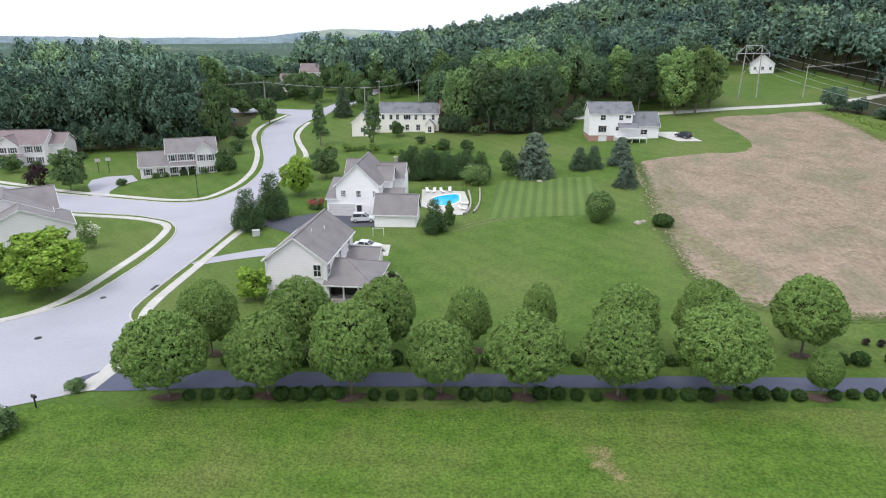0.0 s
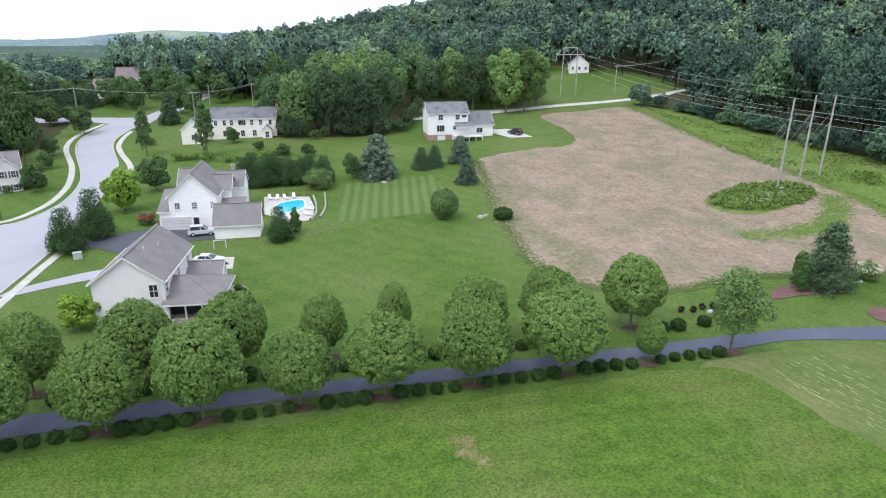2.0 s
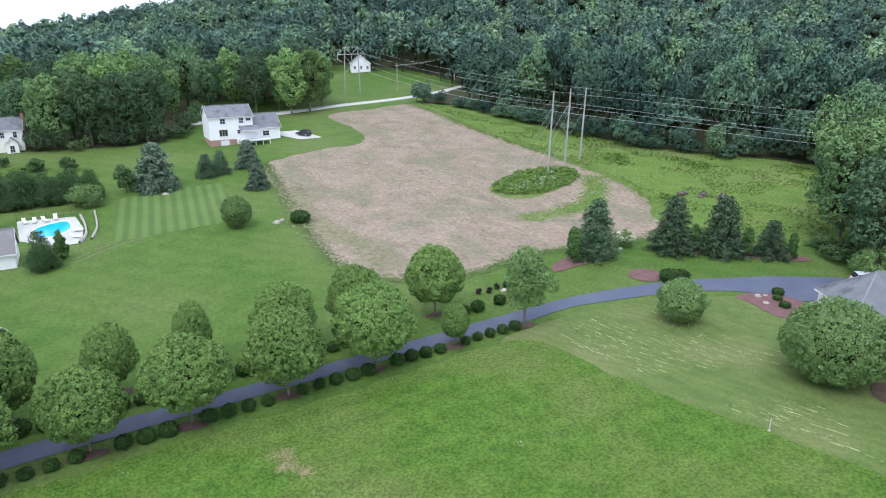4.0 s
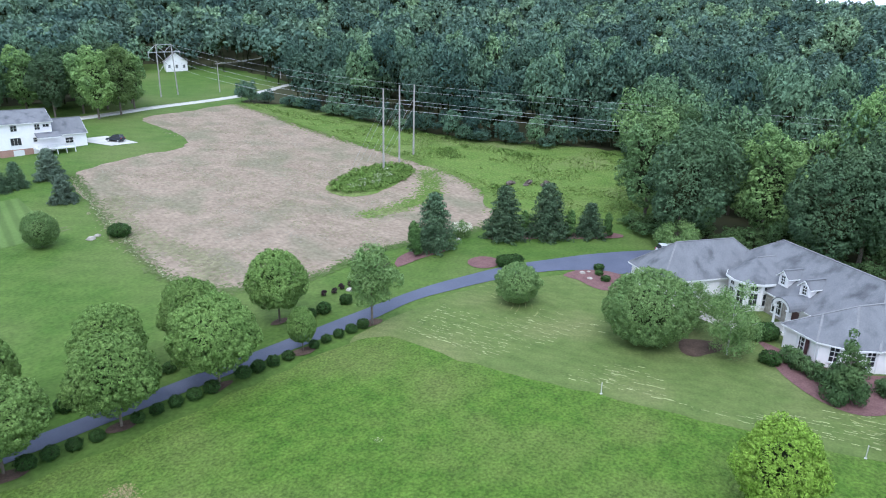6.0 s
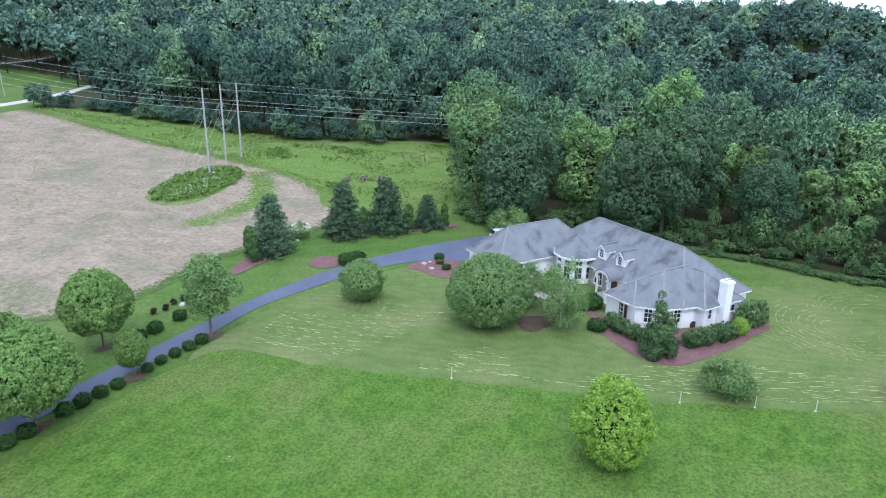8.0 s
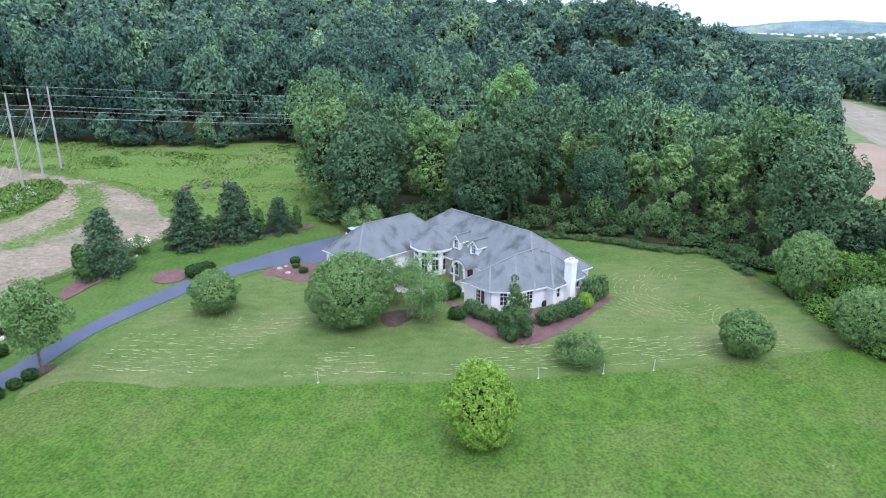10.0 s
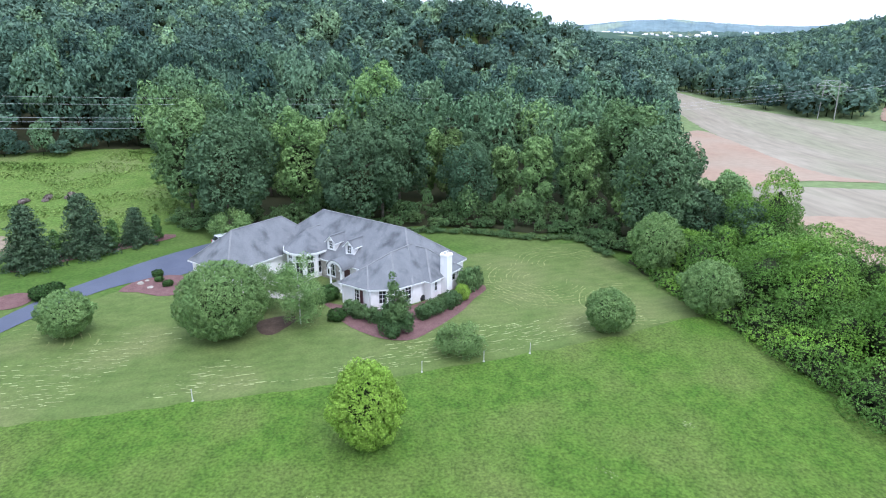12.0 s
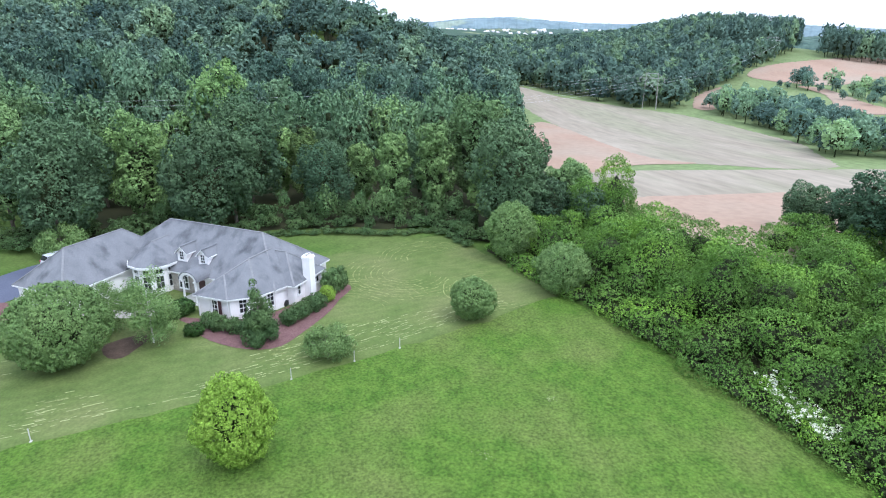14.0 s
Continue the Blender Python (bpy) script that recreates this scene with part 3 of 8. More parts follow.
drape("clay_field", [(412, -311), (446, -352), (475, -428), (520, -520), (560, -590), (470, -560), (405, -430), (368, -353), (382, -318)], M["clay"], 0.3, 10.0, label="bare reddish field on the far slope", category="field", ragged=2.0)
drape("clay_field", [(367, -316), (351, -325), (302, -308), (270, -300), (275, -275), (294, -280), (335, -308)], M["clay"], 0.3, 10.0, label="strip of reddish field below the far slope", category="field", ragged=2.0)


# ---- plants ----
def turned_out(v, normals):
    """Swaps two corners of each leaf that would show its back to the outside."""
    v = v.reshape(-1, 3, 3)
    g = np.cross(v[:, 1] - v[:, 0], v[:, 2] - v[:, 0])
    wrong = (g * normals).sum(1) < 0
    v[wrong] = v[wrong][:, ::-1]
    return v.reshape(-1, 3)


def leaves(rng, centres, radii, count, size, squash=1.0, droop=0.25, spread=0.35, under=-0.7, hubs=None, flutter=0.62):
    """Leaves (three corners each) scattered on and in round clumps; returns verts, faces and soft normals that follow the clumps.
    With hubs, the clumps sit on larger lobes and carry leaves on their outer sides only."""
    centres, radii = np.asarray(centres, float), np.asarray(radii, float)
    pick = rng.choice(len(centres), count, p=radii ** 2 / (radii ** 2).sum())
    d = rng.normal(size=(count, 3))
    d /= np.linalg.norm(d, axis=1)[:, None]
    hub = centres.mean(0) if hubs is None else np.asarray(hubs, float)[pick]
    if hubs is not None:
        away = centres[pick] - hub
        away /= np.linalg.norm(away, axis=1)[:, None] + 1e-9
        back = (d * away).sum(1)
        d = np.where((back < -0.15)[:, None], d - 2 * back[:, None] * away, d)
    d[:, 2] = np.where(d[:, 2] < under, -0.5 * d[:, 2], d[:, 2])
    depth = 1 - spread * rng.random(count) ** 2
    pos = centres[pick] + d * (radii[pick] * depth)[:, None] * (1, 1, squash)
    nrm = d + rng.normal(scale=flutter, size=(count, 3)) + (0, 0, droop)
    nrm /= np.linalg.norm(nrm, axis=1)[:, None]
    t = np.cross(nrm, rng.normal(size=(count, 3)))
    t /= np.linalg.norm(t, axis=1)[:, None] + 1e-9
    b = np.cross(nrm, t)
    s = size * rng.uniform(0.65, 1.3, count)[:, None]
    bend = nrm * s * 0.18
    v = np.stack([pos - t * s * 0.5 - b * s * 0.28, pos + t * s * 0.62 + bend, pos - t * s * 0.34 + b * s * 0.4], 1).reshape(-1, 3)
    out = pos - hub
    out /= np.linalg.norm(out, axis=1)[:, None] + 1e-9
    whole = pos - centres.mean(0)
    whole /= np.linalg.norm(whole, axis=1).max()
    soft = d * 0.45 + out * 0.3 + nrm * 0.8 + whole * 0.25 + (0, 0, 0.1)
    soft /= np.linalg.norm(soft, axis=1)[:, None] + 1e-9
    v = turned_out(v, soft)
    return v, np.arange(3 * count).reshape(-1, 3), np.repeat(soft, 3, axis=0)


def quad_ball(n):
    """A unit ball of 12 n * n three-cornered faces, with corners of their own."""
    g = np.linspace(-1, 1, n + 1)
    out = []
    for axis in range(3):
        for side in (-1, 1):
            for i in range(n):
                for j in range(n):
                    c = [(g[i], g[j]), (g[i + 1], g[j]), (g[i + 1], g[j + 1]), (g[i], g[j + 1])]
                    for a, b in [(c if side > 0 else c[::-1])[k] for k in (0, 1, 2, 0, 2, 3)]:
                        q = [0, 0, 0]
                        q[axis], q[(axis + 1) % 3], q[(axis + 2) % 3] = side, a, b
                        out.append(q)
    v = np.array(out, float)
    return v / np.linalg.norm(v, axis=1)[:, None]


def tufted(rng, masses, count, leaf, tuft, under=-0.92, keep=0.9, rise=0.12, crisp=0.75):
    """Leaves on the outside of a heap of rounded masses (centre, reach in plan, reach in height): small domed tufts set
    apart from one another, left out where one mass is buried in another, so that the gaps between them stay shady."""
    c, r = masses[:, :3], masses[:, [3, 3, 4]]
    middle = c.mean(0)
    area = r[:, 0] * r[:, 2]
    tries = int(min(420000, 2.2 * 12.6 * area.sum() / (1.7 * tuft) ** 2)) + 60
    pick = rng.choice(len(c), tries, p=area / area.sum())
    d = rng.normal(size=(tries, 3))
    d /= np.linalg.norm(d, axis=1)[:, None]
    d[:, 2] = np.where(d[:, 2] < under, -0.4 * d[:, 2], d[:, 2])
    p = c[pick] + d * r[pick] * rng.uniform(0.9, 1.06, tries)[:, None]
    free = np.ones(tries, bool)
    for j in range(len(c)):
        near = np.flatnonzero(free & (np.abs(p[:, 0] - c[j, 0]) < r[j, 0]) & (pick != j))
        if len(near):
            free[near] = (((p[near] - c[j]) / r[j]) ** 2).sum(1) > keep ** 2
    n = d / r[pick]
    n /= np.linalg.norm(n, axis=1)[:, None]
    p, n = p[free], n[free]
    cell = np.unique(np.floor(p / (1.55 * tuft)).astype(int), axis=0, return_index=True)[1]     # one tuft to a cell
    p, n = p[cell], n[cell]
    per = max(2, round(count / len(p)))
    size = tuft * rng.uniform(0.75, 1.3, len(p))
    p, n, size = np.repeat(p, per, 0), np.repeat(n, per, 0), np.repeat(size, per)
    k = len(p)
    side = np.cross(n, rng.normal(size=(k, 3)))
    side /= np.linalg.norm(side, axis=1)[:, None] + 1e-9
    q = np.sqrt(rng.random(k))
    pos = p + side * (q * size)[:, None] + n * ((0.8 - 1.2 * q * q) * size)[:, None]
    nrm = n * (1 - 0.5 * q)[:, None] + side * q[:, None] + rng.normal(scale=0.35, size=(k, 3)) + (0, 0, rise)
    nrm /= np.linalg.norm(nrm, axis=1)[:, None]
    t = np.cross(nrm, rng.normal(size=(k, 3)))
    t /= np.linalg.norm(t, axis=1)[:, None] + 1e-9
    b = np.cross(nrm, t)
    s = leaf * rng.uniform(0.65, 1.3, k)[:, None]
    v = np.stack([pos - t * s * 0.5 - b * s * 0.32, pos + t * s * 0.62, pos - t * s * 0.3 + b * s * 0.42], 1).reshape(-1, 3)
    out = pos - middle
    out /= np.linalg.norm(out, axis=1)[:, None] + 1e-9
    soft = nrm * crisp + (n * 0.7 + out * 0.3) * (1 - crisp)
    soft /= np.linalg.norm(soft, axis=1)[:, None] + 1e-9
    return turned_out(v, soft), np.repeat(soft, 3, axis=0)


def egg_masses(rng, radius, height, base, count, lump=0.2):
    """An egg-shaped crown as a heap of small masses over one large one."""
    mid, half = np.array((0, 0, base + height * 0.5)), np.array((radius, radius, height * 0.5))
    turn = rng.uniform(0, 9)
    out = [(*mid, radius * 0.9, height * 0.45)]
    for k in range(count):
        dz = 1 - 2 * (k + 0.5) / count
        a, q = 2.39996 * k + turn, math.sqrt(1 - dz * dz)
        d = np.array((q * math.cos(a), q * math.sin(a), dz)) + rng.normal(scale=0.05, size=3)
        wide = 1.0 - 0.07 * dz + 0.2 * noise.noise(tuple(d * 1.6 + turn)) + 0.07 * noise.noise(tuple(d * 4.0 + turn))
        r = lump * radius * rng.uniform(0.75, 1.3)
        p = mid + d * half * (wide, wide, 1.0) - d * r * 0.75
        out.append((*p, r, r))
    return np.array(out)


def bough_masses(rng, radius, height, base, lobes, finer=5, spread=1.0):
    """A broad crown: boughs that stand out of an egg shape, each with smaller rounded heads on its outer side."""
    mid, half = np.array((0, 0, base + height * 0.5)), np.array((radius, radius, height * 0.5))
    out = [(*(mid - (0, 0, height * 0.05)), radius * 0.6, height * 0.36)]
    for k in range(lobes):
        u = (k + 0.5) / lobes
        a = 2.39996 * k + rng.uniform(-0.5, 0.5)
        dz = 0.97 - 1.7 * u + rng.uniform(-0.12, 0.12)
        q = math.sqrt(max(0.0, 1 - dz * dz)) * rng.uniform(0.72, 1.08) * spread
        lr = rng.uniform(0.26, 0.42) * (1.15 if u < 0.2 else 1.0)
        hub = mid + np.array((q * math.cos(a), q * math.sin(a), dz)) * half * (1 - lr * 0.7)
        lobe = np.array((radius * lr, radius * lr, min(height * 0.5, radius * 1.1) * lr))
        out.append((*hub, lobe[0] * 0.88, lobe[2] * 0.88))
        for c in range(finer):
            z = 1 - 1.3 * (c + 0.5) / finer
            b = 2.39996 * c + a + rng.uniform(-0.5, 0.5)
            d = np.array((math.sqrt(1 - z * z) * math.cos(b), math.sqrt(1 - z * z) * math.sin(b), z))
            r = rng.uniform(0.34, 0.52)
            out.append((*(hub + d * lobe * 0.72), lobe[0] * r, lobe[2] * r))
    return np.array(out)


def full_tree(seed, name, label, height, radius, base, leaf, count, size, thick, lobes=0, clumps=120, tuft=0.24, category="tree", limbs=6, hue=None, lump=0.2, crisp=0.55):
    """A tree or shrub with a dense crown: smooth and egg-shaped without lobes, broken into rounded boughs with them."""
    rng = np.random.default_rng(seed)
    t = thing(name, 0, 0, -500.0, 0, label, category)
    part("trunk", wood_of(rng, height, base + 0.25 * (height - base), radius * 0.7, thick, limbs), M["bark"], t)
    masses = bough_masses(rng, radius, height - base, base, lobes) if lobes else egg_masses(rng, radius, height - base, base, clumps, lump)
    v, n = tufted(rng, masses, count, size, tuft, crisp=0.75 if lobes else crisp)
    if not lobes:      # leaves further in, seen between the tufts
        deep, m = tufted(rng, masses[:1] * (1, 1, 1, 0.97, 0.97), count // 3, size * 1.4, tuft * 0.8, crisp=0.5)
        v, n = np.concatenate([v, deep]), np.concatenate([n, m])
    # solid balls, coloured as the shade deep inside the crown
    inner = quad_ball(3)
    shade_wood = [inner * m[[3, 3, 4]] * (0.68 if lobes else 0.6) + m[:3] for m in (masses[::6] if lobes else masses[:1])]
    raw("branchwork", np.concatenate(shade_wood), np.arange(len(inner) * len(shade_wood)).reshape(-1, 3), [M["shade_wood"]], t)
    raw("crown", v, np.arange(len(v)).reshape(-1, 3), [leaf], t, normals=n, tint=rng.uniform(0.2, 0.95) if hue is None else hue)
    return t


def crown_clumps(rng, radius, height, base, count, shape="round", size=0.34):
    """Clump centres and radii inside a crown of that radius, from base up to base + height."""
    c, r = [], []
    while len(c) < count:
        p = rng.uniform(-1, 1, 3)
        h = (p[2] + 1) / 2
        if shape == "round":
            lim = math.sqrt(max(0, 1 - (1.9 * h - 0.9) ** 2)) ** 0.8
        elif shape == "cone":
            lim = (1 - h) ** 0.85 * 0.95 + 0.05
        elif shape == "column":
            lim = 0.9 * min(1, 4 * h + 0.5) * math.sqrt(max(0, 1 - h ** 3))
        else:
            lim = (math.sqrt(max(0, 1 - (1.7 * h - 0.7) ** 2)) * (0.75 + 0.4 * noise.noise((p[0] * 1.7, p[1] * 1.7, h * 3 + count))))
        q = math.hypot(p[0], p[1])
        if q > lim or (q < lim * 0.45 and h < 0.75):
            continue
        k = size * rng.uniform(0.7, 1.25)
        c.append((p[0] * radius * (1 - 0.5 * k), p[1] * radius * (1 - 0.5 * k), base + height * (0.05 + 0.9 * h)))
        r.append(k * radius * (0.55 + 0.45 * lim))
    return c, r


def wood_of(rng, height, crown_base, radius, thick, limbs=7, lean=0.0):
    """Tapered trunk and limbs as a bmesh."""
    bm = bmesh.new()
    top = crown_base + (height - crown_base) * 0.6
    tube(bm, (0, 0, -0.2), (lean * 0.4, 0, crown_base), thick, thick * 0.75, 8)
    tube(bm, (lean * 0.4, 0, crown_base - 0.05), (lean, 0, top), thick * 0.75, thick * 0.25, 7)
    for i in range(limbs):
        a, h = 2.4 * i + rng.uniform(-0.4, 0.4), crown_base + (top - crown_base) * (i / limbs) * 0.85
        e = radius * rng.uniform(0.55, 0.85)
        tube(bm, (lean * 0.5, 0, h), (e * math.cos(a), e * math.sin(a), h + e * rng.uniform(0.5, 1.0)), thick * 0.4, thick * 0.1, 5)
    return bm


def tree_kind(seed, name, label, category, height, radius, base, leaf, shape, clumps, count, size, thick, clump=0.34, limbs=7, bark=None, spread=0.35):
    """Builds one tree with a trunk and a crown, to be copied."""
    rng = np.random.default_rng(seed)
    t = thing(name, 0, 0, -500.0, 0, label, category)
    part("trunk", wood_of(rng, height, base + 0.2 * (height - base), radius, thick, limbs), bark or M["bark"], t)
    c, r = crown_clumps(rng, radius, height - base, base, clumps, shape, clump)
    v, f, n = leaves(rng, c, r, count, size, spread=spread)
    raw("crown", v, f, [leaf], t, normals=n, tint=rng.uniform(0.2, 0.95))
    return t


used = {}


def plant(kind, x, y, scale=1.0, tall=None, turn=None, group="", label="", z=None):
    """Sets a copy of a tree kind on the land; the first one placed is the built one itself."""
    turn = (x * 37.7 + y * 91.3) % 360 if turn is None else turn
    m = pose(x, y, zat(x, y) if z is None else z, 0, 0, turn)
    if kind.name not in used:
        used[kind.name] = 1
        kind.matrix_basis = m
        ob = kind
    else:
        ob = copy_thing(kind, m)
    ob.scale = (scale, scale, (tall or 1.0) * scale)
    return tagged(ob, label, "", group)


def spruce_kind(seed, name, label, height, radius, leaf, tiers=16, count=2600, size=0.5, bark=None):
    """A conifer: whorls of drooping boughs that shorten to the top."""
    rng = np.random.default_rng(seed)
    t = thing(name, 0, 0, -500.0, 0, label, "conifer")
    bm = bmesh.new()
    tube(bm, (0, 0, -0.2), (0, 0, height * 0.95), radius * 0.07, 0.03, 7)
    c, r = [], []
    for i in range(tiers):
        h = 0.05 + 0.93 * i / tiers
        reach = radius * (1 - h) ** 0.62 * rng.uniform(0.93, 1.06)
        for k in range(max(5, int(10 * (1 - h)))):
            a = 2.4 * k + i * 1.3 + rng.uniform(-0.3, 0.3)
            e = reach * rng.uniform(0.8, 1.08)
            z = h * height
            tube(bm, (0, 0, z), (e * 0.8 * math.cos(a), e * 0.8 * math.sin(a), z - e * 0.12), 0.05, 0.02, 4)
            for u in (0.35, 0.65, 0.92):
                c.append((e * u * math.cos(a), e * u * math.sin(a), z - e * 0.14 * u))
                r.append(0.13 * radius + 0.18 * e * (1.25 - u))
    part("trunk", bm, bark or M["bark"], t)
    v, f, n = leaves(rng, c, r, count, size, 0.6, 0.1, 0.5)
    raw("crown", v, f, [leaf], t, normals=n)
    return t


def woods(name, spots, seed, leaf, label, per=150, size=1.5, trunks=True, lobes=5, hue=(0.0, 0.86), skirt=0.0, tall=2.9, tuft=0.12, finer=4, core=0.72, under=-0.6):
    """A wood too large to count: every tree a trunk and a crown of rounded leafy boughs, in one mesh."""
    rng = np.random.default_rng(seed)
    ball = quad_ball(1)
    kinds = []
    for k in range(10):
        masses = bough_masses(rng, 1.0, 2.0, 0.0, lobes + k % 3 - 1, finer)
        v, n = tufted(rng, masses, per, size / 5.2, tuft, keep=0.94, under=under)
        # dark core balls, their colour painted as shade behind the leaves
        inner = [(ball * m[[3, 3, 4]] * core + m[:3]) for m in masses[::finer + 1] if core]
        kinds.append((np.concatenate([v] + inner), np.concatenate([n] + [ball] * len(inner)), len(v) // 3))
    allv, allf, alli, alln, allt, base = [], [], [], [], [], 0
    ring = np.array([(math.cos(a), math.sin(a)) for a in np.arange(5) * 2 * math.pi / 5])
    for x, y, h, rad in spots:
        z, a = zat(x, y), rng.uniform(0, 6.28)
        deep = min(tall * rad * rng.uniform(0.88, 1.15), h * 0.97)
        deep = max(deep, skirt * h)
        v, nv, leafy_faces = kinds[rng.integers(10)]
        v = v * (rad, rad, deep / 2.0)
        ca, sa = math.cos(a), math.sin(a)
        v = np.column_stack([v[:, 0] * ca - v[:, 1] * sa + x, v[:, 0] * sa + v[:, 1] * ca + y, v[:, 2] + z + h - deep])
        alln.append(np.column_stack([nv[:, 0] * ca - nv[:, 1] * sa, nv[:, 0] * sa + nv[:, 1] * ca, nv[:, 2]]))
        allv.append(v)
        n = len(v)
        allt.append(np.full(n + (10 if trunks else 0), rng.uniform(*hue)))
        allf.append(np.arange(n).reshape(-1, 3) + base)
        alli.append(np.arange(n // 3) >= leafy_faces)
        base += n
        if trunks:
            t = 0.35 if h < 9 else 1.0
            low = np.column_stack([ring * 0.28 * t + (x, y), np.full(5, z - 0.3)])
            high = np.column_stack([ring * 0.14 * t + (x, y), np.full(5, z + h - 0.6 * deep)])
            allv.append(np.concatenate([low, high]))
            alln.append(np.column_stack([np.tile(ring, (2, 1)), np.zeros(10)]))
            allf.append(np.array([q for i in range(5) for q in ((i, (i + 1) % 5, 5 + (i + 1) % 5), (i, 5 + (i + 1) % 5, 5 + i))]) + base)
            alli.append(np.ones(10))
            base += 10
    ob = raw(name, np.concatenate(allv), np.concatenate(allf), [leaf, M["shade_wood"]], None, np.concatenate(alli), normals=np.concatenate(alln), tint=np.concatenate(allt))
    return tagged(ob, label, "woods", "", "stuff")


def scatter(rng, inside, x0, x1, y0, y1, gap):
    """Plan spots about gap metres apart where inside(x, y) holds."""
    out = []
    for gx in np.arange(x0, x1, gap):
        for gy in np.arange(y0, y1, gap):
            x, y = gx + rng.uniform(-0.42, 0.42) * gap, gy + rng.uniform(-0.42, 0.42) * gap
            if inside(x, y):
                out.append((x, y))
    return out


# ---- the wooded hill and the other woods ----
def in_corridor(x, y):
    """The strip kept clear under the power line."""
    t = (x - 102) * 0.596 - (y - 105) * 0.803
    off = (x - 102) * 0.803 + (y - 105) * 0.596
    return t > 20 and -9 < off < 11


def on_hill(x, y):
    """Where the hill's woods stand: above the lane, behind the meadow and behind the garden's own trees."""
    u, w = 0.707 * (x + y), 0.707 * (x - y)
    if not (u < 550 and abs(w) < 500) or y < -42 - (x - 110) * 0.29:
        return False
    if in_corridor(x, y):
        return False
    if x < 95:
        return y > 226 - 0.12 * x and (x > 38 or y > 250)
    if x < 150 and y > 190:
        return y > 318 - (x - 95) * 0.75
    if y > 190:
        return True
    if y > 115:
        return x > 125 + 0.05 * (y - 115)
    if y > 78:
        return x > 134 + (115 - y) * 0.5
    return x > 164


def spots_for(points, rng, lo=12, hi=24, r0=4.2, r1=7.2):
    return [(x, y, rng.uniform(lo, hi), rng.uniform(r0, r1)) for x, y in points]


rng = np.random.default_rng(5)
near_hill, far_hill = [], []
for x, y in scatter(rng, on_hill, -20, 640, -130, 640, 9.9):
    (near_hill if math.hypot(x, y) < 265 else far_hill).append((x, y))
edge = smooth_line([(116, 196), (122, 180), (124, 150), (127, 122), (133, 104), (146, 86), (160, 74)], 3.2)
brush = [(x + rng.uniform(-1, 3), y + rng.uniform(-2, 2), rng.uniform(3, 8), rng.uniform(2.0, 3.4)) for x, y in edge]
woods("hillside_woods", spots_for(near_hill, rng) + brush, 11, M["leaf_slope"], "dense dark green deciduous woods along the meadow", 1700, 0.68, lobes=8)
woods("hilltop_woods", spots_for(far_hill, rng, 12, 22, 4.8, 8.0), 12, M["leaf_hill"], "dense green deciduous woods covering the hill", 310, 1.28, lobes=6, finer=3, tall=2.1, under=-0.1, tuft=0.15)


def west_wood(x, y):
    az, r = math.degrees(math.atan2(x, y)), math.hypot(x, y)
    if az < -55 or az > 8 or r > 400:
        return False
    if az < -24:
        return 194 + 0.9 * (-24 - az) < r < 330
    if x < -66 - 0.35 * (y - 168) and y > 168:
        return (r < 300 and y < 235) or r > 338
    return 264 < r and not (-82 < x < -44 and 250 < y < 300)


rng = np.random.default_rng(6)
west = spots_for(scatter(rng, west_wood, -330, 40, 60, 400, 8.0), rng, 11, 21)
west = [(x, y, h * (0.5 if y > 235 and -23.5 < math.degrees(math.atan2(x, y)) < -12.5 else 1.0), r) for x, y, h, r in west]
west += [(x, y, rng.uniform(4, 9), rng.uniform(2.2, 3.4)) for x, y in smooth_line([(-128, 150), (-115, 165), (-96, 172), (-84, 172), (-72, 172), (-66, 185), (-70, 205)], 3.5)]
near_west = [s for s in west if math.hypot(s[0], s[1]) < 238]
woods("west_woods", near_west, 13, M["leaf_slope"], "dark green deciduous woods behind the houses", 1500, 0.7, lobes=8, hue=(0.1, 0.8), skirt=0.94)
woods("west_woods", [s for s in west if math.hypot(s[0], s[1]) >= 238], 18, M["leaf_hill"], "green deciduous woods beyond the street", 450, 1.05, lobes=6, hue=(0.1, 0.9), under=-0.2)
drape("forest_floor", [(-66, 174), (-80, 176), (-117, 168), (-151, 152), (-186, 128), (-276, 190), (-230, 250), (-140, 305), (-70, 240)], M["forest_floor"], 0.05, 12.0, label="dark ground under the woods", category="forest floor", ragged=2.0)
drape("forest_floor", [(101, 46), (100.5, 38), (102, 25), (104.5, 2), (102, -12), (101.5, -20), (93, -24.5), (92, -42), (110, -46), (165, -52), (168, 64), (140, 58), (112, 47)], M["forest_floor"], 0.08, 8.0, label="dark ground under the garden wood", category="forest floor", ragged=1.5)
drape("forest_floor", [(99, 324), (154, 280), (158, 200), (172, 75), (190, -50), (390, -92), (560, 0), (500, 330), (210, 530), (-20, 515), (-10, 262), (40, 236), (85, 236)], M["forest_floor"], 0.12, 16.0, label="dark ground under the hill woods", category="forest floor", ragged=2.0)
drape("forest_floor", [(-6, 190), (4, 182), (28, 178), (40, 200), (46, 218), (42, 238), (-6, 238)], M["forest_floor"], 0.08, 8.0, label="dark ground under the trees", category="forest floor", ragged=1.5)
drape("forest_floor", [(119, 197), (124.5, 180), (126.5, 150), (130, 122), (136, 104), (149, 86), (163, 73), (240, 73), (240, 205), (180, 228)], M["forest_floor"], 0.1, 12.0, label="dark ground under the hillside woods", category="forest floor", ragged=2.0)
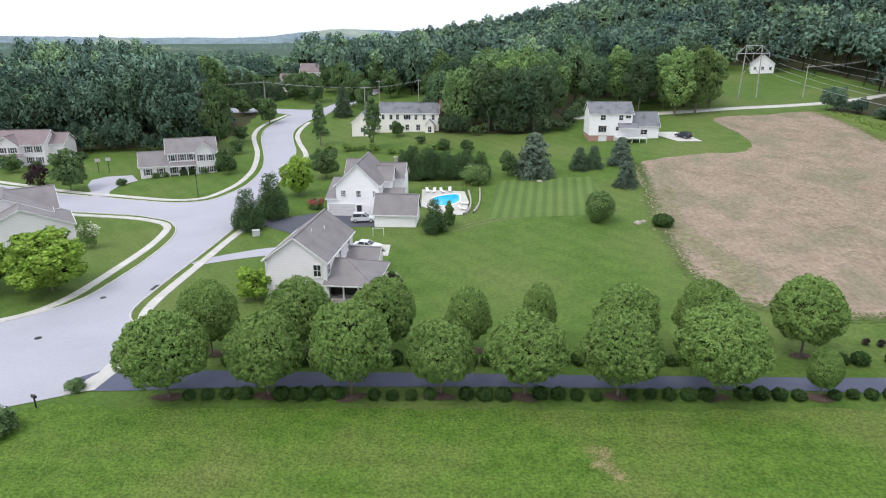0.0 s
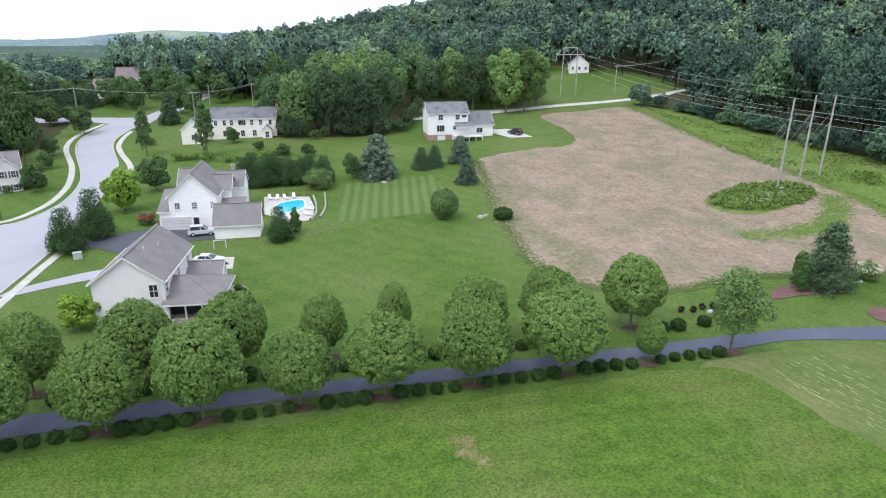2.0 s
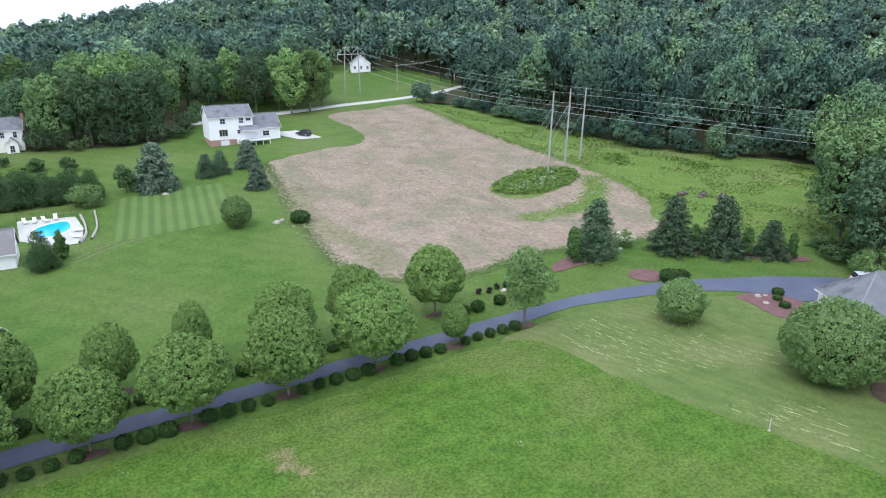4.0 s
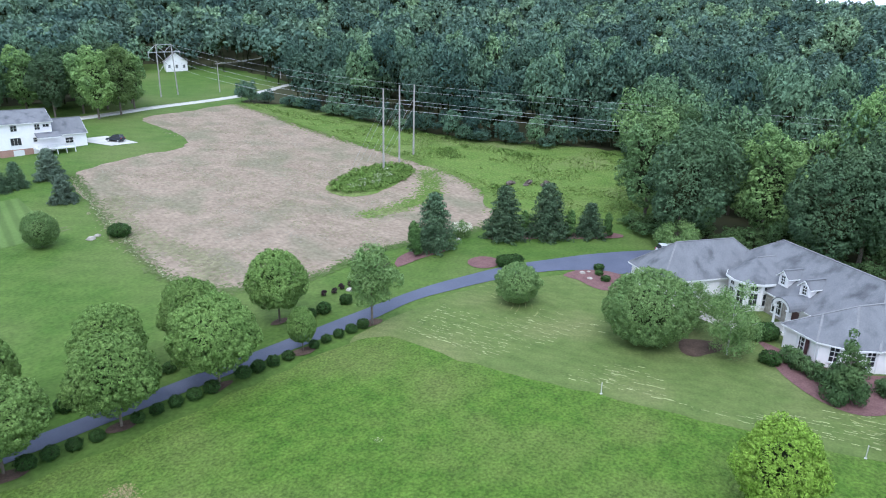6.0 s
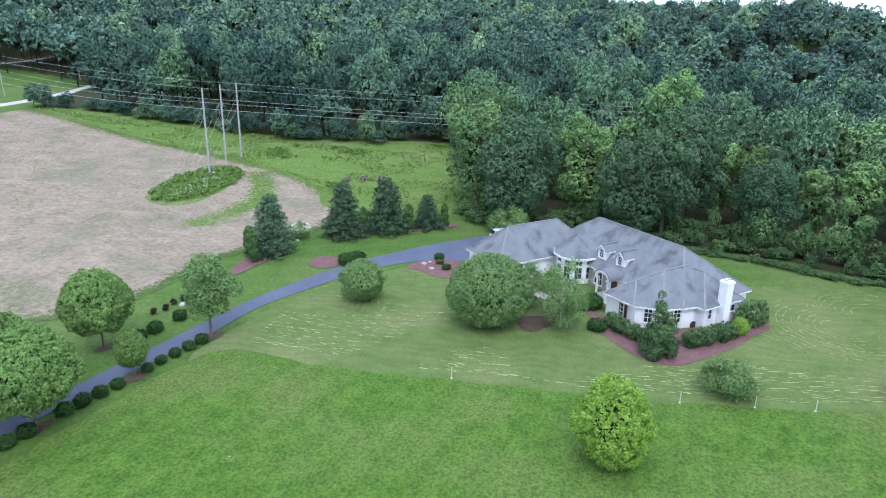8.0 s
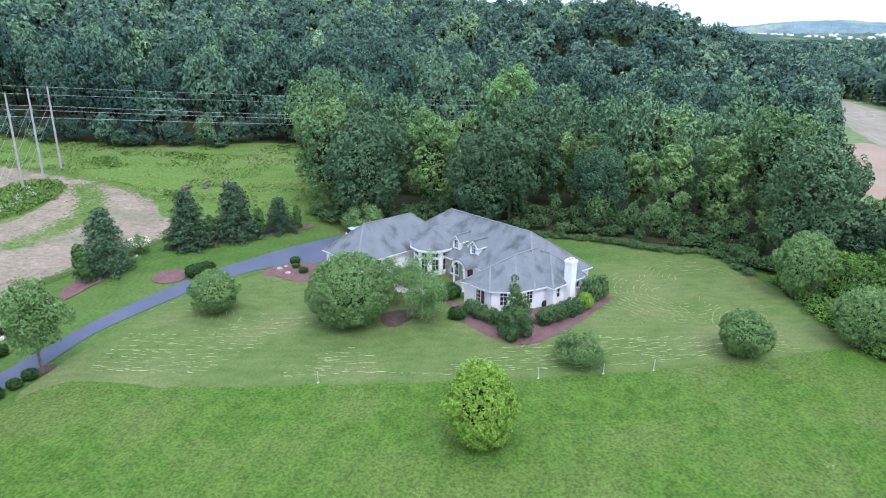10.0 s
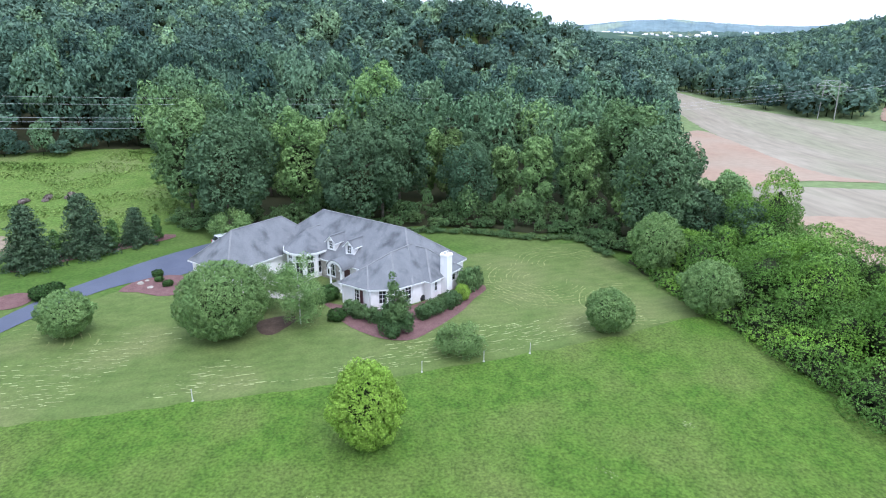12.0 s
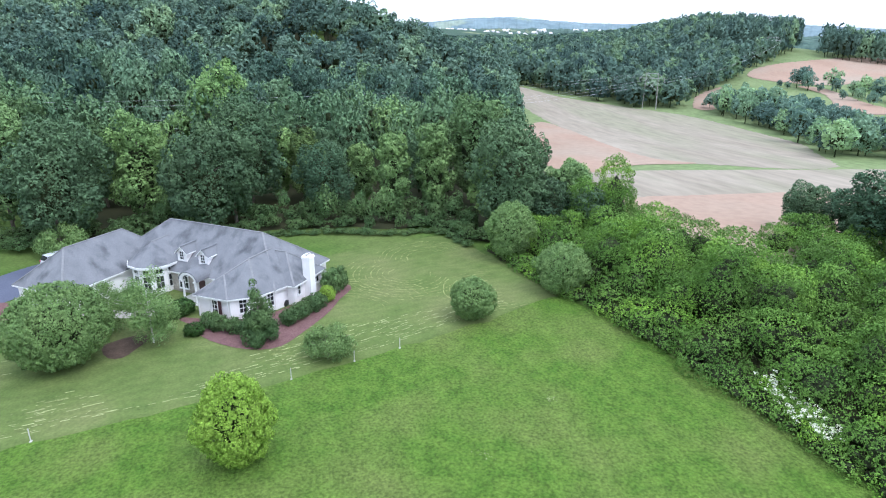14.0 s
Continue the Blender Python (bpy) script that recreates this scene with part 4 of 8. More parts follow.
woods("house_brush", [(x + rng.uniform(-1.5, 1.5), y + rng.uniform(-1, 2), rng.uniform(2.5, 6.5), rng.uniform(1.6, 2.8)) for x, y in smooth_line([(-8, 204), (-7, 192), (3, 181.5), (15, 177.5), (29, 177.5), (38, 188), (44, 204)], 2.2)], 20, M["leaf_wood"], "leafy brush along the foot of the trees", 420, 0.7, trunks=False, skirt=0.97)


def valley_wood(x, y):
    az, r = math.degrees(math.atan2(x, y)), math.hypot(x, y)
    if 99 < az < 130:
        return np.interp(az, (104, 107.8, 112.7, 118, 122.2, 123.6, 125.5, 128.3, 130), (440, 425, 392, 362, 368, 420, 470, 592, 680)) < r < 800
    return False


def valley_hedge(x, y):
    az, r = math.degrees(math.atan2(x, y)), math.hypot(x, y)
    return 124.2 < az < 142 and np.interp(az, (124.3, 128.3, 131.2, 133.3, 137.3), (362, 318, 279, 240, 250)) < r < np.interp(az, (124.3, 126, 129.7, 132.4, 137), (374, 378, 365, 334, 292))


def far_wood(x, y):
    az, r = math.degrees(math.atan2(x, y)), math.hypot(x, y)
    return 132 < az < 150 and 655 < r < 760


rng = np.random.default_rng(7)
far_spots = spots_for(scatter(rng, valley_wood, 100, 900, -700, -60, 9.2), rng, 12, 21, 5.0, 8.6)
far_spots = [(x, y, h if math.hypot(x, y) < 600 else rng.uniform(0.88, 1.1) * float(np.interp(math.degrees(math.atan2(x, y)), (104, 112, 117, 120, 123, 130), (7, 7, 10, 17, 25, 27))), r) for x, y, h, r in far_spots]
far_spots += spots_for(scatter(rng, far_wood, 300, 620, -760, -420, 10), rng, 21, 27, 5, 7.5)
woods("valley_woods", far_spots, 14, M["leaf_far"], "haze-tinted blue-green woods beyond the valley fields", 130, 1.8, lobes=4, hue=(0.1, 0.9), skirt=0.96, under=-0.7, tuft=0.19)
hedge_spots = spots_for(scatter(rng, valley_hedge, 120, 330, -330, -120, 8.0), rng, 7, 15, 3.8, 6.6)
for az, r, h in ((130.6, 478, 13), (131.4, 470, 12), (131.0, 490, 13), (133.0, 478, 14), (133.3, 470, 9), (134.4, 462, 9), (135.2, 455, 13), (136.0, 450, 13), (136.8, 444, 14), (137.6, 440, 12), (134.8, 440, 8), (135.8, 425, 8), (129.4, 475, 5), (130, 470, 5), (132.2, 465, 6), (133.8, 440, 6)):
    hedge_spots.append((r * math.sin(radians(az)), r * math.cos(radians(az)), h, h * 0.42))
woods("valley_hedge", hedge_spots, 19, M["leaf_far"], "clump of haze-tinted bluish-green trees below the fields", 560, 1.05, lobes=6, hue=(0.1, 1.0), skirt=0.95)


# ---- distant hills ----
def ridge(name, r, line, material, label, rough=0.05, deep=260, seed=0):
    """A low far ridge with a wooded, uneven skyline, at distance r; line holds (bearing, elevation) in degrees."""
    az = np.arange(line[0][0], line[-1][0], 0.06)
    el = np.interp(az, [p[0] for p in line], [p[1] for p in line])
    bump = np.array([0.7 * noise.noise((a * 1.1, seed, 0)) + 0.5 * noise.noise((a * 3.3, seed, 4)) + 0.55 * noise.noise((a * 9, seed, 8)) for a in az])
    el = el + rough * bump * 1.6
    rows = []
    for back, share in ((0, 0.0), (0.35, 0.55), (0.7, 0.86), (1, 1.0), (1.5, 0.6)):
        rr = r + deep * back
        x, y = rr * np.sin(np.radians(az)), rr * np.cos(np.radians(az))
        top = 32 + rr * np.tan(np.radians(el))
        low = np.minimum(ground_z(x, y) - 12, top - 5)
        wave = np.array([noise.noise((a * 7, share * 9, seed)) for a in az]) * 5 * (0 < share < 1)
        rows.append(np.column_stack([x, y, low + (top - low) * share + wave]))
    n = len(az)
    i, j = np.meshgrid(np.arange(len(rows) - 1), np.arange(n - 1), indexing="ij")
    a = (i * n + j).ravel()
    ob = raw(name, np.concatenate(rows), np.column_stack([a, a + 1, a + n + 1, a + n])[:, ::-1], [material])
    return tagged(ob, label, "hills", "", "structure")


ridge("distant_hills", 2700, ((88, 0.2), (96, 0.3), (101.2, 0.5), (104.2, 0.8), (107.8, 0.9), (111.1, 0.62), (114.3, 0.42), (117.4, 0.36), (120.4, 0.5), (126, 0.4), (131, 0.3), (133, 0.2), (137, 0.0), (145, 0.1)), M["far_hill"], "wooded hills on the horizon, blue-green with painted haze", 0.035, seed=1)
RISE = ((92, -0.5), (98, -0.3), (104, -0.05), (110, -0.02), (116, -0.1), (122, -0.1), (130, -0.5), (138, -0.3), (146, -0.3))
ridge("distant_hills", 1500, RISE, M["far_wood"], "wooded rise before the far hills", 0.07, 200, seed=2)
ridge("distant_hills", 2300, ((-50, -0.1), (-34, 0.05), (-24, -0.1), (-20.9, -0.05), (-17.6, -0.1), (-14.5, 0.05), (-12.6, 0.3), (-9.7, 0.6), (-8.0, 0.65), (-4, 0.5), (4, 0.2)), M["far_hill"], "wooded hills on the horizon, blue-green with painted haze", 0.035, seed=3)
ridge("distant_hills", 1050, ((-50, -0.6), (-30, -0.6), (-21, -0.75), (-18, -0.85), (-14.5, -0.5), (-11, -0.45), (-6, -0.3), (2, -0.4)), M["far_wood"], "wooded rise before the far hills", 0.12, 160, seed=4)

# ---- building kit ----
def gable_walls(bm, x0, x1, y0, y1, z0, eave, ridge, along="x"):
    """Solid walls with gable ends; the ridge runs along x or y."""
    if along == "x":
        ym = (y0 + y1) / 2
        prof = [(y0, z0), (y1, z0), (y1, eave), (ym, ridge), (y0, eave)]
        a, b = [(x0, y, z) for y, z in prof], [(x1, y, z) for y, z in prof]
    else:
        xm = (x0 + x1) / 2
        prof = [(x0, z0), (x1, z0), (x1, eave), (xm, ridge), (x0, eave)]
        a, b = [(x, y1, z) for x, z in prof], [(x, y0, z) for x, z in prof]
    va, vb = [bm.verts.new(p) for p in a], [bm.verts.new(p) for p in b]
    bm.faces.new(va[::-1]), bm.faces.new(vb)
    for i in range(5):
        j = (i + 1) % 5
        bm.faces.new((va[i], va[j], vb[j], vb[i]))
    bmesh.ops.recalc_face_normals(bm, faces=bm.faces[:])
    return bm


def slab(bm, pts, thick):
    """A sloping plate: the outline and a copy below it."""
    top = [bm.verts.new(p) for p in pts]
    low = [bm.verts.new((p[0], p[1], p[2] - thick)) for p in pts]
    bm.faces.new(top), bm.faces.new(low[::-1])
    n = len(pts)
    for i in range(n):
        bm.faces.new((top[i], low[i], low[(i + 1) % n], top[(i + 1) % n]))


def beam(bm, a, b, w, h):
    """A board from a to b, w wide in plan and h deep below the line."""
    a, b = Vector(a), Vector(b)
    d = b - a
    side = Vector((-d.y, d.x, 0)).normalized() * w / 2
    v = [bm.verts.new(p + s * side - Vector((0, 0, k * h))) for p in (a, b) for s, k in ((-1, 0), (1, 0), (1, 1), (-1, 1))]
    for f in ((0, 1, 2, 3), (7, 6, 5, 4), (0, 4, 5, 1), (1, 5, 6, 2), (2, 6, 7, 3), (3, 7, 4, 0)):
        bm.faces.new([v[i] for i in f])


def roof_part(name, parent, build, material):
    bm = bmesh.new()
    build(bm)
    bmesh.ops.recalc_face_normals(bm, faces=bm.faces[:])
    return part(name, bm, material, parent)


def roof_base(name, parent):
    ob = new(name)
    ob.parent = parent
    return ob


def gable_roof(parent, material, x0, x1, y0, y1, eave, ridge, along="x", over=0.35, thick=0.18, name="roof"):
    """Two sloping plates, white boards along eaves and gables, and a ridge cap."""
    if along == "x":
        m, half, e0, e1 = (y0 + y1) / 2, (y1 - y0) / 2, x0 - over, x1 + over
        put = lambda a, c, z: (a, c, z)
        c0, c1 = y0 - over, y1 + over
    else:
        m, half, e0, e1 = (x0 + x1) / 2, (x1 - x0) / 2, y0 - over, y1 + over
        put = lambda a, c, z: (c, a, z)
        c0, c1 = x0 - over, x1 + over
    k = (ridge - eave) / half
    ze, zr = eave - k * over + 0.12, ridge + 0.12
    roof = roof_base(name, parent)
    for ce in (c0, c1):
        roof_part("roof_slope", roof, lambda b: slab(b, [put(e0, ce, ze), put(e1, ce, ze), put(e1, m, zr), put(e0, m, zr)], thick), material)
        s = 0.04 if ce == c1 else -0.04
        roof_part("gutter", roof, lambda b: beam(b, put(e0, ce + s, ze - 0.02), put(e1, ce + s, ze - 0.02), 0.09, thick - 0.02), M["trim"])
        for e, q in ((e0, -0.03), (e1, 0.03)):
            roof_part("bargeboard", roof, lambda b: beam(b, put(e + q, ce, ze - 0.03), put(e + q, m, zr - 0.03), 0.05, thick + 0.02), M["trim"])
    roof_part("ridge_cap", roof, lambda b: beam(b, put(e0, m, zr + 0.03), put(e1, m, zr + 0.03), 0.3, 0.06), material)
    return roof


def hip_roof(parent, material, x0, x1, y0, y1, eave, pitch, over=0.36, thick=0.12, name="roof", hips=(1, 1), along=None):
    """A hipped roof; the ridge runs along the longer side. hips: whether the low and the high end are hipped."""
    x0, x1, y0, y1 = x0 - over, x1 + over, y0 - over, y1 + over
    z0 = eave - pitch * over + 0.1
    if (along or ("x" if x1 - x0 >= y1 - y0 else "y")) == "x":
        h = (y1 - y0) / 2
        ym, z = (y0 + y1) / 2, z0 + pitch * h
        a, b = (x0 + h * hips[0], ym, z), (x1 - h * hips[1], ym, z)
        slopes = [[(x0, y0, z0), (x1, y0, z0), b, a], [(x1, y1, z0), (x0, y1, z0), a, b]]
        ends = [[(x0, y1, z0), (x0, y0, z0), a], [(x1, y0, z0), (x1, y1, z0), b]]
        lines = [(a, (x0, y0, z0)), (a, (x0, y1, z0)), (b, (x1, y0, z0)), (b, (x1, y1, z0)), (a, b)]
    else:
        h = (x1 - x0) / 2
        xm, z = (x0 + x1) / 2, z0 + pitch * h
        a, b = (xm, y0 + h * hips[0], z), (xm, y1 - h * hips[1], z)
        slopes = [[(x1, y0, z0), (x1, y1, z0), b, a], [(x0, y1, z0), (x0, y0, z0), a, b]]
        ends = [[(x0, y0, z0), (x1, y0, z0), a], [(x1, y1, z0), (x0, y1, z0), b]]
        lines = [(a, (x0, y0, z0)), (a, (x1, y0, z0)), (b, (x0, y1, z0)), (b, (x1, y1, z0)), (a, b)]
    roof = roof_base(name, parent)
    for pts in slopes + [e for e, on in zip(ends, hips) if on]:
        roof_part("roof_slope", roof, lambda bm: slab(bm, pts, thick), material)
    for p, q in lines:
        roof_part("ridge_cap", roof, lambda bm: beam(bm, (p[0], p[1], p[2] + 0.035), (q[0], q[1], q[2] + 0.035), 0.22, 0.06), M["ridge_cap"] if material is M["slate_roof"] else material)
    ring = [(x0, y0), (x1, y0), (x1, y1), (x0, y1)]
    for i in range(4):
        p, q = ring[i], ring[(i + 1) % 4]
        roof_part("gutter", roof, lambda bm: beam(bm, (*p, z0 - 0.03), (*q, z0 - 0.03), 0.1, thick + 0.05), M["trim"])
    return roof


def lean_roof(parent, material, corners, thick=0.16, name="roof"):
    """A single sloping plate through four corners, with a white edge board along the first side."""
    roof = roof_part(name, parent, lambda b: slab(b, corners, thick), material)
    roof_part("fascia", roof, lambda b: beam(b, (*corners[0][:2], corners[0][2] - 0.03), (*corners[1][:2], corners[1][2] - 0.03), 0.12, thick + 0.05), M["trim"])
    return roof


def window(parent, x, y, z, w, h, face, shutters=None, mullions=(1, 1), trim=None, depth=0.1):
    """A window on a wall: face is the way that it looks (degrees, 0 is -y, 90 is +x). Frame, pane, sill, bars and shutters."""
    holder = new("window")
    holder.parent = parent
    holder.matrix_basis = pose(x, y, z, 0, 0, face)
    t = trim or M["trim"]
    bm = bmesh.new()
    for d in ((-w / 2 - 0.1, -w / 2, -h / 2 - 0.1, h / 2 + 0.1), (w / 2, w / 2 + 0.1, -h / 2 - 0.1, h / 2 + 0.1), (-w / 2, w / 2, h / 2, h / 2 + 0.12), (-w / 2, w / 2, -h / 2 - 0.1, -h / 2)):
        box(bm, d[0], d[1], -depth, 0.02, d[2], d[3])
    for i in range(mullions[0]):
        c = -w / 2 + w * (i + 1) / (mullions[0] + 1)
        box(bm, c - 0.025, c + 0.025, -depth * 0.6, 0.0, -h / 2, h / 2)
    for i in range(mullions[1]):
        c = -h / 2 + h * (i + 1) / (mullions[1] + 1)
        box(bm, -w / 2, w / 2, -depth * 0.62, 0.0, c - 0.03, c + 0.03)
    part("window_frame", bm, t, holder)
    boxed("pane", (-w / 2, w / 2, -depth * 0.35, 0.01, -h / 2, h / 2), M["glass"], holder)
    boxed("window_sill", (-w / 2 - 0.14, w / 2 + 0.14, -depth - 0.05, 0.0, -h / 2 - 0.16, -h / 2 - 0.1), t, holder)
    if shutters is not None:
        for s in (-1, 1):
            c = s * (w / 2 + 0.12 + w * 0.24)
            boxed("shutter", (c - w * 0.22, c + w * 0.22, -0.07, 0.0, -h / 2 - 0.05, h / 2 + 0.05), shutters, holder)
    return holder


def door(parent, x, y, z0, w, h, face, material, name="door"):
    holder = new(name)
    holder.parent = parent
    holder.matrix_basis = pose(x, y, z0, 0, 0, face)
    bm = bmesh.new()
    for d in ((-w / 2 - 0.1, -w / 2, 0, h + 0.1), (w / 2, w / 2 + 0.1, 0, h + 0.1), (-w / 2, w / 2, h, h + 0.1)):
        box(bm, d[0], d[1], -0.1, 0.02, d[2], d[3])
    part("door_frame", bm, M["trim"], holder)
    boxed("door_leaf", (-w / 2, w / 2, -0.05, 0.01, 0, h), material, holder)
    return holder


def garage_door(parent, x, y, z0, w, h, face):
    holder = door(parent, x, y, z0, w, h, face, M["dark"], "garage_door")
    for i in range(4):
        boxed("panel", (-w / 2 + 0.03, w / 2 - 0.03, -0.075, -0.04, h * i / 4 + 0.02, h * (i + 1) / 4 - 0.01), M["garage"], holder)
    return holder


def corner_boards(parent, spots, z0, z1):
    for x, y in spots:
        boxed("corner_board", (x - 0.06, x + 0.06, y - 0.06, y + 0.06, z0, z1), M["trim"], parent)


# ---- ranch house: local x along its front, local y out of the front ----
def ranch_house():
    h = thing("ranch_house", 68.2, 9.0, 0.0, 55.2, "white stucco ranch house with grey hipped roofs and dormers", "house")
    wall, roof = M["stucco"], M["slate_roof"]
    boxed("wall", (-1.5, 22.0, -15.7, -4.7, -0.5, 3.0), wall, h)
    boxed("wall", (19.9, 27.7, -10.0, 6.2, -0.5, 2.98), wall, h)
    bm = bmesh.new()
    plan = [(5.7, 0.05), (1.4, -0.25), (-0.7, -2.4), (-1.8, -5.9), (-1.8, -8.0), (5.7, -8.0)]
    top, low = [bm.verts.new((*p, 2.96)) for p in plan], [bm.verts.new((*p, -0.5)) for p in plan]
    bm.faces.new(top), bm.faces.new(low[::-1])
    for i in range(6):
        bm.faces.new((top[i], low[i], low[(i + 1) % 6], top[(i + 1) % 6]))
    bmesh.ops.recalc_face_normals(bm, faces=bm.faces[:])
    part("wall", bm, wall, h)
    hip_roof(h, roof, -1.5, 24.8, -15.7, -4.7, 3.0, 0.8)
    hip_roof(h, roof, 19.9, 27.7, -10.1, 6.25, 3.0, 0.91)
    # front wing: facets that turn round its angled corner
    p0, p1, p2, p3, p4 = (6.1, 0.4, 2.8), (1.4, 0.1, 2.8), (-1.05, -2.2, 2.8), (-2.2, -6.0, 2.8), (-2.2, -8.2, 2.8)
    q, apex, back, west = (3.9, -2.6, 4.56), (2.1, -5.0, 6.0), (2.1, -9.2, 6.0), (6.1, -5.5, 2.8)
    wing = roof_base("roof", h)
    for pts in ([p0, q, p1], [p1, q, apex], [p1, apex, p2], [p2, apex, p3], [p3, apex, back, p4], [p0, west, back, apex, q]):
        roof_part("roof_slope", wing, lambda b: slab(b, pts, 0.12), roof)
    for a, b2 in ((p0, q), (p1, q), (q, apex), (p2, apex), (apex, back)):
        roof_part("ridge_cap", wing, lambda b: beam(b, (*a[:2], a[2] + 0.035), (*b2[:2], b2[2] + 0.035), 0.22, 0.06), M["ridge_cap"])
    for a, b2 in ((p0, p1), (p1, p2), (p2, p3), (p3, p4), (west, p0)):
        roof_part("gutter", wing, lambda b: beam(b, (*a[:2], 2.77), (*b2[:2], 2.77), 0.1, 0.17), M["trim"])
    # cross hip over the end wall, beside the chimney
    hip_roof(h, roof, -3.0, 6.0, -12.6, -6.4, 3.0, 0.84, over=0.3, along="x", hips=(1, 0))
    boxed("wall", (-2.9, -1.4, -12.3, -6.6, -0.5, 2.98), wall, h)
    # round bay beside the entrance
    rim = [(14.0, -5.4), (14.15, -3.7), (15.1, -2.1), (16.7, -1.5), (18.5, -1.8), (19.9, -3.1), (20.3, -5.4)]
    inner = [(17.1 + (x - 17.1) * 0.87, -5.4 + (y + 5.4) * 0.87) for x, y in rim]
    bm = bmesh.new()
    top, low = [bm.verts.new((*p, 3.75)) for p in inner], [bm.verts.new((*p, -0.5)) for p in inner]
    bm.faces.new(top), bm.faces.new(low[::-1])
    for i in range(7):
        bm.faces.new((top[i], low[i], low[(i + 1) % 7], top[(i + 1) % 7]))
    bmesh.ops.recalc_face_normals(bm, faces=bm.faces[:])
    part("bay_wall", bm, wall, h)
    bay, tip, end = roof_base("bay_roof", h), (17.8, -5.4, 5.95), (18.0, -8.6, 5.95)
    for a, b2 in zip(rim[:-1], rim[1:]):
        roof_part("roof_slope", bay, lambda b: slab(b, [(*a, 3.8), (*b2, 3.8), tip], 0.14), roof)
        roof_part("gutter", bay, lambda b: beam(b, (*a, 3.78), (*b2, 3.78), 0.14, 0.28), M["trim"])
    for x in (14.0, 20.3):
        roof_part("roof_slope", bay, lambda b: slab(b, [(x, -5.4, 3.8), (x, -7.0, 3.8), end, tip], 0.14), roof)
    roof_part("ridge_cap", bay, lambda b: beam(b, (*tip[:2], 5.99), (*end[:2], 5.99), 0.2, 0.06), M["ridge_cap"])
    for a, b2 in zip(inner[:-1], inner[1:]):
        x, y = (a[0] + b2[0]) / 2, (a[1] + b2[1]) / 2
        if y > -4.8:
            face = math.degrees(math.atan2(b2[1] - a[1], b2[0] - a[0])) + 180
            window(h, x, y, 1.55, 0.9, 1.6, face, None, (1, 1))
            window(h, x, y, 3.0, 0.8, 0.55, face, None, (1, 0))
    # chimney with corbel and flue
    bm = bmesh.new()
    box(bm, -3.85, -2.8, -9.75, -8.7, -0.5, 5.5)
    box(bm, -3.93, -2.75, -9.83, -8.62, 5.5, 5.72)
    box(bm, -3.87, -2.8, -9.77, -8.68, 5.72, 5.85)
    chim = part("chimney", bm, wall, h)
    for y in (-9.5, -8.95):
        part("flue", tube(bmesh.new(), (-3.33, y, 5.8), (-3.33, y, 6.05), 0.17, 0.15, 10), M["concrete"], chim)
    # dormers
    for x in (13.2, 9.8):
        d = new("dormer")
        d.parent = h
        part("dormer_wall", gable_walls(bmesh.new(), x - 0.75, x + 0.75, -8.8, -5.6, 3.4, 5.05, 5.75, "y"), wall, d)
        gable_roof(d, roof, x - 0.75, x + 0.75, -8.8, -5.6, 5.05, 5.75, "y", 0.22, 0.12, "dormer_roof")
        window(d, x, -5.6, 4.62, 0.62, 1.05, 180, None, (1, 2))
    # front wing, end wall and recess windows
    window(h, 3.5, -0.1, 1.6, 1.0, 1.55, 176, M["shutter"], (1, 2))
    window(h, 0.4, -1.3, 1.75, 0.8, 1.7, 226, None, (1, 2))
    window(h, -1.25, -4.1, 1.75, 0.8, 1.7, 252, None, (1, 2))
    window(h, -2.9, -7.5, 1.9, 0.5, 1.2, 270, None, (0, 1))
    window(h, -2.9, -11.2, 1.9, 0.9, 0.75, 270, None, (1, 0))
    window(h, -1.5, -14.0, 1.7, 0.9, 1.3, 270, None, (1, 1))
    window(h, 23.8, 6.2, 1.7, 1.6, 1.4, 180, None, (2, 1))
    window(h, 19.9, 3.0, 1.7, 1.2, 1.4, 270, None, (1, 1))
    bm = bmesh.new()
    tube(bm, (-1.7, -6.3, 0.35), (-1.95, -6.3, 0.35), 0.45, 0.45, 16)
    part("basement_vent", bm, M["glass"], h)
    # entrance: stone facing, arched portico on two columns, door
    bm = bmesh.new()
    rs = np.random.default_rng(3)
    z = 0.0
    while z < 2.75:
        x, hh = 10.7, rs.uniform(0.2, 0.34)
        while x < 14.3:
            ww = rs.uniform(0.25, 0.6)
            dpt = rs.uniform(0.05, 0.12)
            box(bm, x, min(x + ww - 0.02, 14.4), -4.7, -4.7 + dpt, z, z + hh - 0.02)
            x += ww
        z += hh
    part("stone_facing", bm, M["stone"], h)
    window(h, 12.4, -4.6, 1.5, 1.4, 1.6, 180, None, (2, 1))
    door(h, 9.5, -4.7, 0.1, 1.1, 2.1, 180, M["shutter"])
    window(h, 7.3, -4.7, 1.5, 1.0, 1.5, 180, None, (1, 1))
    portico = new("portico")
    portico.parent = h
    portico.matrix_basis = pose(2.1, -1.3, 0)
    for x in (6.5, 8.4):
        bm = bmesh.new()
        tube(bm, (x, -1.3, 0), (x, -1.3, 2.75), 0.15, 0.12, 12)
        box(bm, x - 0.2, x + 0.2, -1.5, -1.1, 0, 0.15)
        box(bm, x - 0.19, x + 0.19, -1.49, -1.11, 2.7, 2.85)
        part("column", bm, M["trim"], portico)
    bm = bmesh.new()
    n = 12
    inner = [(7.45 + 1.0 * math.cos(a), 2.85 + 0.75 * math.sin(a)) for a in np.linspace(0, math.pi, n)]
    outer = [(7.45 + 1.35 * math.cos(a), 2.85 + 1.1 * math.sin(a)) for a in np.linspace(0, math.pi, n)]
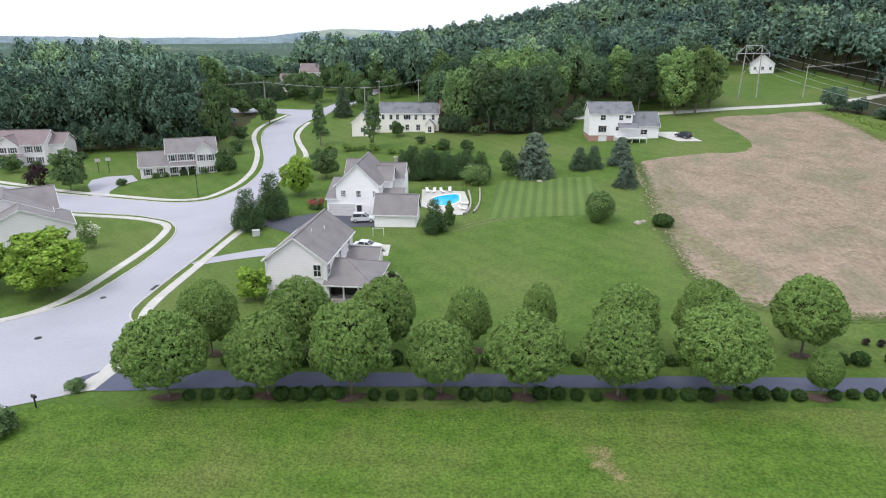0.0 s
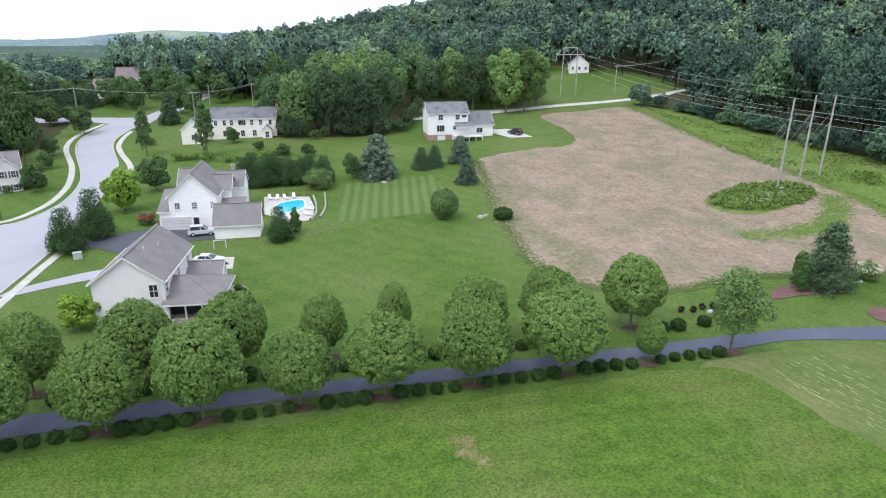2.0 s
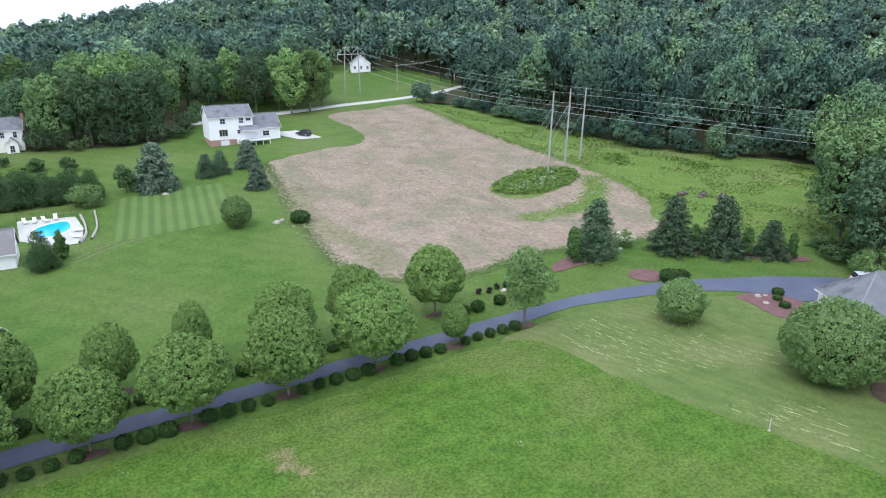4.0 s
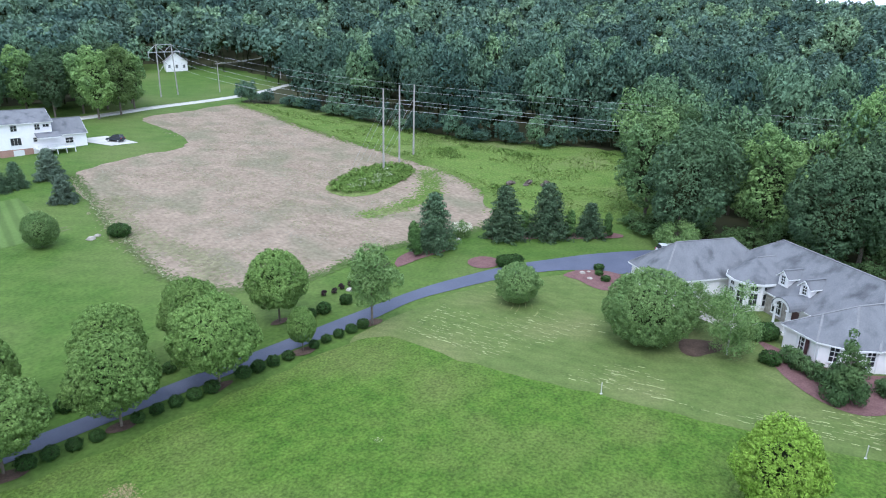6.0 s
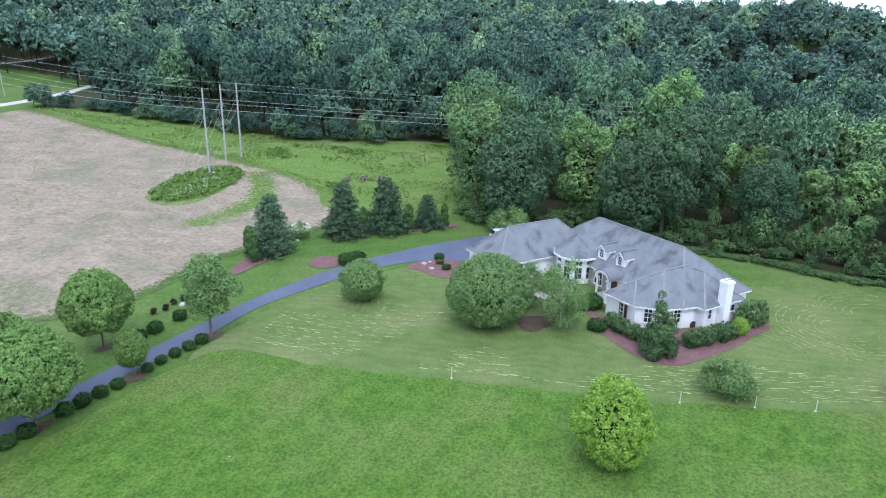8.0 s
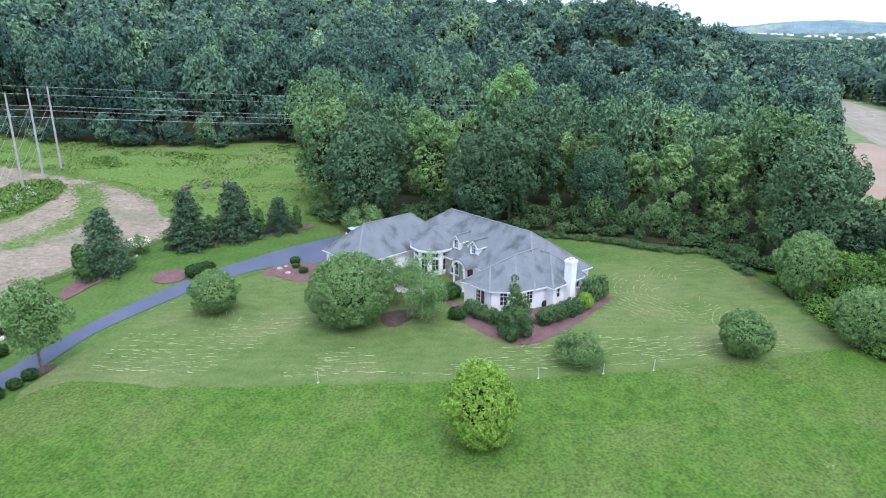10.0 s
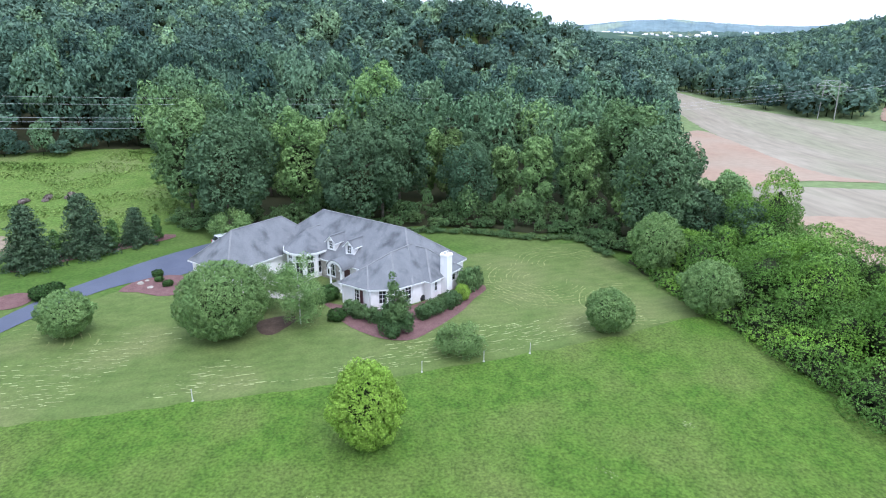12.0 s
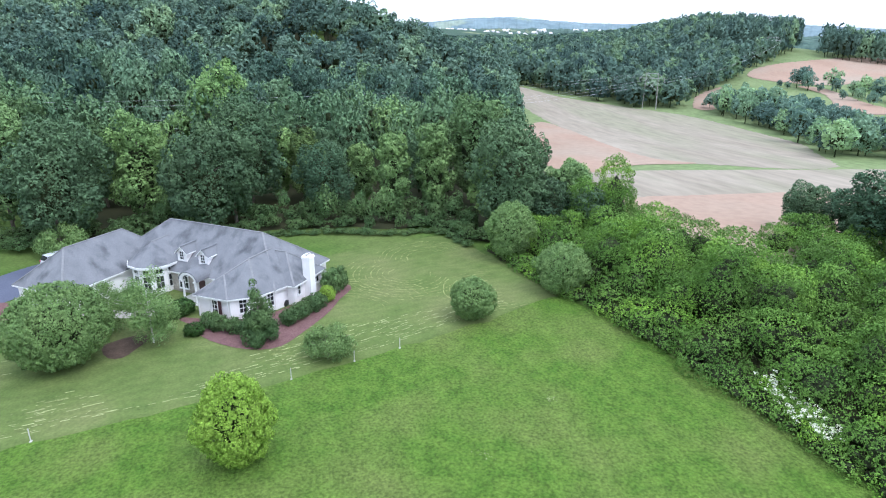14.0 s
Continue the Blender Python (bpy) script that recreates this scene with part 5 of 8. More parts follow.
    for i in range(n - 1):
        for ya, yb in ((-1.15, -1.45),):
            q = [inner[i], inner[i + 1], outer[i + 1], outer[i]]
            fr, bk = [bm.verts.new((x, ya, zz)) for x, zz in q], [bm.verts.new((x, yb, zz)) for x, zz in q]
            bm.faces.new(fr), bm.faces.new(bk[::-1])
            for k in range(4):
                bm.faces.new((fr[k], bk[k], bk[(k + 1) % 4], fr[(k + 1) % 4]))
    bmesh.ops.recalc_face_normals(bm, faces=bm.faces[:])
    part("arch", bm, M["trim"], portico)
    bm = bmesh.new()
    rows = []
    for rad, y in ((1.45, -1.1), (1.45, -5.0), (1.36, -5.0), (1.36, -1.1)):
        rows.append([bm.verts.new((7.45 + rad * math.cos(a), y, 2.85 + (rad - 0.25) * math.sin(a))) for a in np.linspace(0, math.pi, n)])
    for k in range(4):
        for i in range(n - 1):
            bm.faces.new((rows[k][i], rows[k][i + 1], rows[(k + 1) % 4][i + 1], rows[(k + 1) % 4][i]))
    bmesh.ops.recalc_face_normals(bm, faces=bm.faces[:])
    part("vault_roof", bm, roof, portico)
    boxed("step", (7.8, 11.3, -4.7, -1.9, -0.2, 0.12), M["concrete"], h)
    corner_boards(h, [(5.7, 0.05), (1.4, -0.25)], 0, 2.9)
    bm = bmesh.new()
    tube(bm, (1.6, -0.1, 0.1), (1.6, -0.1, 2.8), 0.05, 0.05, 6)
    part("downspout", bm, M["trim"], h)
    return h


ranch_house()


def house_a():
    h = thing("house", -18.4, 73.9, None, -6.5, "two-storey beige house with taupe shingle roof and screened porch", "house")
    wall, roof = M["cream"], M["tan_roof"]
    part("wall", gable_walls(bmesh.new(), -3.9, 3.9, 0, 13, -0.5, 5.7, 8.6, "y"), wall, h)
    gable_roof(h, roof, -3.9, 3.9, 0, 13, 5.7, 8.6, "y")
    # porch: hipped roof on posts, screened room inside, stone base
    hip_roof(h, roof, 4.0, 9.9, -0.4, 8.2, 2.85, 0.42, hips=(0, 1), along="x", over=0.35)
    # solid dark block: dark screens plus the interior's shade put into the colour
    boxed("porch_room", (3.9, 9.4, 1.4, 8.0, -0.3, 2.8), M["dark"], h)
    for x in (4.1, 6.0, 7.9, 9.7):
        boxed("porch_post", (x - 0.09, x + 0.09, -0.2, -0.02, 0, 2.85), M["trim"], h)
    for y in (2.6, 5.2, 8.0):
        boxed("porch_post", (9.5, 9.68, y - 0.09, y + 0.09, 0, 2.85), M["trim"], h)
    boxed("stone_base", (3.9, 9.9, -0.35, 8.1, -0.3, 0.7), M["stone"], h)
    part("wall", gable_walls(bmesh.new(), 3.9, 8.2, 9.0, 13.4, -0.3, 2.7, 3.9, "x"), wall, h)
    gable_roof(h, roof, 3.9, 8.2, 9.0, 13.4, 2.7, 3.9, "x")
    for z, hh in ((4.35, 1.5), (1.6, 1.2)):
        window(h, 2.75, 0, z, 0.9, hh, 0, None, (1, 1))
    window(h, -1.2, 0, 1.2, 0.6, 0.35, 0, None, (1, 0))
    for y in (0.9, 6.2, 10.8):
        window(h, 3.9, y, 4.4, 0.8, 1.4, 90, None, (1, 1))
    corner_boards(h, [(-3.9, 0), (3.9, 0), (3.9, 13)], 0, 5.6)
    for x, y in ((0.9, 4.2), (1.6, 7.5)):
        bm = bmesh.new()
        z = 8.6 - 2.9 / 3.9 * x
        tube(bm, (x, y, z), (x, y, z + 0.55), 0.06, 0.06, 8)
        part("vent_pipe", bm, M["trim"], h)
    bm = bmesh.new()
    tube(bm, (3.95, -0.08, 0.1), (3.95, -0.08, 5.5), 0.05, 0.05, 6)
    part("downspout", bm, M["trim"], h)
    return h


house_a()


def house_b():
    h = thing("house", -15.7, 112.0, None, -4.5, "white two-storey gabled house with double garage and pool wing", "house")
    wall, roof = M["white"], M["tan_roof"]
    part("wall", gable_walls(bmesh.new(), -3.85, 4.05, 0, 12, -0.5, 5.9, 9.7, "y"), wall, h)
    gable_roof(h, roof, -3.85, 4.05, 0, 12, 5.9, 9.7, "y")
    # garage aisle under a roof that falls to the front
    boxed("wall", (-5.6, -3.84, 0.01, 7, -0.5, 3.2), wall, h)
    lean_roof(h, roof, [(-5.9, -0.3, 3.3), (-3.8, -0.3, 3.3), (-3.8, 6.8, 5.8), (-5.9, 6.8, 5.8)])
    bm = bmesh.new()
    for x in (-5.6, -3.9):
        poly(bm, [(x, 0.02, 3.1), (x, 6.98, 3.1), (x, 6.98, 5.6), (x, 0.02, 3.25)])
    poly(bm, [(-5.6, 6.98, 3.1), (-3.9, 6.98, 3.1), (-3.9, 6.98, 5.6), (-5.6, 6.98, 5.6)])
    part("aisle_gable", bm, wall, h)
    garage_door(h, -2.9, 0, 0, 4.7, 2.2, 0)
    door(h, 0.35, 0, 0, 0.9, 2.1, 0, M["dark"])
    for x, w in ((-2.5, 0.75), (0.3, 0.75), (3.2, 0.45)):
        window(h, x, 0, 4.2, w, 1.05, 0, None, (2, 2))
    # pool wing
    part("wall", gable_walls(bmesh.new(), 4.3, 11.5, -6.2, -0.5, -0.3, 2.3, 5.1, "x"), wall, h)
    gable_roof(h, roof, 4.3, 11.5, -6.2, -0.5, 2.3, 5.1, "x", over=0.3)
    lean_roof(h, roof, [(4.1, 2.4, 3.1), (8.2, 2.4, 3.1), (8.2, 5.2, 4.3), (4.1, 5.2, 4.3)])
    boxed("wall", (4.06, 8.0, 2.7, 5.2, -0.3, 3.05), wall, h)
    # wings behind, their gables to the east, and a low one to the west
    part("wall", gable_walls(bmesh.new(), 0.5, 5.6, 5, 11.2, -0.3, 5.6, 7.8, "x"), wall, h)
    gable_roof(h, roof, 0.5, 5.6, 5, 11.2, 5.6, 7.8, "x", over=0.25)
    part("wall", gable_walls(bmesh.new(), 0.5, 7.4, 8.6, 15, -0.3, 5.4, 7.75, "x"), wall, h)
    gable_roof(h, roof, 0.5, 7.4, 8.6, 15, 5.4, 7.75, "x", over=0.25)
    part("wall", gable_walls(bmesh.new(), -4.1, 0, 9.0, 15.5, -0.3, 5.6, 8.3, "x"), wall, h)
    gable_roof(h, roof, -4.1, 0, 9.0, 15.5, 5.6, 8.3, "x", over=0.25)
    for y in (6.6, 8.0):
        window(h, 5.62, y, 4.5, 0.7, 1.7, 90, None, (1, 1))
    bm = bmesh.new()
    box(bm, 5.0, 5.6, 12.5, 13.2, 5, 8.6)
    box(bm, 4.9, 5.7, 12.4, 13.3, 8.6, 8.75)
    part("chimney", bm, M["stone"], h)
    corner_boards(h, [(-5.6, 0), (4.05, 0), (4.3, -6.2), (11.5, -6.2)], 0, 2.2)
    return h


house_b()


def west_house():
    h = thing("house", -69.3, 142.2, None, 21, "white two-storey house with front gable, porch and low garage", "house")
    wall, roof, sh = M["cream"], M["tan_roof"], M["dark_shutter"]
    part("wall", gable_walls(bmesh.new(), 0, 6, 0.3, 7.5, -1, 2.9, 5.6, "x"), wall, h)
    gable_roof(h, roof, 0, 6, 0.3, 7.5, 2.9, 5.6, "x")
    part("wall", gable_walls(bmesh.new(), 6, 16.8, 1.2, 9, -1, 5.5, 8.2, "x"), wall, h)
    gable_roof(h, roof, 6, 16.8, 1.2, 9, 5.5, 8.2, "x")
    part("wall", gable_walls(bmesh.new(), 12.2, 16.6, -0.2, 5, -1, 5.5, 7.6, "y"), wall, h)
    gable_roof(h, roof, 12.2, 16.6, -0.2, 5, 5.5, 7.6, "y")
    lean_roof(h, roof, [(5.9, -0.8, 2.7), (12.2, -0.8, 2.7), (12.2, 1.25, 3.3), (5.9, 1.25, 3.3)])
    for x in (6.2, 8.2, 10.2, 12.0):
        boxed("porch_post", (x - 0.08, x + 0.08, -0.65, -0.49, -0.2, 2.65), M["trim"], h)
    boxed("porch_floor", (5.9, 12.2, -0.9, 1.2, -0.8, 0.1), M["concrete"], h)
    for x in (7.2, 9.2, 11.2):
        window(h, x, 1.2, 4.3, 0.8, 1.3, 0, sh)
    for x in (7.2, 11.2):
        window(h, x, 1.2, 1.5, 0.8, 1.4, 0, sh)
    door(h, 9.2, 1.2, 0.1, 0.9, 2.1, 0, M["shutter"])
    for x in (13.4, 15.4):
        for z in (4.2, 1.4):
            window(h, x, -0.2, z, 0.75, 1.3, 0, sh)
    for x in (1.6, 4.4):
        window(h, x, 0.3, 1.5, 0.8, 1.3, 0, sh)
    return h


west_house()


def far_west_house():
    h = thing("house", -112, 156.2, None, 7, "beige two-storey house with brown roof and front porch", "house")
    wall, roof, sh = M["cream"], M["red_roof"], M["dark_shutter"]
    part("wall", gable_walls(bmesh.new(), 0, 12, 0, 9, -1, 5.5, 8.4, "x"), wall, h)
    gable_roof(h, roof, 0, 12, 0, 9, 5.5, 8.4, "x")
    part("wall", gable_walls(bmesh.new(), 1.5, 6.5, -1.2, 4, -1, 5.4, 7.6, "y"), wall, h)
    gable_roof(h, roof, 1.5, 6.5, -1.2, 4, 5.4, 7.6, "y")
    part("wall", gable_walls(bmesh.new(), 12, 15.5, 3, 10, -1, 5.2, 7.4, "x"), wall, h)
    gable_roof(h, roof, 12, 15.5, 3, 10, 5.2, 7.4, "x")
    lean_roof(h, roof, [(-1, -2.6, 2.7), (7.5, -2.6, 2.7), (7.5, -1.1, 3.3), (-1, -1.1, 3.3)])
    for x in (-0.6, 2, 4.6, 7.2):
        boxed("porch_post", (x - 0.08, x + 0.08, -2.5, -2.34, -0.5, 2.65), M["trim"], h)
    for x in (8.4, 10.6):
        for z in (4.2, 1.5):
            window(h, x, 0, z, 0.8, 1.4, 0, sh)
    for x in (2.8, 5.2):
        window(h, x, -1.2, 1.5, 1.0, 1.4, 0, sh)
        window(h, x, -1.2, 4.2, 0.9, 1.2, 0, sh)
    return h


far_west_house()


def corner_house():
    h = thing("house", -66.3, 95.2, None, 34, "beige house with taupe gabled roofs beyond the corner", "house")
    wall, roof = M["cream"], M["tan_roof"]
    # local x along the front, which looks towards the road
    part("wall", gable_walls(bmesh.new(), -7.0, 7.0, 0, 9, -0.5, 3.0, 6.3, "y"), wall, h)
    gable_roof(h, roof, -7.0, 7.0, 0, 9, 3.0, 6.3, "y")
    part("wall", gable_walls(bmesh.new(), -8.2, 4.4, 4.5, 14, -0.5, 4.4, 7.3, "y"), wall, h)
    gable_roof(h, roof, -8.2, 4.4, 4.5, 14, 4.4, 7.3, "y")
    part("wall", gable_walls(bmesh.new(), -12, 5.4, 8, 16, -0.5, 4.2, 7.2, "x"), wall, h)
    gable_roof(h, roof, -12, 5.4, 8, 16, 4.2, 7.2, "x")
    window(h, -4.5, 0, 1.5, 1.0, 1.3, 0)
    window(h, 3.6, 0, 1.5, 1.0, 1.3, 0)
    window(h, 5.4, 11.5, 3.0, 0.9, 1.3, 90)
    door(h, 7.0, 5.0, 0.1, 1.0, 2.1, 90, M["dark"])
    corner_boards(h, [(7.0, 0), (-7.0, 0)], 0, 2.9)
    return h


corner_house()


def yellow_house():
    h = thing("house", -16.5, 186, None, -3, "long pale yellow two-storey house with arched windows", "house")
    wall, roof = M["yellow"], M["slate_roof"]
    part("wall", gable_walls(bmesh.new(), -2.2, 15.2, 0, 8, -1, 5.7, 8.3, "x"), wall, h)
    gable_roof(h, roof, -2.2, 15.2, 0, 8, 5.7, 8.3, "x", over=0.25)
    part("wall", gable_walls(bmesh.new(), -9.5, -3.5, -4, 4, -1.5, 3.4, 6.2, "y"), wall, h)
    gable_roof(h, roof, -9.5, -3.5, -4, 4, 3.4, 6.2, "y", over=0.25)
    part("wall", gable_walls(bmesh.new(), -4, 0.5, 0.5, 6, -1, 3.4, 5.4, "x"), wall, h)
    gable_roof(h, roof, -4, 0.5, 0.5, 6, 3.4, 5.4, "x", over=0.25)
    part("wall", gable_walls(bmesh.new(), 11.4, 14.0, -1.8, 0.5, -1, 2.6, 3.9, "y"), wall, h)
    gable_roof(h, roof, 11.4, 14.0, -1.8, 0.5, 2.6, 3.9, "y", over=0.2)
    for x in (-1.0, 1.3, 3.2, 8.6, 11.0, 13.6):
        window(h, x, 0, 4.5, 0.75, 1.3, 0, None, (1, 1))
    window(h, 6.0, 0, 4.5, 1.9, 1.3, 0, None, (3, 0))
    for x in (1.3, 3.2, 6.0, 9.2):
        window(h, x, 0, 1.6, 1.0, 1.5, 0, None, (1, 1))
    window(h, 12.7, -1.8, 1.3, 0.9, 1.6, 0, None, (1, 1))
    window(h, -6.5, -4, 1.3, 0.8, 1.3, 0)
    bm = bmesh.new()
    box(bm, 15.2, 15.9, 3, 4.6, -0.5, 9.2)
    part("chimney", bm, M["brick"], h)
    return h


yellow_house()


def hill_house():
    z = zat(42, 166) - 0.8
    h = thing("house", 38, 165.5, z, -3, "white house with brick basement, rear deck and garage wing", "house")
    wall, roof = M["white"], M["slate_roof"]
    boxed("basement_wall", (0.02, 6.5, 0.02, 8, -2, 2.2), M["brick"], h)
    part("wall", gable_walls(bmesh.new(), 0, 10.9, 0, 8.5, 2.2, 7.9, 10.4, "x"), wall, h)
    boxed("wall", (6.5, 10.9, 0.03, 8.4, -1, 2.2), wall, h)
    gable_roof(h, roof, 0, 10.9, 0, 8.5, 7.9, 10.4, "x", over=0.3)
    part("wall", gable_walls(bmesh.new(), 10.9, 18.3, 1.5, 9, 0, 4.6, 7.8, "x"), wall, h)
    gable_roof(h, roof, 10.9, 18.3, 1.5, 9, 4.6, 7.8, "x", over=0.3)
    lean_roof(h, roof, [(7.2, -2.6, 4.6), (12.2, -2.6, 4.6), (12.2, 0.05, 5.5), (7.2, 0.05, 5.5)])
    window(h, 3.4, 0, 3.9, 2.0, 1.6, 0, None, (2, 0))
    for x, w in ((3.4, 1.2), (8.0, 1.0)):
        window(h, x, 0, 6.8, w, 1.2, 0, None, (1, 1))
    window(h, 9.8, 0, 7.0, 1.2, 0.6, 0, None, (1, 0))
    window(h, 7.2, 0, 4.0, 0.7, 0.9, 0, None, (0, 1))
    door(h, 3.6, 0.02, -0.1, 1.9, 2.0, 0, M["trim"])
    window(h, 14.5, 1.5, 3.0, 1.6, 1.2, 0)
    deck = new("deck")
    deck.parent = h
    boxed("deck_floor", (6.8, 14.2, -3.4, 0.0, 1.9, 2.1), M["trim"], deck)
    for x in np.arange(6.8, 14.3, 1.85):
        boxed("deck_post", (x - 0.07, x + 0.07, -3.4, -3.26, -1.2, 3.0), M["trim"], deck)
    for zz in (2.4, 2.95):
        boxed("rail", (6.8, 14.2, -3.37, -3.29, zz, zz + 0.08), M["trim"], deck)
    for x in np.arange(7.0, 14.2, 0.3):
        boxed("baluster", (x - 0.02, x + 0.02, -3.35, -3.31, 2.45, 2.96), M["trim"], deck)
    return h


hill_house()


def small_house(x, y, turn, l, w, eave, ridge, wall, roof, label, along="x"):
    h = thing("house", x, y, None, turn, label, "house")
    part("wall", gable_walls(bmesh.new(), 0, l, 0, w, -1.5, eave, ridge, along), wall, h)
    gable_roof(h, roof, 0, l, 0, w, eave, ridge, along)
    for k in range(3):
        window(h, l * (k + 0.5) / 3, 0, eave * 0.55, 0.9, 1.2, 0)
    return h


small_house(133, 283, -20, 9, 8, 4.5, 8, M["white"], M["tan_roof"], "small white gabled house above the lane", "y")
small_house(-67, 265, -8, 9.3, 8, 4.2, 7.0, M["cream"], M["red_roof"], "low brick-roofed house among far trees")
small_house(-66, 301, 0, 14.2, 9, 3.8, 7.4, M["cream"], M["red_roof"], "low brown-roofed house among far trees")

# ---- trees of the drive and gardens ----
row_tree = [full_tree(20 + i, "avenue_tree", "round-headed green avenue tree beside the driveway", 8.4, 3.4, 2.2, M["leaf_row"], 27000, 0.17, 0.13, clumps=100, tuft=0.27, lump=0.26, crisp=0.68) for i in range(3)]
for i, (x, y, s, t) in enumerate([(-25.6, 51.4, 1.06, 0.94), (-16.4, 51.9, 0.95, 1.0), (-8.6, 52.0, 1.03, 1.05), (-0.2, 52.2, 0.88, 1.0), (7.7, 52.0, 0.97, 0.98), (16.4, 51.7, 0.97, 1.02), (25.5, 51.5, 1.08, 0.98), (35.3, 51.6, 0.42, 1.4)]):
    plant(row_tree[i % 3], x, y, s, t, group="avenue trees")
for i, (x, y, s, t) in enumerate([(-24.5, 60.0, 0.82, 1.15), (-15.0, 60.2, 0.95, 1.02), (-6.2, 60.2, 0.93, 1.05), (2.7, 60.6, 0.62, 1.35), (10.2, 61.2, 0.5, 1.75), (19.2, 60.4, 0.86, 1.06), (27.6, 60.0, 0.86, 1.1), (37.7, 59.4, 0.97, 1.06)]):
    plant(row_tree[(i + 1) % 3], x, y, s, t, group="avenue trees")
sparse = tree_kind(31, "sparse_tree", "thin-crowned tree with bare stems beside the driveway", "tree", 9.6, 3.0, 2.6, M["leaf_grey"], "wild", 44, 12000, 0.19, 0.13, clump=0.32, limbs=11)
plant(sparse, 44.7, 51.0, 1.2, 0.9)
garden = full_tree(32, "round_tree", "round light green tree with dense crown on the lawn", 6.0, 3.0, 0.5, M["leaf_grey"], 18000, 0.17, 0.12, clumps=64, tuft=0.27, lump=0.3, crisp=0.68)
plant(garden, 61.6, 42.3, 0.85)
plant(garden, 64.4, -17.3, 0.82, label="small round tree alone on the back lawn")
plant(garden, 69.8, -30.4, 1.02, 1.05, label="round tree at the edge of the thicket")
big = full_tree(33, "broad_tree", "large broad round tree in front of the white house", 9.4, 5.2, 0.3, M["leaf_grey"], 34000, 0.19, 0.2, clumps=120, tuft=0.31, lump=0.24, crisp=0.68)
plant(big, 62.3, 25.3, 0.84, 1.04)
birch_bark = surface("pale_birch_bark", (0.55, 0.53, 0.50), (0.68, 0.66, 0.62), 3.0, 0.8, 0.2)
birch = tree_kind(34, "birch_tree", "airy pale green weeping birch with pale stems", "tree", 8.8, 3.6, 0.6, M["leaf_grey"], "wild", 60, 15000, 0.17, 0.1, clump=0.3, limbs=12, bark=birch_bark, spread=0.6)
plant(birch, 65.4, 17.6, 1.05, 0.95)
plant(birch, 69.3, 22.6, 0.8, 0.9, label="small airy ornamental tree beside the walk")
narrow = tree_kind(35, "narrow_tree", "narrow pointed green tree beside the house wall", "tree", 7.8, 2.0, 0.2, M["leaf_mid"], "cone", 60, 11000, 0.21, 0.1, clump=0.34)
plant(narrow, 63.3, 6.4, 1.0, 1.14)
low = tree_kind(36, "spreading_shrub", "low spreading green shrub with open branches", "shrub", 4.0, 3.2, 0.2, M["leaf_grey"], "round", 46, 9000, 0.22, 0.1, clump=0.3, limbs=10)
plant(low, 58.5, -0.6, 0.82)
plant(low, 6.7, 131.8, 1.0, 1.0, label="rounded light green shrub beside the pool")
plant(low, 96, 36, 1.1, label="grey-green shrub at the edge of the wood")
lime = full_tree(37, "lime_tree", "bright yellow-green oval tree standing in the pasture edge", 7.9, 2.9, 0.15, M["leaf_lime"], 20000, 0.16, 0.13, clumps=90, tuft=0.25, lump=0.26, crisp=0.68)
plant(lime, 43.4, 7.0, 0.94, 0.97)
lime_far = full_tree(39, "maple_tree", "bright green maple on a lawn", 7.9, 3.0, 0.15, M["leaf_lime"], 9500, 0.3, 0.13, lobes=12, tuft=0.3)
plant(lime_far, -51.8, 77.5, 1.8, 0.58, label="bright green maple behind the pavement")
plant(lime_far, -61.5, 77.5, 1.6, 0.6, label="bright green maple behind the pavement")
plant(lime_far, -29.6, 126.5, 1.15, 0.9, label="light green tree by the road")
plant(lime_far, -24.2, 74.6, 0.78, 0.72, label="rounded light green shrub at the house corner")
plant(garden, 27.1, 105.6, 0.76, 1.2, label="small ovate green tree on the striped lawn")
plant(garden, 83.6, -28.0, 1.08, 1.3, label="grey-green ovate tree before the wood")
dark_cone = tree_kind(46, "conical_yew", "dark green bushy conical tree", "tree", 8.8, 3.3, 0.1, M["dark_cone"], "cone", 90, 11000, 0.26, 0.14, clump=0.36)
plant(dark_cone, -33.7, 104.8, 0.9, 1.08, label="dark green conical tree beside the road")
plant(dark_cone, -31.2, 111.5, 0.98, 1.15, label="dark green conical tree beside the road")
plant(dark_cone, -1.5, 102.0, 0.68, 1.15, label="dark green conical tree beside the pool")

# ---- conifers ----
spruce = [spruce_kind(40 + i, "spruce", "full dark green spruce with dense boughs", 9.6, 3.7, M["needle"], 19, 15000, 0.29) for i in range(2)]
for i, (x, y, s, t, l) in enumerate([(69.0, 63.4, 1.08, 0.9, "dark spruce at the field edge"), (81.0, 58.7, 1.1, 0.86, "broad spruce with thin brown lower boughs"), (86.5, 54.0, 1.12, 0.88, ""), (91.6, 49.0, 0.8, 0.78, "short rounded dark green spruce"),
                                  (-69.5, 240, 0.9, 1.0, "dark spruce near the far road"), (-74.5, 243, 1.0, 1.0, "dark spruce near the far road"), (-65.5, 244, 0.85, 1.0, "dark spruce near the far road"), (-58, 253, 0.9, 0.9, "dark spruce near the far road"), (30.6, 140.2, 0.72, 0.75, ""), (33.9, 141.0, 0.7, 0.78, ""), (-33, 211.5, 1.0, 1.05, ""), (-73, 243, 1.1, 1.1, ""), (-78, 247, 1.1, 1.15, ""), (-63, 248, 0.9, 1.0, "")]):
    plant(spruce[i % 2], x, y, s, t, label=l)
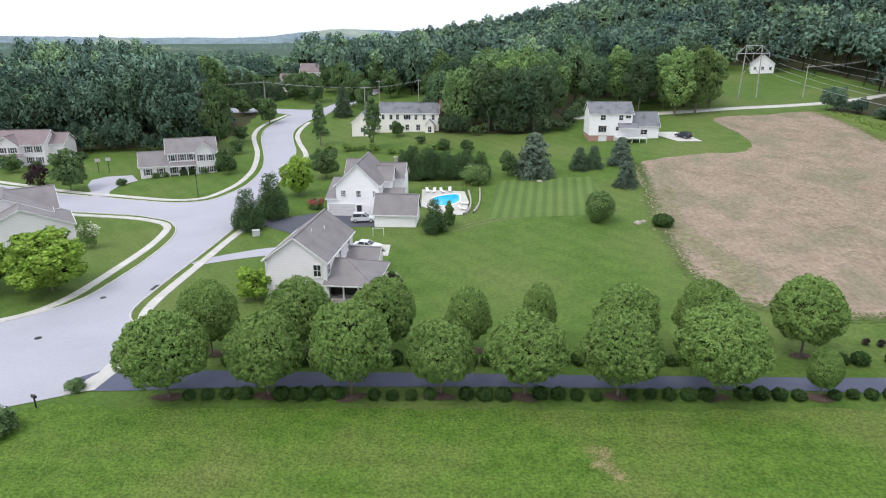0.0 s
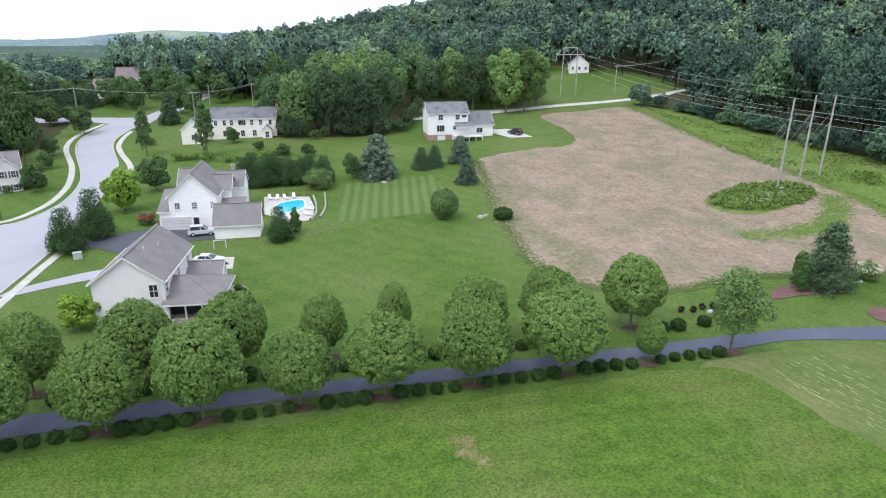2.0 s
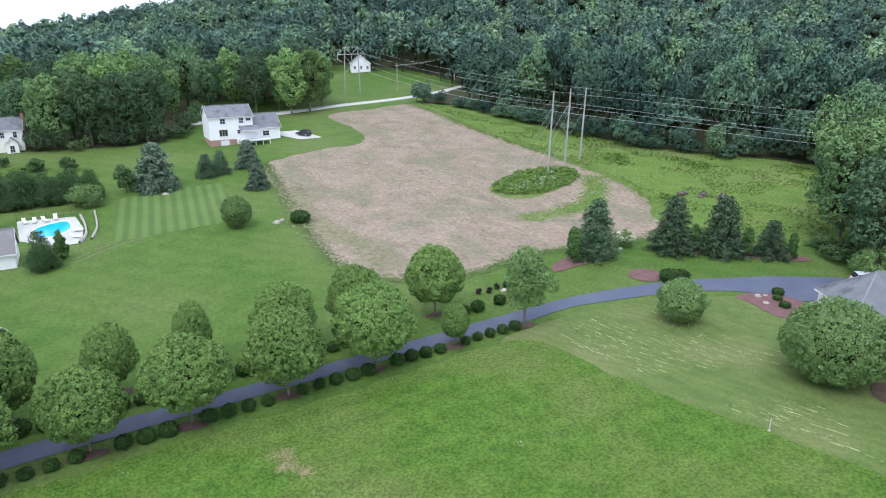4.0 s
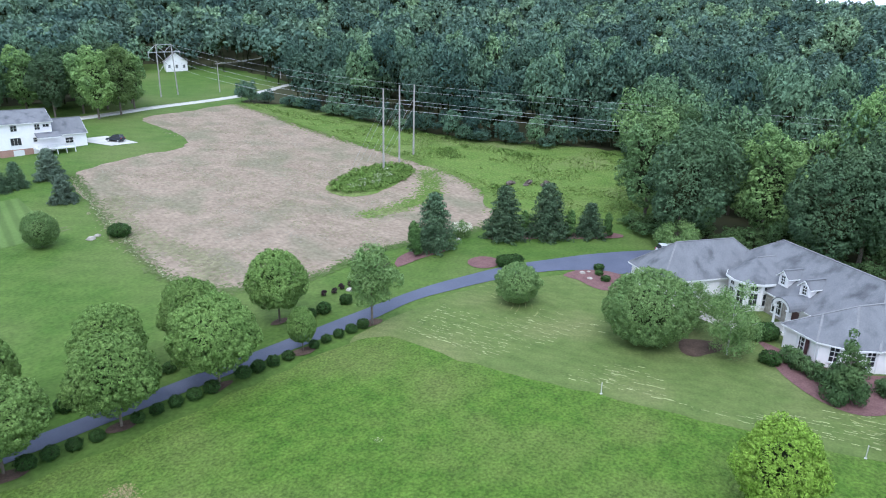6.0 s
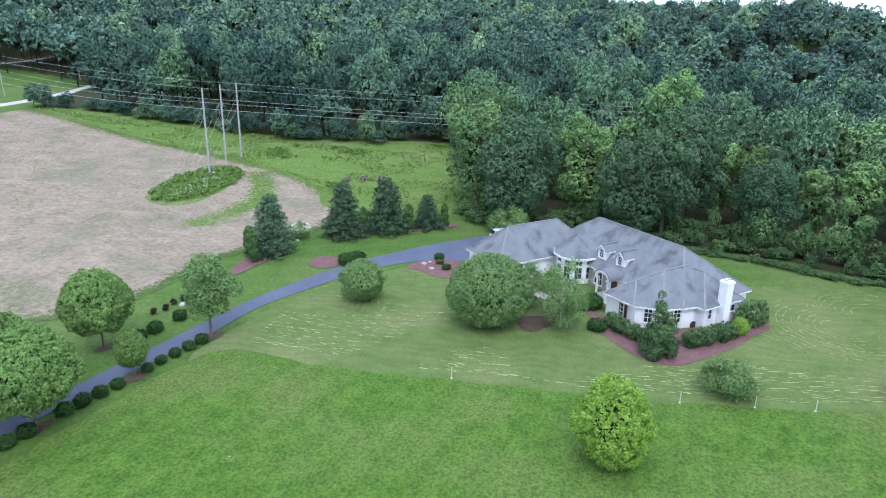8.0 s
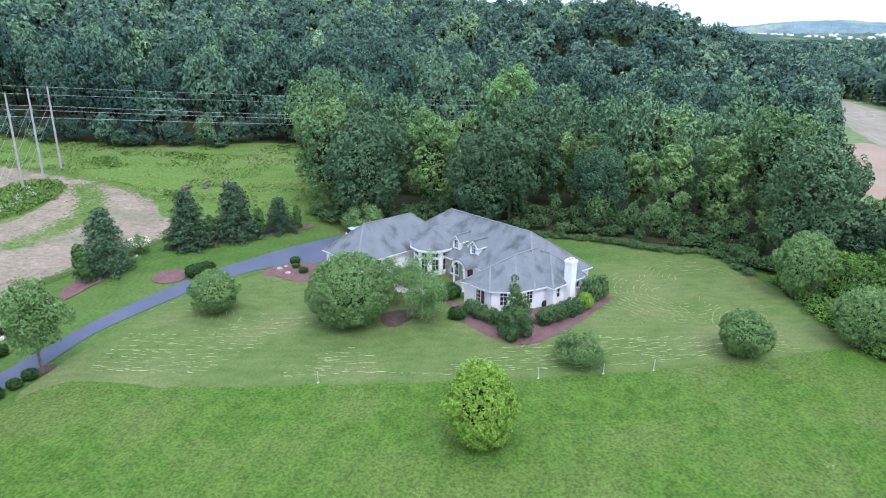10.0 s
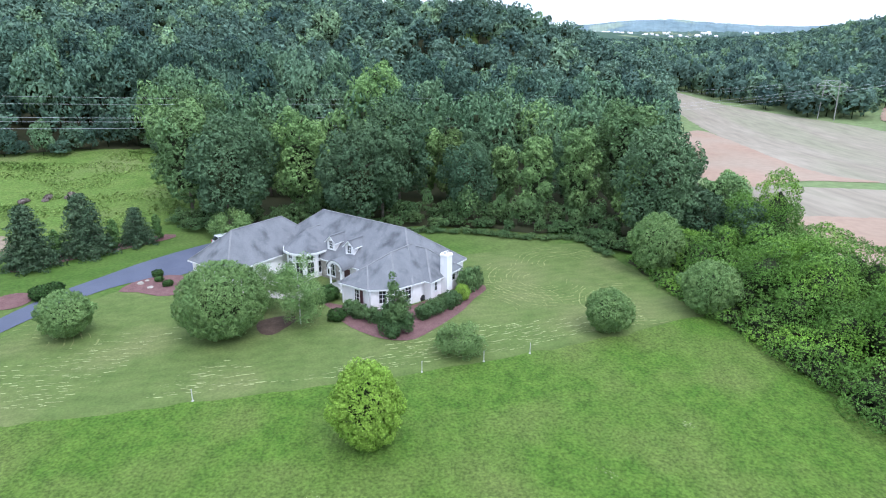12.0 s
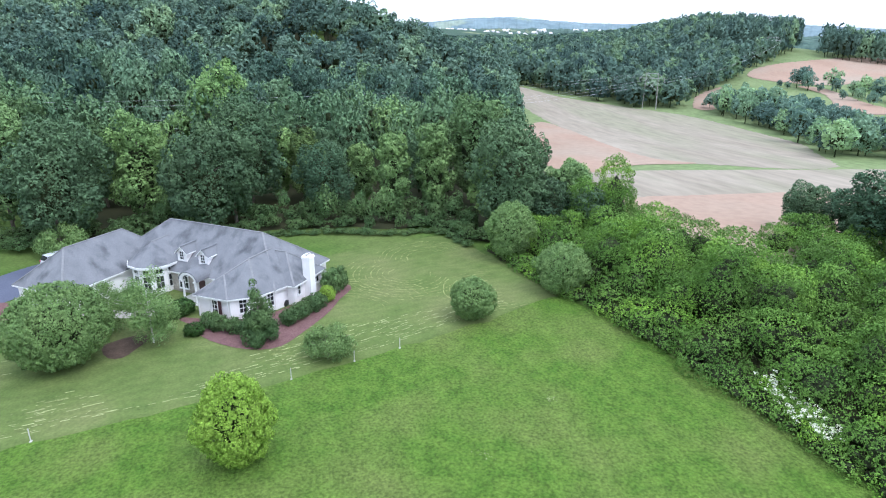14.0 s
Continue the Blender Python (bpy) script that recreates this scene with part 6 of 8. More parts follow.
for i in range(12):
    plant(dark_cone, -8.3 + 1.5 * i, 137.8 + 1.3 * math.sin(i * 1.7) - 0.09 * i, 0.84 if i < 6 else 0.74, 1.0 + 0.14 * math.sin(i * 2.3), group="conifer hedge", label="dark conical evergreen in a hedge behind the pool")
pine = spruce_kind(44, "blue_pine", "broad bushy blue-green pine tree", 9.6, 4.6, M["needle_blue"], 13, 11000, 0.45)
plant(pine, 19.9, 136.6, 1.1, 0.93)
plant(pine, 37.3, 126.2, 0.6, 0.95, label="bushy blue-green pine at the field edge")
plant(pine, 40.4, 142.6, 0.72, 0.95, label="bushy blue-green pine below the house")
thuja = tree_kind(45, "arborvitae", "narrow columnar green arborvitae bush", "shrub", 5.0, 0.95, 0.05, M["thuja"], "column", 40, 4600, 0.26, 0.07, clump=0.5)
for x, y, s in ((64.4, 63.3, 1.15), (84.0, 57.0, 0.9), (89.0, 51.2, 0.95), (93.8, 46.8, 0.85), (53.5, 62.8, 0.9), (1.1, 104.9, 0.95)):
    plant(thuja, x, y, s, group="arborvitae")

# ---- other garden and street trees ----
mid = [full_tree(50 + i, "garden_tree", "leafy green garden tree on a lawn", 8.0, 3.4, 0.6, M["leaf_mid"], 5000, 0.4, 0.15, lobes=8 + i, tuft=0.36) for i in range(2)]
for i, (x, y, s, t) in enumerate([(-26.3, 139.7, 0.95, 0.9), (-80, 132.5, 1.1, 1.0), (-50.5, 145.8, 0.7, 1.1), (14.4, 137.2, 0.6, 1.15),
                               (-55.5, 204, 1.0, 1.0), (-68, 218, 1.0, 1.0), (-47, 262, 1.2, 1.1), (-33, 250, 1.2, 1.0), (-20, 245, 1.2, 1.1), (-5, 250, 1.3, 1.1), (-70, 245, 1.2, 1.0), (-84, 244, 1.4, 1.1), (-56, 247, 1.0, 0.9), (-40, 256, 1.4, 1.1), (-26, 262, 1.4, 1.2), (-12, 262, 1.5, 1.2), (2, 262, 1.5, 1.2), (-90, 252, 1.6, 1.2), (-48, 240, 0.9, 0.9), (-78, 236, 1.0, 0.8), (-45, 275, 1.2, 1.1), (-13, 180.5, 0.6, 0.9), (0, 163, 0.6, 0.6),
                               (6, 160, 0.55, 0.7), (-104, 150, 0.7, 0.8), (-120, 150, 0.9, 1), (-47.5, 238, 1.15, 1.15), (-52, 243, 1.1, 1.2), (-56, 256, 1.1, 1.0), (-61, 258, 1.0, 1.0), (-32, 229, 1.1, 1.2), (-27.5, 224, 1.0, 1.2), (-69.7, 222.5, 0.85, 1.15), (-63.4, 222, 0.8, 0.8), (-61.4, 173.5, 1.25, 1.75), (-57.5, 180, 0.7, 0.8), (-54.6, 166, 0.6, 0.9), (-35, 185, 0.5, 0.6), (-6, 171, 0.45, 0.6)]):
    plant(mid[i % 2], x, y, s, t)
tall = tree_kind(53, "slender_tree", "slender tall tree with thin crown", "tree", 13, 2.6, 1.5, M["leaf_mid"], "wild", 40, 2400, 0.5, 0.16, clump=0.32)
plant(tall, -33.5, 173, 0.95)
plant(tall, -18.4, 167, 1.1, label="half-bare dying conifer with pale trunk")
rng = np.random.default_rng(55)
woods("garden_brush", [(x + rng.uniform(-2, 2), y + rng.uniform(-1.5, 1.5), rng.uniform(0.7, 2.4), rng.uniform(0.9, 1.8)) for x, y in smooth_line([(-31, 166), (-26, 165), (-20, 164.5), (-14, 160.5), (-8, 161), (-1, 164)], 1.1)], 55, M["leaf_weed"], "rough leafy growth at the garden's edge", 260, 0.8, trunks=False, skirt=0.95)
purple = tree_kind(54, "purple_shrub", "dark purple-leaved rounded garden shrub", "shrub", 4.6, 2.6, 0.1, M["purple"], "round", 40, 2200, 0.34, 0.1)
plant(purple, -90.5, 138.0)

# ---- trees of the garden wood ----
forest = [full_tree(60 + i, "forest_tree", "tall leafy tree at the wood's edge", h, r, b, M["leaf_wood"], n, 0.4, 0.3, lobes=k, tuft=0.5, hue=hue)
          for i, (h, r, b, n, k, hue) in enumerate(((19, 6.4, 0.8, 13000, 12, 0.28), (19, 5.6, 1.2, 12000, 11, 0.6), (20, 4.6, 0.8, 11000, 13, 0.95), (18, 6.8, 1.2, 13000, 11, 0.42), (19.5, 5.8, 0.6, 13000, 13, 0.78), (17, 3.4, 0.4, 8000, 14, 0.88)))]


def garden_wood(x, y):
    front = np.interp(y, (-45, -26, -21, 1, 25, 40, 46), (91, 91, 101, 103, 100.5, 99.5, 100))
    return not in_corridor(x, y) and front < x < 163 and -42 < y < 44 + (x - 97) * 0.5 and y > -42 - (x - 110) * 0.25


rng = np.random.default_rng(8)
deep_wood = []
for i, (x, y) in enumerate(scatter(rng, garden_wood, 88, 165, -50, 80, 9.9)):
    depth = min(1.0, max(0.0, (x - 100) / 30))
    s = rng.uniform(0.58, 1.08) + 0.14 * depth
    s *= rng.uniform(0.95, 1.1)
    if x > 128:
        deep_wood.append((x, y, 19 * s, 6.2 * s))
    else:
        plant(forest[(i * 5 + int(x)) % 6], x, y, s, rng.uniform(0.9, 1.08), group="garden wood")
woods("deep_woods", deep_wood, 17, M["leaf_wood"], "tall leafy trees inside the wood", 1900, 0.5, lobes=8, tuft=0.1)
plant(forest[2], 137, 17, 1.25, 1.1, group="garden wood", label="tall bright tree above the wood")
for i, (x, y, s) in enumerate([(13, 182, 1.05), (5, 184, 0.95), (20, 180, 1.0), (27, 182, 1.0), (-1, 193, 0.9), (10, 192, 1.1), (20, 190, 1.1), (30, 192, 1.05), (37, 204, 0.95), (3, 203, 1.0), (14, 203, 1.1), (25, 203, 1.1), (34, 215, 1.0), (20, 214, 1.0), (8, 214, 1.0), (-4, 206, 0.9), (0, 222, 1), (28, 226, 1), (14, 226, 1),
                                (62, 204, 0.95), (70, 194, 1.05), (77, 196, 1.05), (84, 203, 0.95), (70, 205, 1.1), (78, 208, 1.1), (50, 214, 0.95), (58, 214, 1.0), (66, 216, 1.0), (76, 219, 1.05), (88, 214, 0.9), (46, 224, 1), (84, 224, 1)]):
    plant(forest[(i * 5 + int(x)) % 6], x, y, s, 1.0, group="house wood", label="tall leafy tree behind the houses")
for i, (x, y, s) in enumerate([(95, -33, 0.72), (91, -37, 0.7), (100, -30, 0.85), (97, -42, 0.75), (88, -42, 0.62), (103, -46, 0.7)]):
    plant(forest[(i * 5 + int(x)) % 6], x, y, s, 0.85, group="thicket trees", label="vine-hung tree in the hedgerow")

for i, (x, y, s) in enumerate([(72, -80, 1.35), (66, -80, 1.75), (80, -83, 0.95), (90, -84, 0.85), (59, -77, 1.75), (84, -78, 0.8), (52, -76, 1.5)]):
    plant(forest[(i * 5 + int(x)) % 6], x, y, s * 0.72, 0.8, group="hedgerow trees", label="broad leafy tree behind the thicket")

# undergrowth along the wood
rng = np.random.default_rng(9)
under = [(x + rng.uniform(-1.5, 2.5), y, rng.uniform(1.2, 3.0) + 4.5 * (rng.random() < 0.22), rng.uniform(1.0, 2.2)) for x, y in smooth_line([(100, 47), (99.5, 40), (101, 25), (104, 2), (101, -12), (101, -21), (93, -24), (90, -28)], 1.6)]
under += [(x + rng.uniform(1.5, 4), y + rng.uniform(-1, 1), rng.uniform(2.5, 6.5), rng.uniform(1.6, 2.8)) for x, y in smooth_line([(101, 44), (101, 38), (103, 25), (105.5, 2), (103, -12), (103, -20), (95, -26)], 2.4)]
under += [(x - 1.5 + rng.uniform(-0.7, 0.7), y + rng.uniform(-0.5, 0.5), rng.uniform(0.5, 1.3), rng.uniform(0.8, 1.3)) for x, y in smooth_line([(99, 38), (100, 25), (102.5, 2), (100, -12), (99.5, -20), (92, -22.8)], 0.9)]
woods("undergrowth", under, 15, M["leaf_mid"], "leafy undergrowth along the edge of the wood", 1100, 0.72, trunks=False)

# ---- thicket of vines along the pasture ----
FRONT = ((88, -26.5), (74, -28.4), (68, -31), (57.5, -33.6), (49.5, -35.8), (42, -37), (36, -38), (31, -38.8), (20, -41))


def thicket_height(x, y):
    back = np.interp(x, [p[0] for p in FRONT[::-1]], [p[1] for p in FRONT[::-1]]) - y
    return back


rng = np.random.default_rng(10)
bushes = []
for x, y in scatter(rng, lambda a, b: 1.6 < thicket_height(a, b) < (25 if a > 45 else 19) and a < 93, 18, 93, -68, -24, 3.3):
    back = thicket_height(x, y)
    hgt = 1.6 + 7.2 * float(ss(1, 8, back)) * max(0.25, 0.72 + 0.8 * noise.noise((x * 0.12, y * 0.12, 3)) + 0.9 * noise.noise((x * 0.27, y * 0.27, 8)))
    bushes.append((x, y, hgt * rng.uniform(0.75, 1.2), rng.uniform(1.9, 3.6)))
skirt_line = smooth_line(FRONT, 0.9)
bushes += [(x + rng.uniform(-0.3, 0.3), y - d + rng.uniform(-0.4, 0.4), rng.uniform(0.7, 1.5) + 0.3 * d, rng.uniform(0.7, 1.3)) for x, y in skirt_line for d in (0.3, 1.6)]
bushes += [(x + rng.uniform(-2, 2), y + rng.uniform(-2, 2), rng.uniform(3.5, 6.5), rng.uniform(2.2, 3.4)) for x in np.arange(48, 80, 3.4) for y in (-69, -73, -76)]
heap = []
for x, y, h, r in bushes:
    z = zat(x, y)
    heap.append((x, y, z + 0.46 * h, r, 0.52 * h))
    for k in range(5):
        a, e = 1.257 * k + rng.uniform(0, 1.2), rng.uniform(0.3, 0.85)
        q = rng.uniform(0.3, 0.5)
        heap.append((x + r * e * math.cos(a), y + r * e * math.sin(a), z + h * (0.46 + 0.5 * math.sqrt(1 - e * e)) - 0.25 * q * r, r * q, r * q * 0.85))
v, n = tufted(rng, np.array(heap), 330000, 0.2, 0.25, under=-0.35, keep=0.93, crisp=0.55)
shade = np.array([0.5 + 0.5 * noise.noise((p[0] * 0.22, p[1] * 0.22, p[2] * 0.22)) for p in v[::24]])
drape("forest_floor", [(90, -27.5), (74, -29.6), (57.5, -34.6), (42, -38), (31, -40), (20, -42.5), (20, -60), (48, -66), (90, -58)], M["forest_floor"], 0.1, 5.0, label="dark ground under the thicket", category="forest floor", ragged=1.0)
# dark balls inside the bushes, shade of the gaps put into their colour
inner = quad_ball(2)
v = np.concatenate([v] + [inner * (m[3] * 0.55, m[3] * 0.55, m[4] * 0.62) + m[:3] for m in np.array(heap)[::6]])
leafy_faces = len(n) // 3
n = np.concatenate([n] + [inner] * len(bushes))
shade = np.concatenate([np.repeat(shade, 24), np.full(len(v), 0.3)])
tagged(raw("vine_thicket", v, np.arange(len(v)).reshape(-1, 3), [M["leaf_vine"], M["shade_wood"]], None, np.arange(len(v) // 3) >= leafy_faces, normals=n, tint=np.clip(shade[:len(v)], 0.05, 0.95)), "dense vine-covered thicket along the pasture", "thicket", "", "stuff")


def petals(name, spots, radius, lift, count, size, material, label, seed=1):
    """Small blossoms scattered over bushes, in one mesh."""
    r = np.random.default_rng(seed)
    c = [(x, y, zat(x, y) + h) for x, y, h in spots]
    v, f, n = leaves(r, c, [radius] * len(c), count, size, 0.6, 0.8, 0.15)
    return tagged(raw(name, v, f, [material]), label, "blossom", "", "stuff")


rng = np.random.default_rng(12)
petals("white_blossom", [(43.4 - 9.5 * t + rng.uniform(-1, 1), -39.7 + 1.4 * t + rng.uniform(-1.3, 1.1), rng.uniform(1.5, 2.4)) for t in np.linspace(0, 1, 95)], 0.2, 1, 1500, 0.13, M["blossom"], "white blossom on the thicket")
woods("elder_bushes", [(43 - 9 * t + rng.uniform(-0.6, 0.6), -40.0 + 1.4 * t + rng.uniform(-0.8, 0.8), rng.uniform(1.6, 2.3), rng.uniform(1.1, 1.5)) for t in np.linspace(0, 1, 12)], 26, M["leaf_vine"], "low elder bushes carrying white blossom", 900, 0.5, trunks=False, hue=(0.6, 0.9), tuft=0.11)

# ---- clipped shrubs along the drive ----
ball = full_tree(70, "clipped_shrub", "clipped dark green ball shrub in mulch", 1.3, 0.86, -0.1, M["box"], 1500, 0.13, 0.05, clumps=24, tuft=0.12, category="shrub", limbs=4)
trunks = (-25.6, -16.4, -8.6, -0.2, 7.7, 16.4, 25.5, 35.3, 44.7)
xs = [x for x in np.arange(-23.6, 44.0, 1.72) if min(abs(x - t) for t in trunks) > 0.8]
for x in xs:
    plant(ball, x, 51.35 + 0.12 * math.sin(x * 3), 0.8 + 0.12 * math.sin(x * 7), group="drive shrubs")
for x in list(np.arange(-22, 35, 1.9)) + [41.0, 42.9, 46.5]:
    plant(ball, x, 57.9 + 0.15 * math.sin(x * 2.3), 0.95 + 0.12 * math.sin(x * 5), group="drive shrubs")
for x, y, s in ((70.9, 51.0, 1.7), (72.6, 50.6, 1.45), (37.2, 102.5, 2.0), (66.6, 13.6, 1.3), (72.5, 15.8, 1.7), (71.6, 16.6, 1.3), (77.4, 39.4, 0.7), (79.2, 40.4, 0.9), (76, 37.6, 0.8)):
    plant(ball, x, y, s, 0.8, label="rounded dark green shrub")
foundation = tree_kind(71, "foundation_shrub", "leafy green shrub against the house wall", "shrub", 1.9, 1.3, -0.05, M["leaf_mid"], "round", 34, 2600, 0.22, 0.05, clump=0.36, limbs=5)
for x, y, s in ((68.4, 12.2, 0.85), (67.2, 11.0, 0.85), (66.3, 9.6, 0.85), (65.7, 8.0, 0.85), (67.3, 3.4, 0.9), (68.6, 2.2, 0.95), (69.9, 1.0, 0.95), (71.2, 0.2, 0.9)):
    plant(foundation, x, y, s, group="foundation shrubs")
for x, y, s in ((75.4, -1.6, 1.0), (76.6, -2.6, 0.95)):
    plant(foundation, x, y, s, 1.6, group="foundation shrubs", label="tall dark shrub at the house corner")
plant(lime, 72.7, -1.0, 0.32, 0.8, label="bright yellow-green rounded shrub")
for x, y in ((46.0, 61.8), (47.4, 61.4), (49.0, 61.8), (50.4, 61.6)):
    plant(purple, x, y, 0.17, group="dwarf red shrubs", label="dwarf reddish shrub in a bed")
snow = tree_kind(72, "flowering_shrub", "shrub covered in white flowers", "shrub", 2.6, 1.7, 0.0, M["leaf_grey"], "round", 30, 1400, 0.25, 0.05)
plant(snow, 76.3, 64.2)
petals("shrub_blossom", [(76.3 + 1.2 * math.cos(a), 64.2 + 1.2 * math.sin(a), 1.7) for a in np.arange(8)], 0.8, 1, 420, 0.2, M["blossom"], "white flowers on a garden shrub", 4)
plant(snow, -56.2, 95.2, 0.85, 2.0, label="white-flowering tree beside the corner house")
petals("tree_blossom", [(-56.2 + 0.9 * math.cos(a), 95.2 + 0.9 * math.sin(a), 2.6 + 0.5 * (a % 3)) for a in np.arange(8)], 1.0, 1, 300, 0.24, M["blossom"], "white flowers on a small tree", 5)
redbush = tree_kind(73, "rhododendron", "shrub with red blossoms beside the garage", "shrub", 2.2, 1.5, 0.0, M["leaf_mid"], "round", 30, 1500, 0.26, 0.05)
plant(redbush, -24.3, 117.0)
petals("red_blossom", [(-24.3 + 0.8 * math.cos(a), 117.0 + 0.8 * math.sin(a), 1.5) for a in np.arange(6)], 0.9, 1, 420, 0.22, M["red_bloom"], "red blossoms on the shrub", 6)
for x, y, s in ((-66.5, 143.6, 0.8), (-64.5, 144.3, 0.7), (-61, 146, 0.8), (-59, 146.6, 0.8), (-56.5, 147.4, 0.9), (-54, 149, 1.2), (-51.5, 150, 1.2), (-71.5, 137.5, 0.9), (-39.5, 46.5, 1.2), (-37.8, 45.6, 1.3), (-39.8, 44.0, 1.4), (-106, 153.5, 0.9), (-101.5, 156, 0.9), (-95, 164, 1.2), (-35, 52.6, 0.7), (-33.6, 60.2, 0.6)):
    plant(foundation, x, y, s, 0.8, group="house shrubs", label="low green garden shrub")

# ---- mulch beds and other ground patches ----
for x, y in [(t, 51.5) for t in trunks] + [(-24.5, 60.0), (-15.0, 60.2), (-6.2, 60.2), (2.7, 60.6), (10.2, 61.2), (19.2, 60.4), (27.6, 60.0), (37.7, 59.4)]:
    drape("mulch_bed", [(x + 1.5 * math.cos(a), y + 0.8 * math.sin(a)) for a in np.arange(8) * 0.785], M["brown_mulch"], 0.075, 1.2, label="brown mulch ring under an avenue tree", category="mulch bed", ragged=0.5)
drape("mulch_bed", [(69.8 + 2.5 * math.cos(a), 54.3 + 2.3 * math.sin(a)) for a in np.arange(10) * 0.628], M["mulch"], 0.08, 1.5, label="round red mulch bed", category="mulch bed")
drape("mulch_bed", [(59.5, 62.0), (64, 62.0), (70.5, 61.4), (72.5, 63.4), (68, 65.2), (62, 64.6)], M["mulch"], 0.09, 2.0, label="red mulch bed under a spruce", category="mulch bed")
drape("mulch_bed", [(78.5, 59), (84, 54.6), (90, 48.5), (95, 44.6), (96, 46.6), (91, 51.6), (85.5, 57.6), (80, 61)], M["mulch"], 0.09, 2.0, label="red mulch bed under a row of conifers", category="mulch bed")
drape("mulch_bed", [(73.6, 43.0), (76.6, 42.6), (79.0, 40.2), (79.6, 37.4), (77.5, 35.8), (73.4, 35.2), (72.6, 37.5), (73.6, 40.5)], M["mulch"], 0.08, 1.5, label="red mulch bed beside the garage drive", category="mulch bed")
drape("mulch_bed", [(71.6, 16.6), (69.6, 15.0), (67.0, 13.6), (64.6, 11.8), (62.4, 9.0), (61.4, 6.4), (61.8, 4.2), (64.0, 2.4), (66.6, 0.6), (69.6, -1.2), (73.0, -2.6), (76, -4.2), (77.8, -3.4), (76, 0), (70, 6), (70, 12)], M["mulch"], 0.08, 1.5, label="red mulch bed round the house corner", category="mulch bed")
drape("mulch_bed", [(64.5, 22.5), (62.6, 21.4), (62.4, 20.0), (63.8, 19.2), (66.5, 18.2), (67.5, 19.6), (66, 22.3)], M["brown_mulch"], 0.08, 1.5, label="mulch bed under the garden trees", category="mulch bed")
drape("paved_walk", [(80.0, 36.6), (78.2, 34.0), (74.8, 29.5), (73.2, 25.5), (72.0, 21.0), (72.4, 18.5), (74.0, 18.0), (74.4, 21.5), (75.4, 25.5), (77.0, 29.5), (80.2, 34.0), (81.4, 36.0)], M["stone"], 0.09, 2.0, label="pale curved paved walk to the entrance", category="path")


def flakes(name, spots, reach, count, size, material, label, seed, lift=0.075):
    """Scraps of dead grass and bare soil lying flat, thicker towards the middle of each spot."""
    r = np.random.default_rng(seed)
    v = []
    for _ in range(count):
        cx, cy, k = spots[r.integers(len(spots))]
        x, y = cx + r.normal() * reach * k, cy + r.normal() * reach * k
        s = size * r.uniform(0.4, 1.5)
        a0 = r.uniform(0, 6.28)
        for q in range(5):
            a = a0 + q * 1.257
            e = s * r.uniform(0.5, 1.1)
            px, py = x + e * math.cos(a), y + e * 0.8 * math.sin(a)
            v.append((px, py, zat(px, py) + lift))
    return tagged(raw(name, v, np.arange(len(v)).reshape(-1, 5), [material]), label, "soil", "", "stuff")


flakes("bare_patch", [(12.3, 43.4, 1), (13.2, 43.2, 0.8), (12.9, 42.2, 1), (13.0, 41.2, 0.8), (13.6, 40.2, 0.7), (12.2, 41.6, 0.6)], 0.42, 950, 0.06, M["dirt"], "bare soil patch in the pasture", 31)
flakes("bare_patch", [(13.5, 37.3, 1), (-3.5, 45.6, 1.2), (1.5, 47.6, 1), (36.5, 10, 1.2), (34.2, 7.5, 0.8), (22, 12, 1), (40, -12, 1.2), (33.5, -16, 0.8), (30, 34, 0.6), (46.5, -20, 0.8)], 0.35, 220, 0.05, M["straw"], "small dry scraps in the pasture", 32)
flakes("green_regrowth", [(x, y, 1) for x, y in smooth_line([(73, 83), (80, 82), (88, 83.5), (96, 89), (101, 95)], 1.5)], 1.3, 2600, 0.34, M["meadow"], "patchy green regrowth in the stubble", 35, 0.07)
flakes("green_regrowth", [(x, y, 1) for x, y in smooth_line([(38, 76), (41, 82), (41, 90), (39, 98), (40, 108), (44, 122)], 1.5)], 1.6, 2600, 0.3, M["regrowth"], "thin green regrowth along the field edge", 36, 0.07)
flakes("field_margin", [(x, y, 1) for x, y in smooth_line([(91, 66.5), (99, 76), (105, 92), (107, 115), (107, 140), (110, 165), (113, 191)], 1.2)], 1.1, 4200, 0.3, M["meadow"], "grass creeping into the stubble edge", 37, 0.085)
flakes("field_margin", [(x, y, 1) for x, y in smooth_line([(44.5, 142), (39, 112), (36, 92), (35, 81), (38, 73), (48, 68), (62, 69.3), (80, 64.8), (91, 66.5)], 1.2)], 0.7, 3600, 0.24, M["lawn"], "grass creeping into the stubble edge", 38, 0.085)
drape("weed_island", [(76.5, 100.5), (76.6, 95), (80.4, 91.6), (89.7, 93.6), (99.4, 98), (101.6, 103.4), (96, 107.6), (86.4, 105.4)], M["meadow"], 0.08, 3.0, label="island of tall green weeds in the field", category="weeds", ragged=1.0)

rs = np.random.default_rng(44)
def in_island(x, y):
    return ((x - 89) / 12.0) ** 2 + ((y - 99.6 - 0.15 * (x - 89)) / 6.2) ** 2 < 1


spots = scatter(rs, lambda x, y: 46 < x < 103 and 70 < y < 186 and not in_island(x, y) and (x < 80 or y > 84) and not (x < 75 and y > 144), 40, 104, 70, 188, 3.2)
flakes("stubble_trash", [(x, y, 1) for x, y in spots if noise.noise((x * 0.1, y * 0.06, 4.0)) > -0.1], 0.9, 8000, 0.17, M["regrowth"], "dark scraps of stalks on the stubble", 33, 0.07)
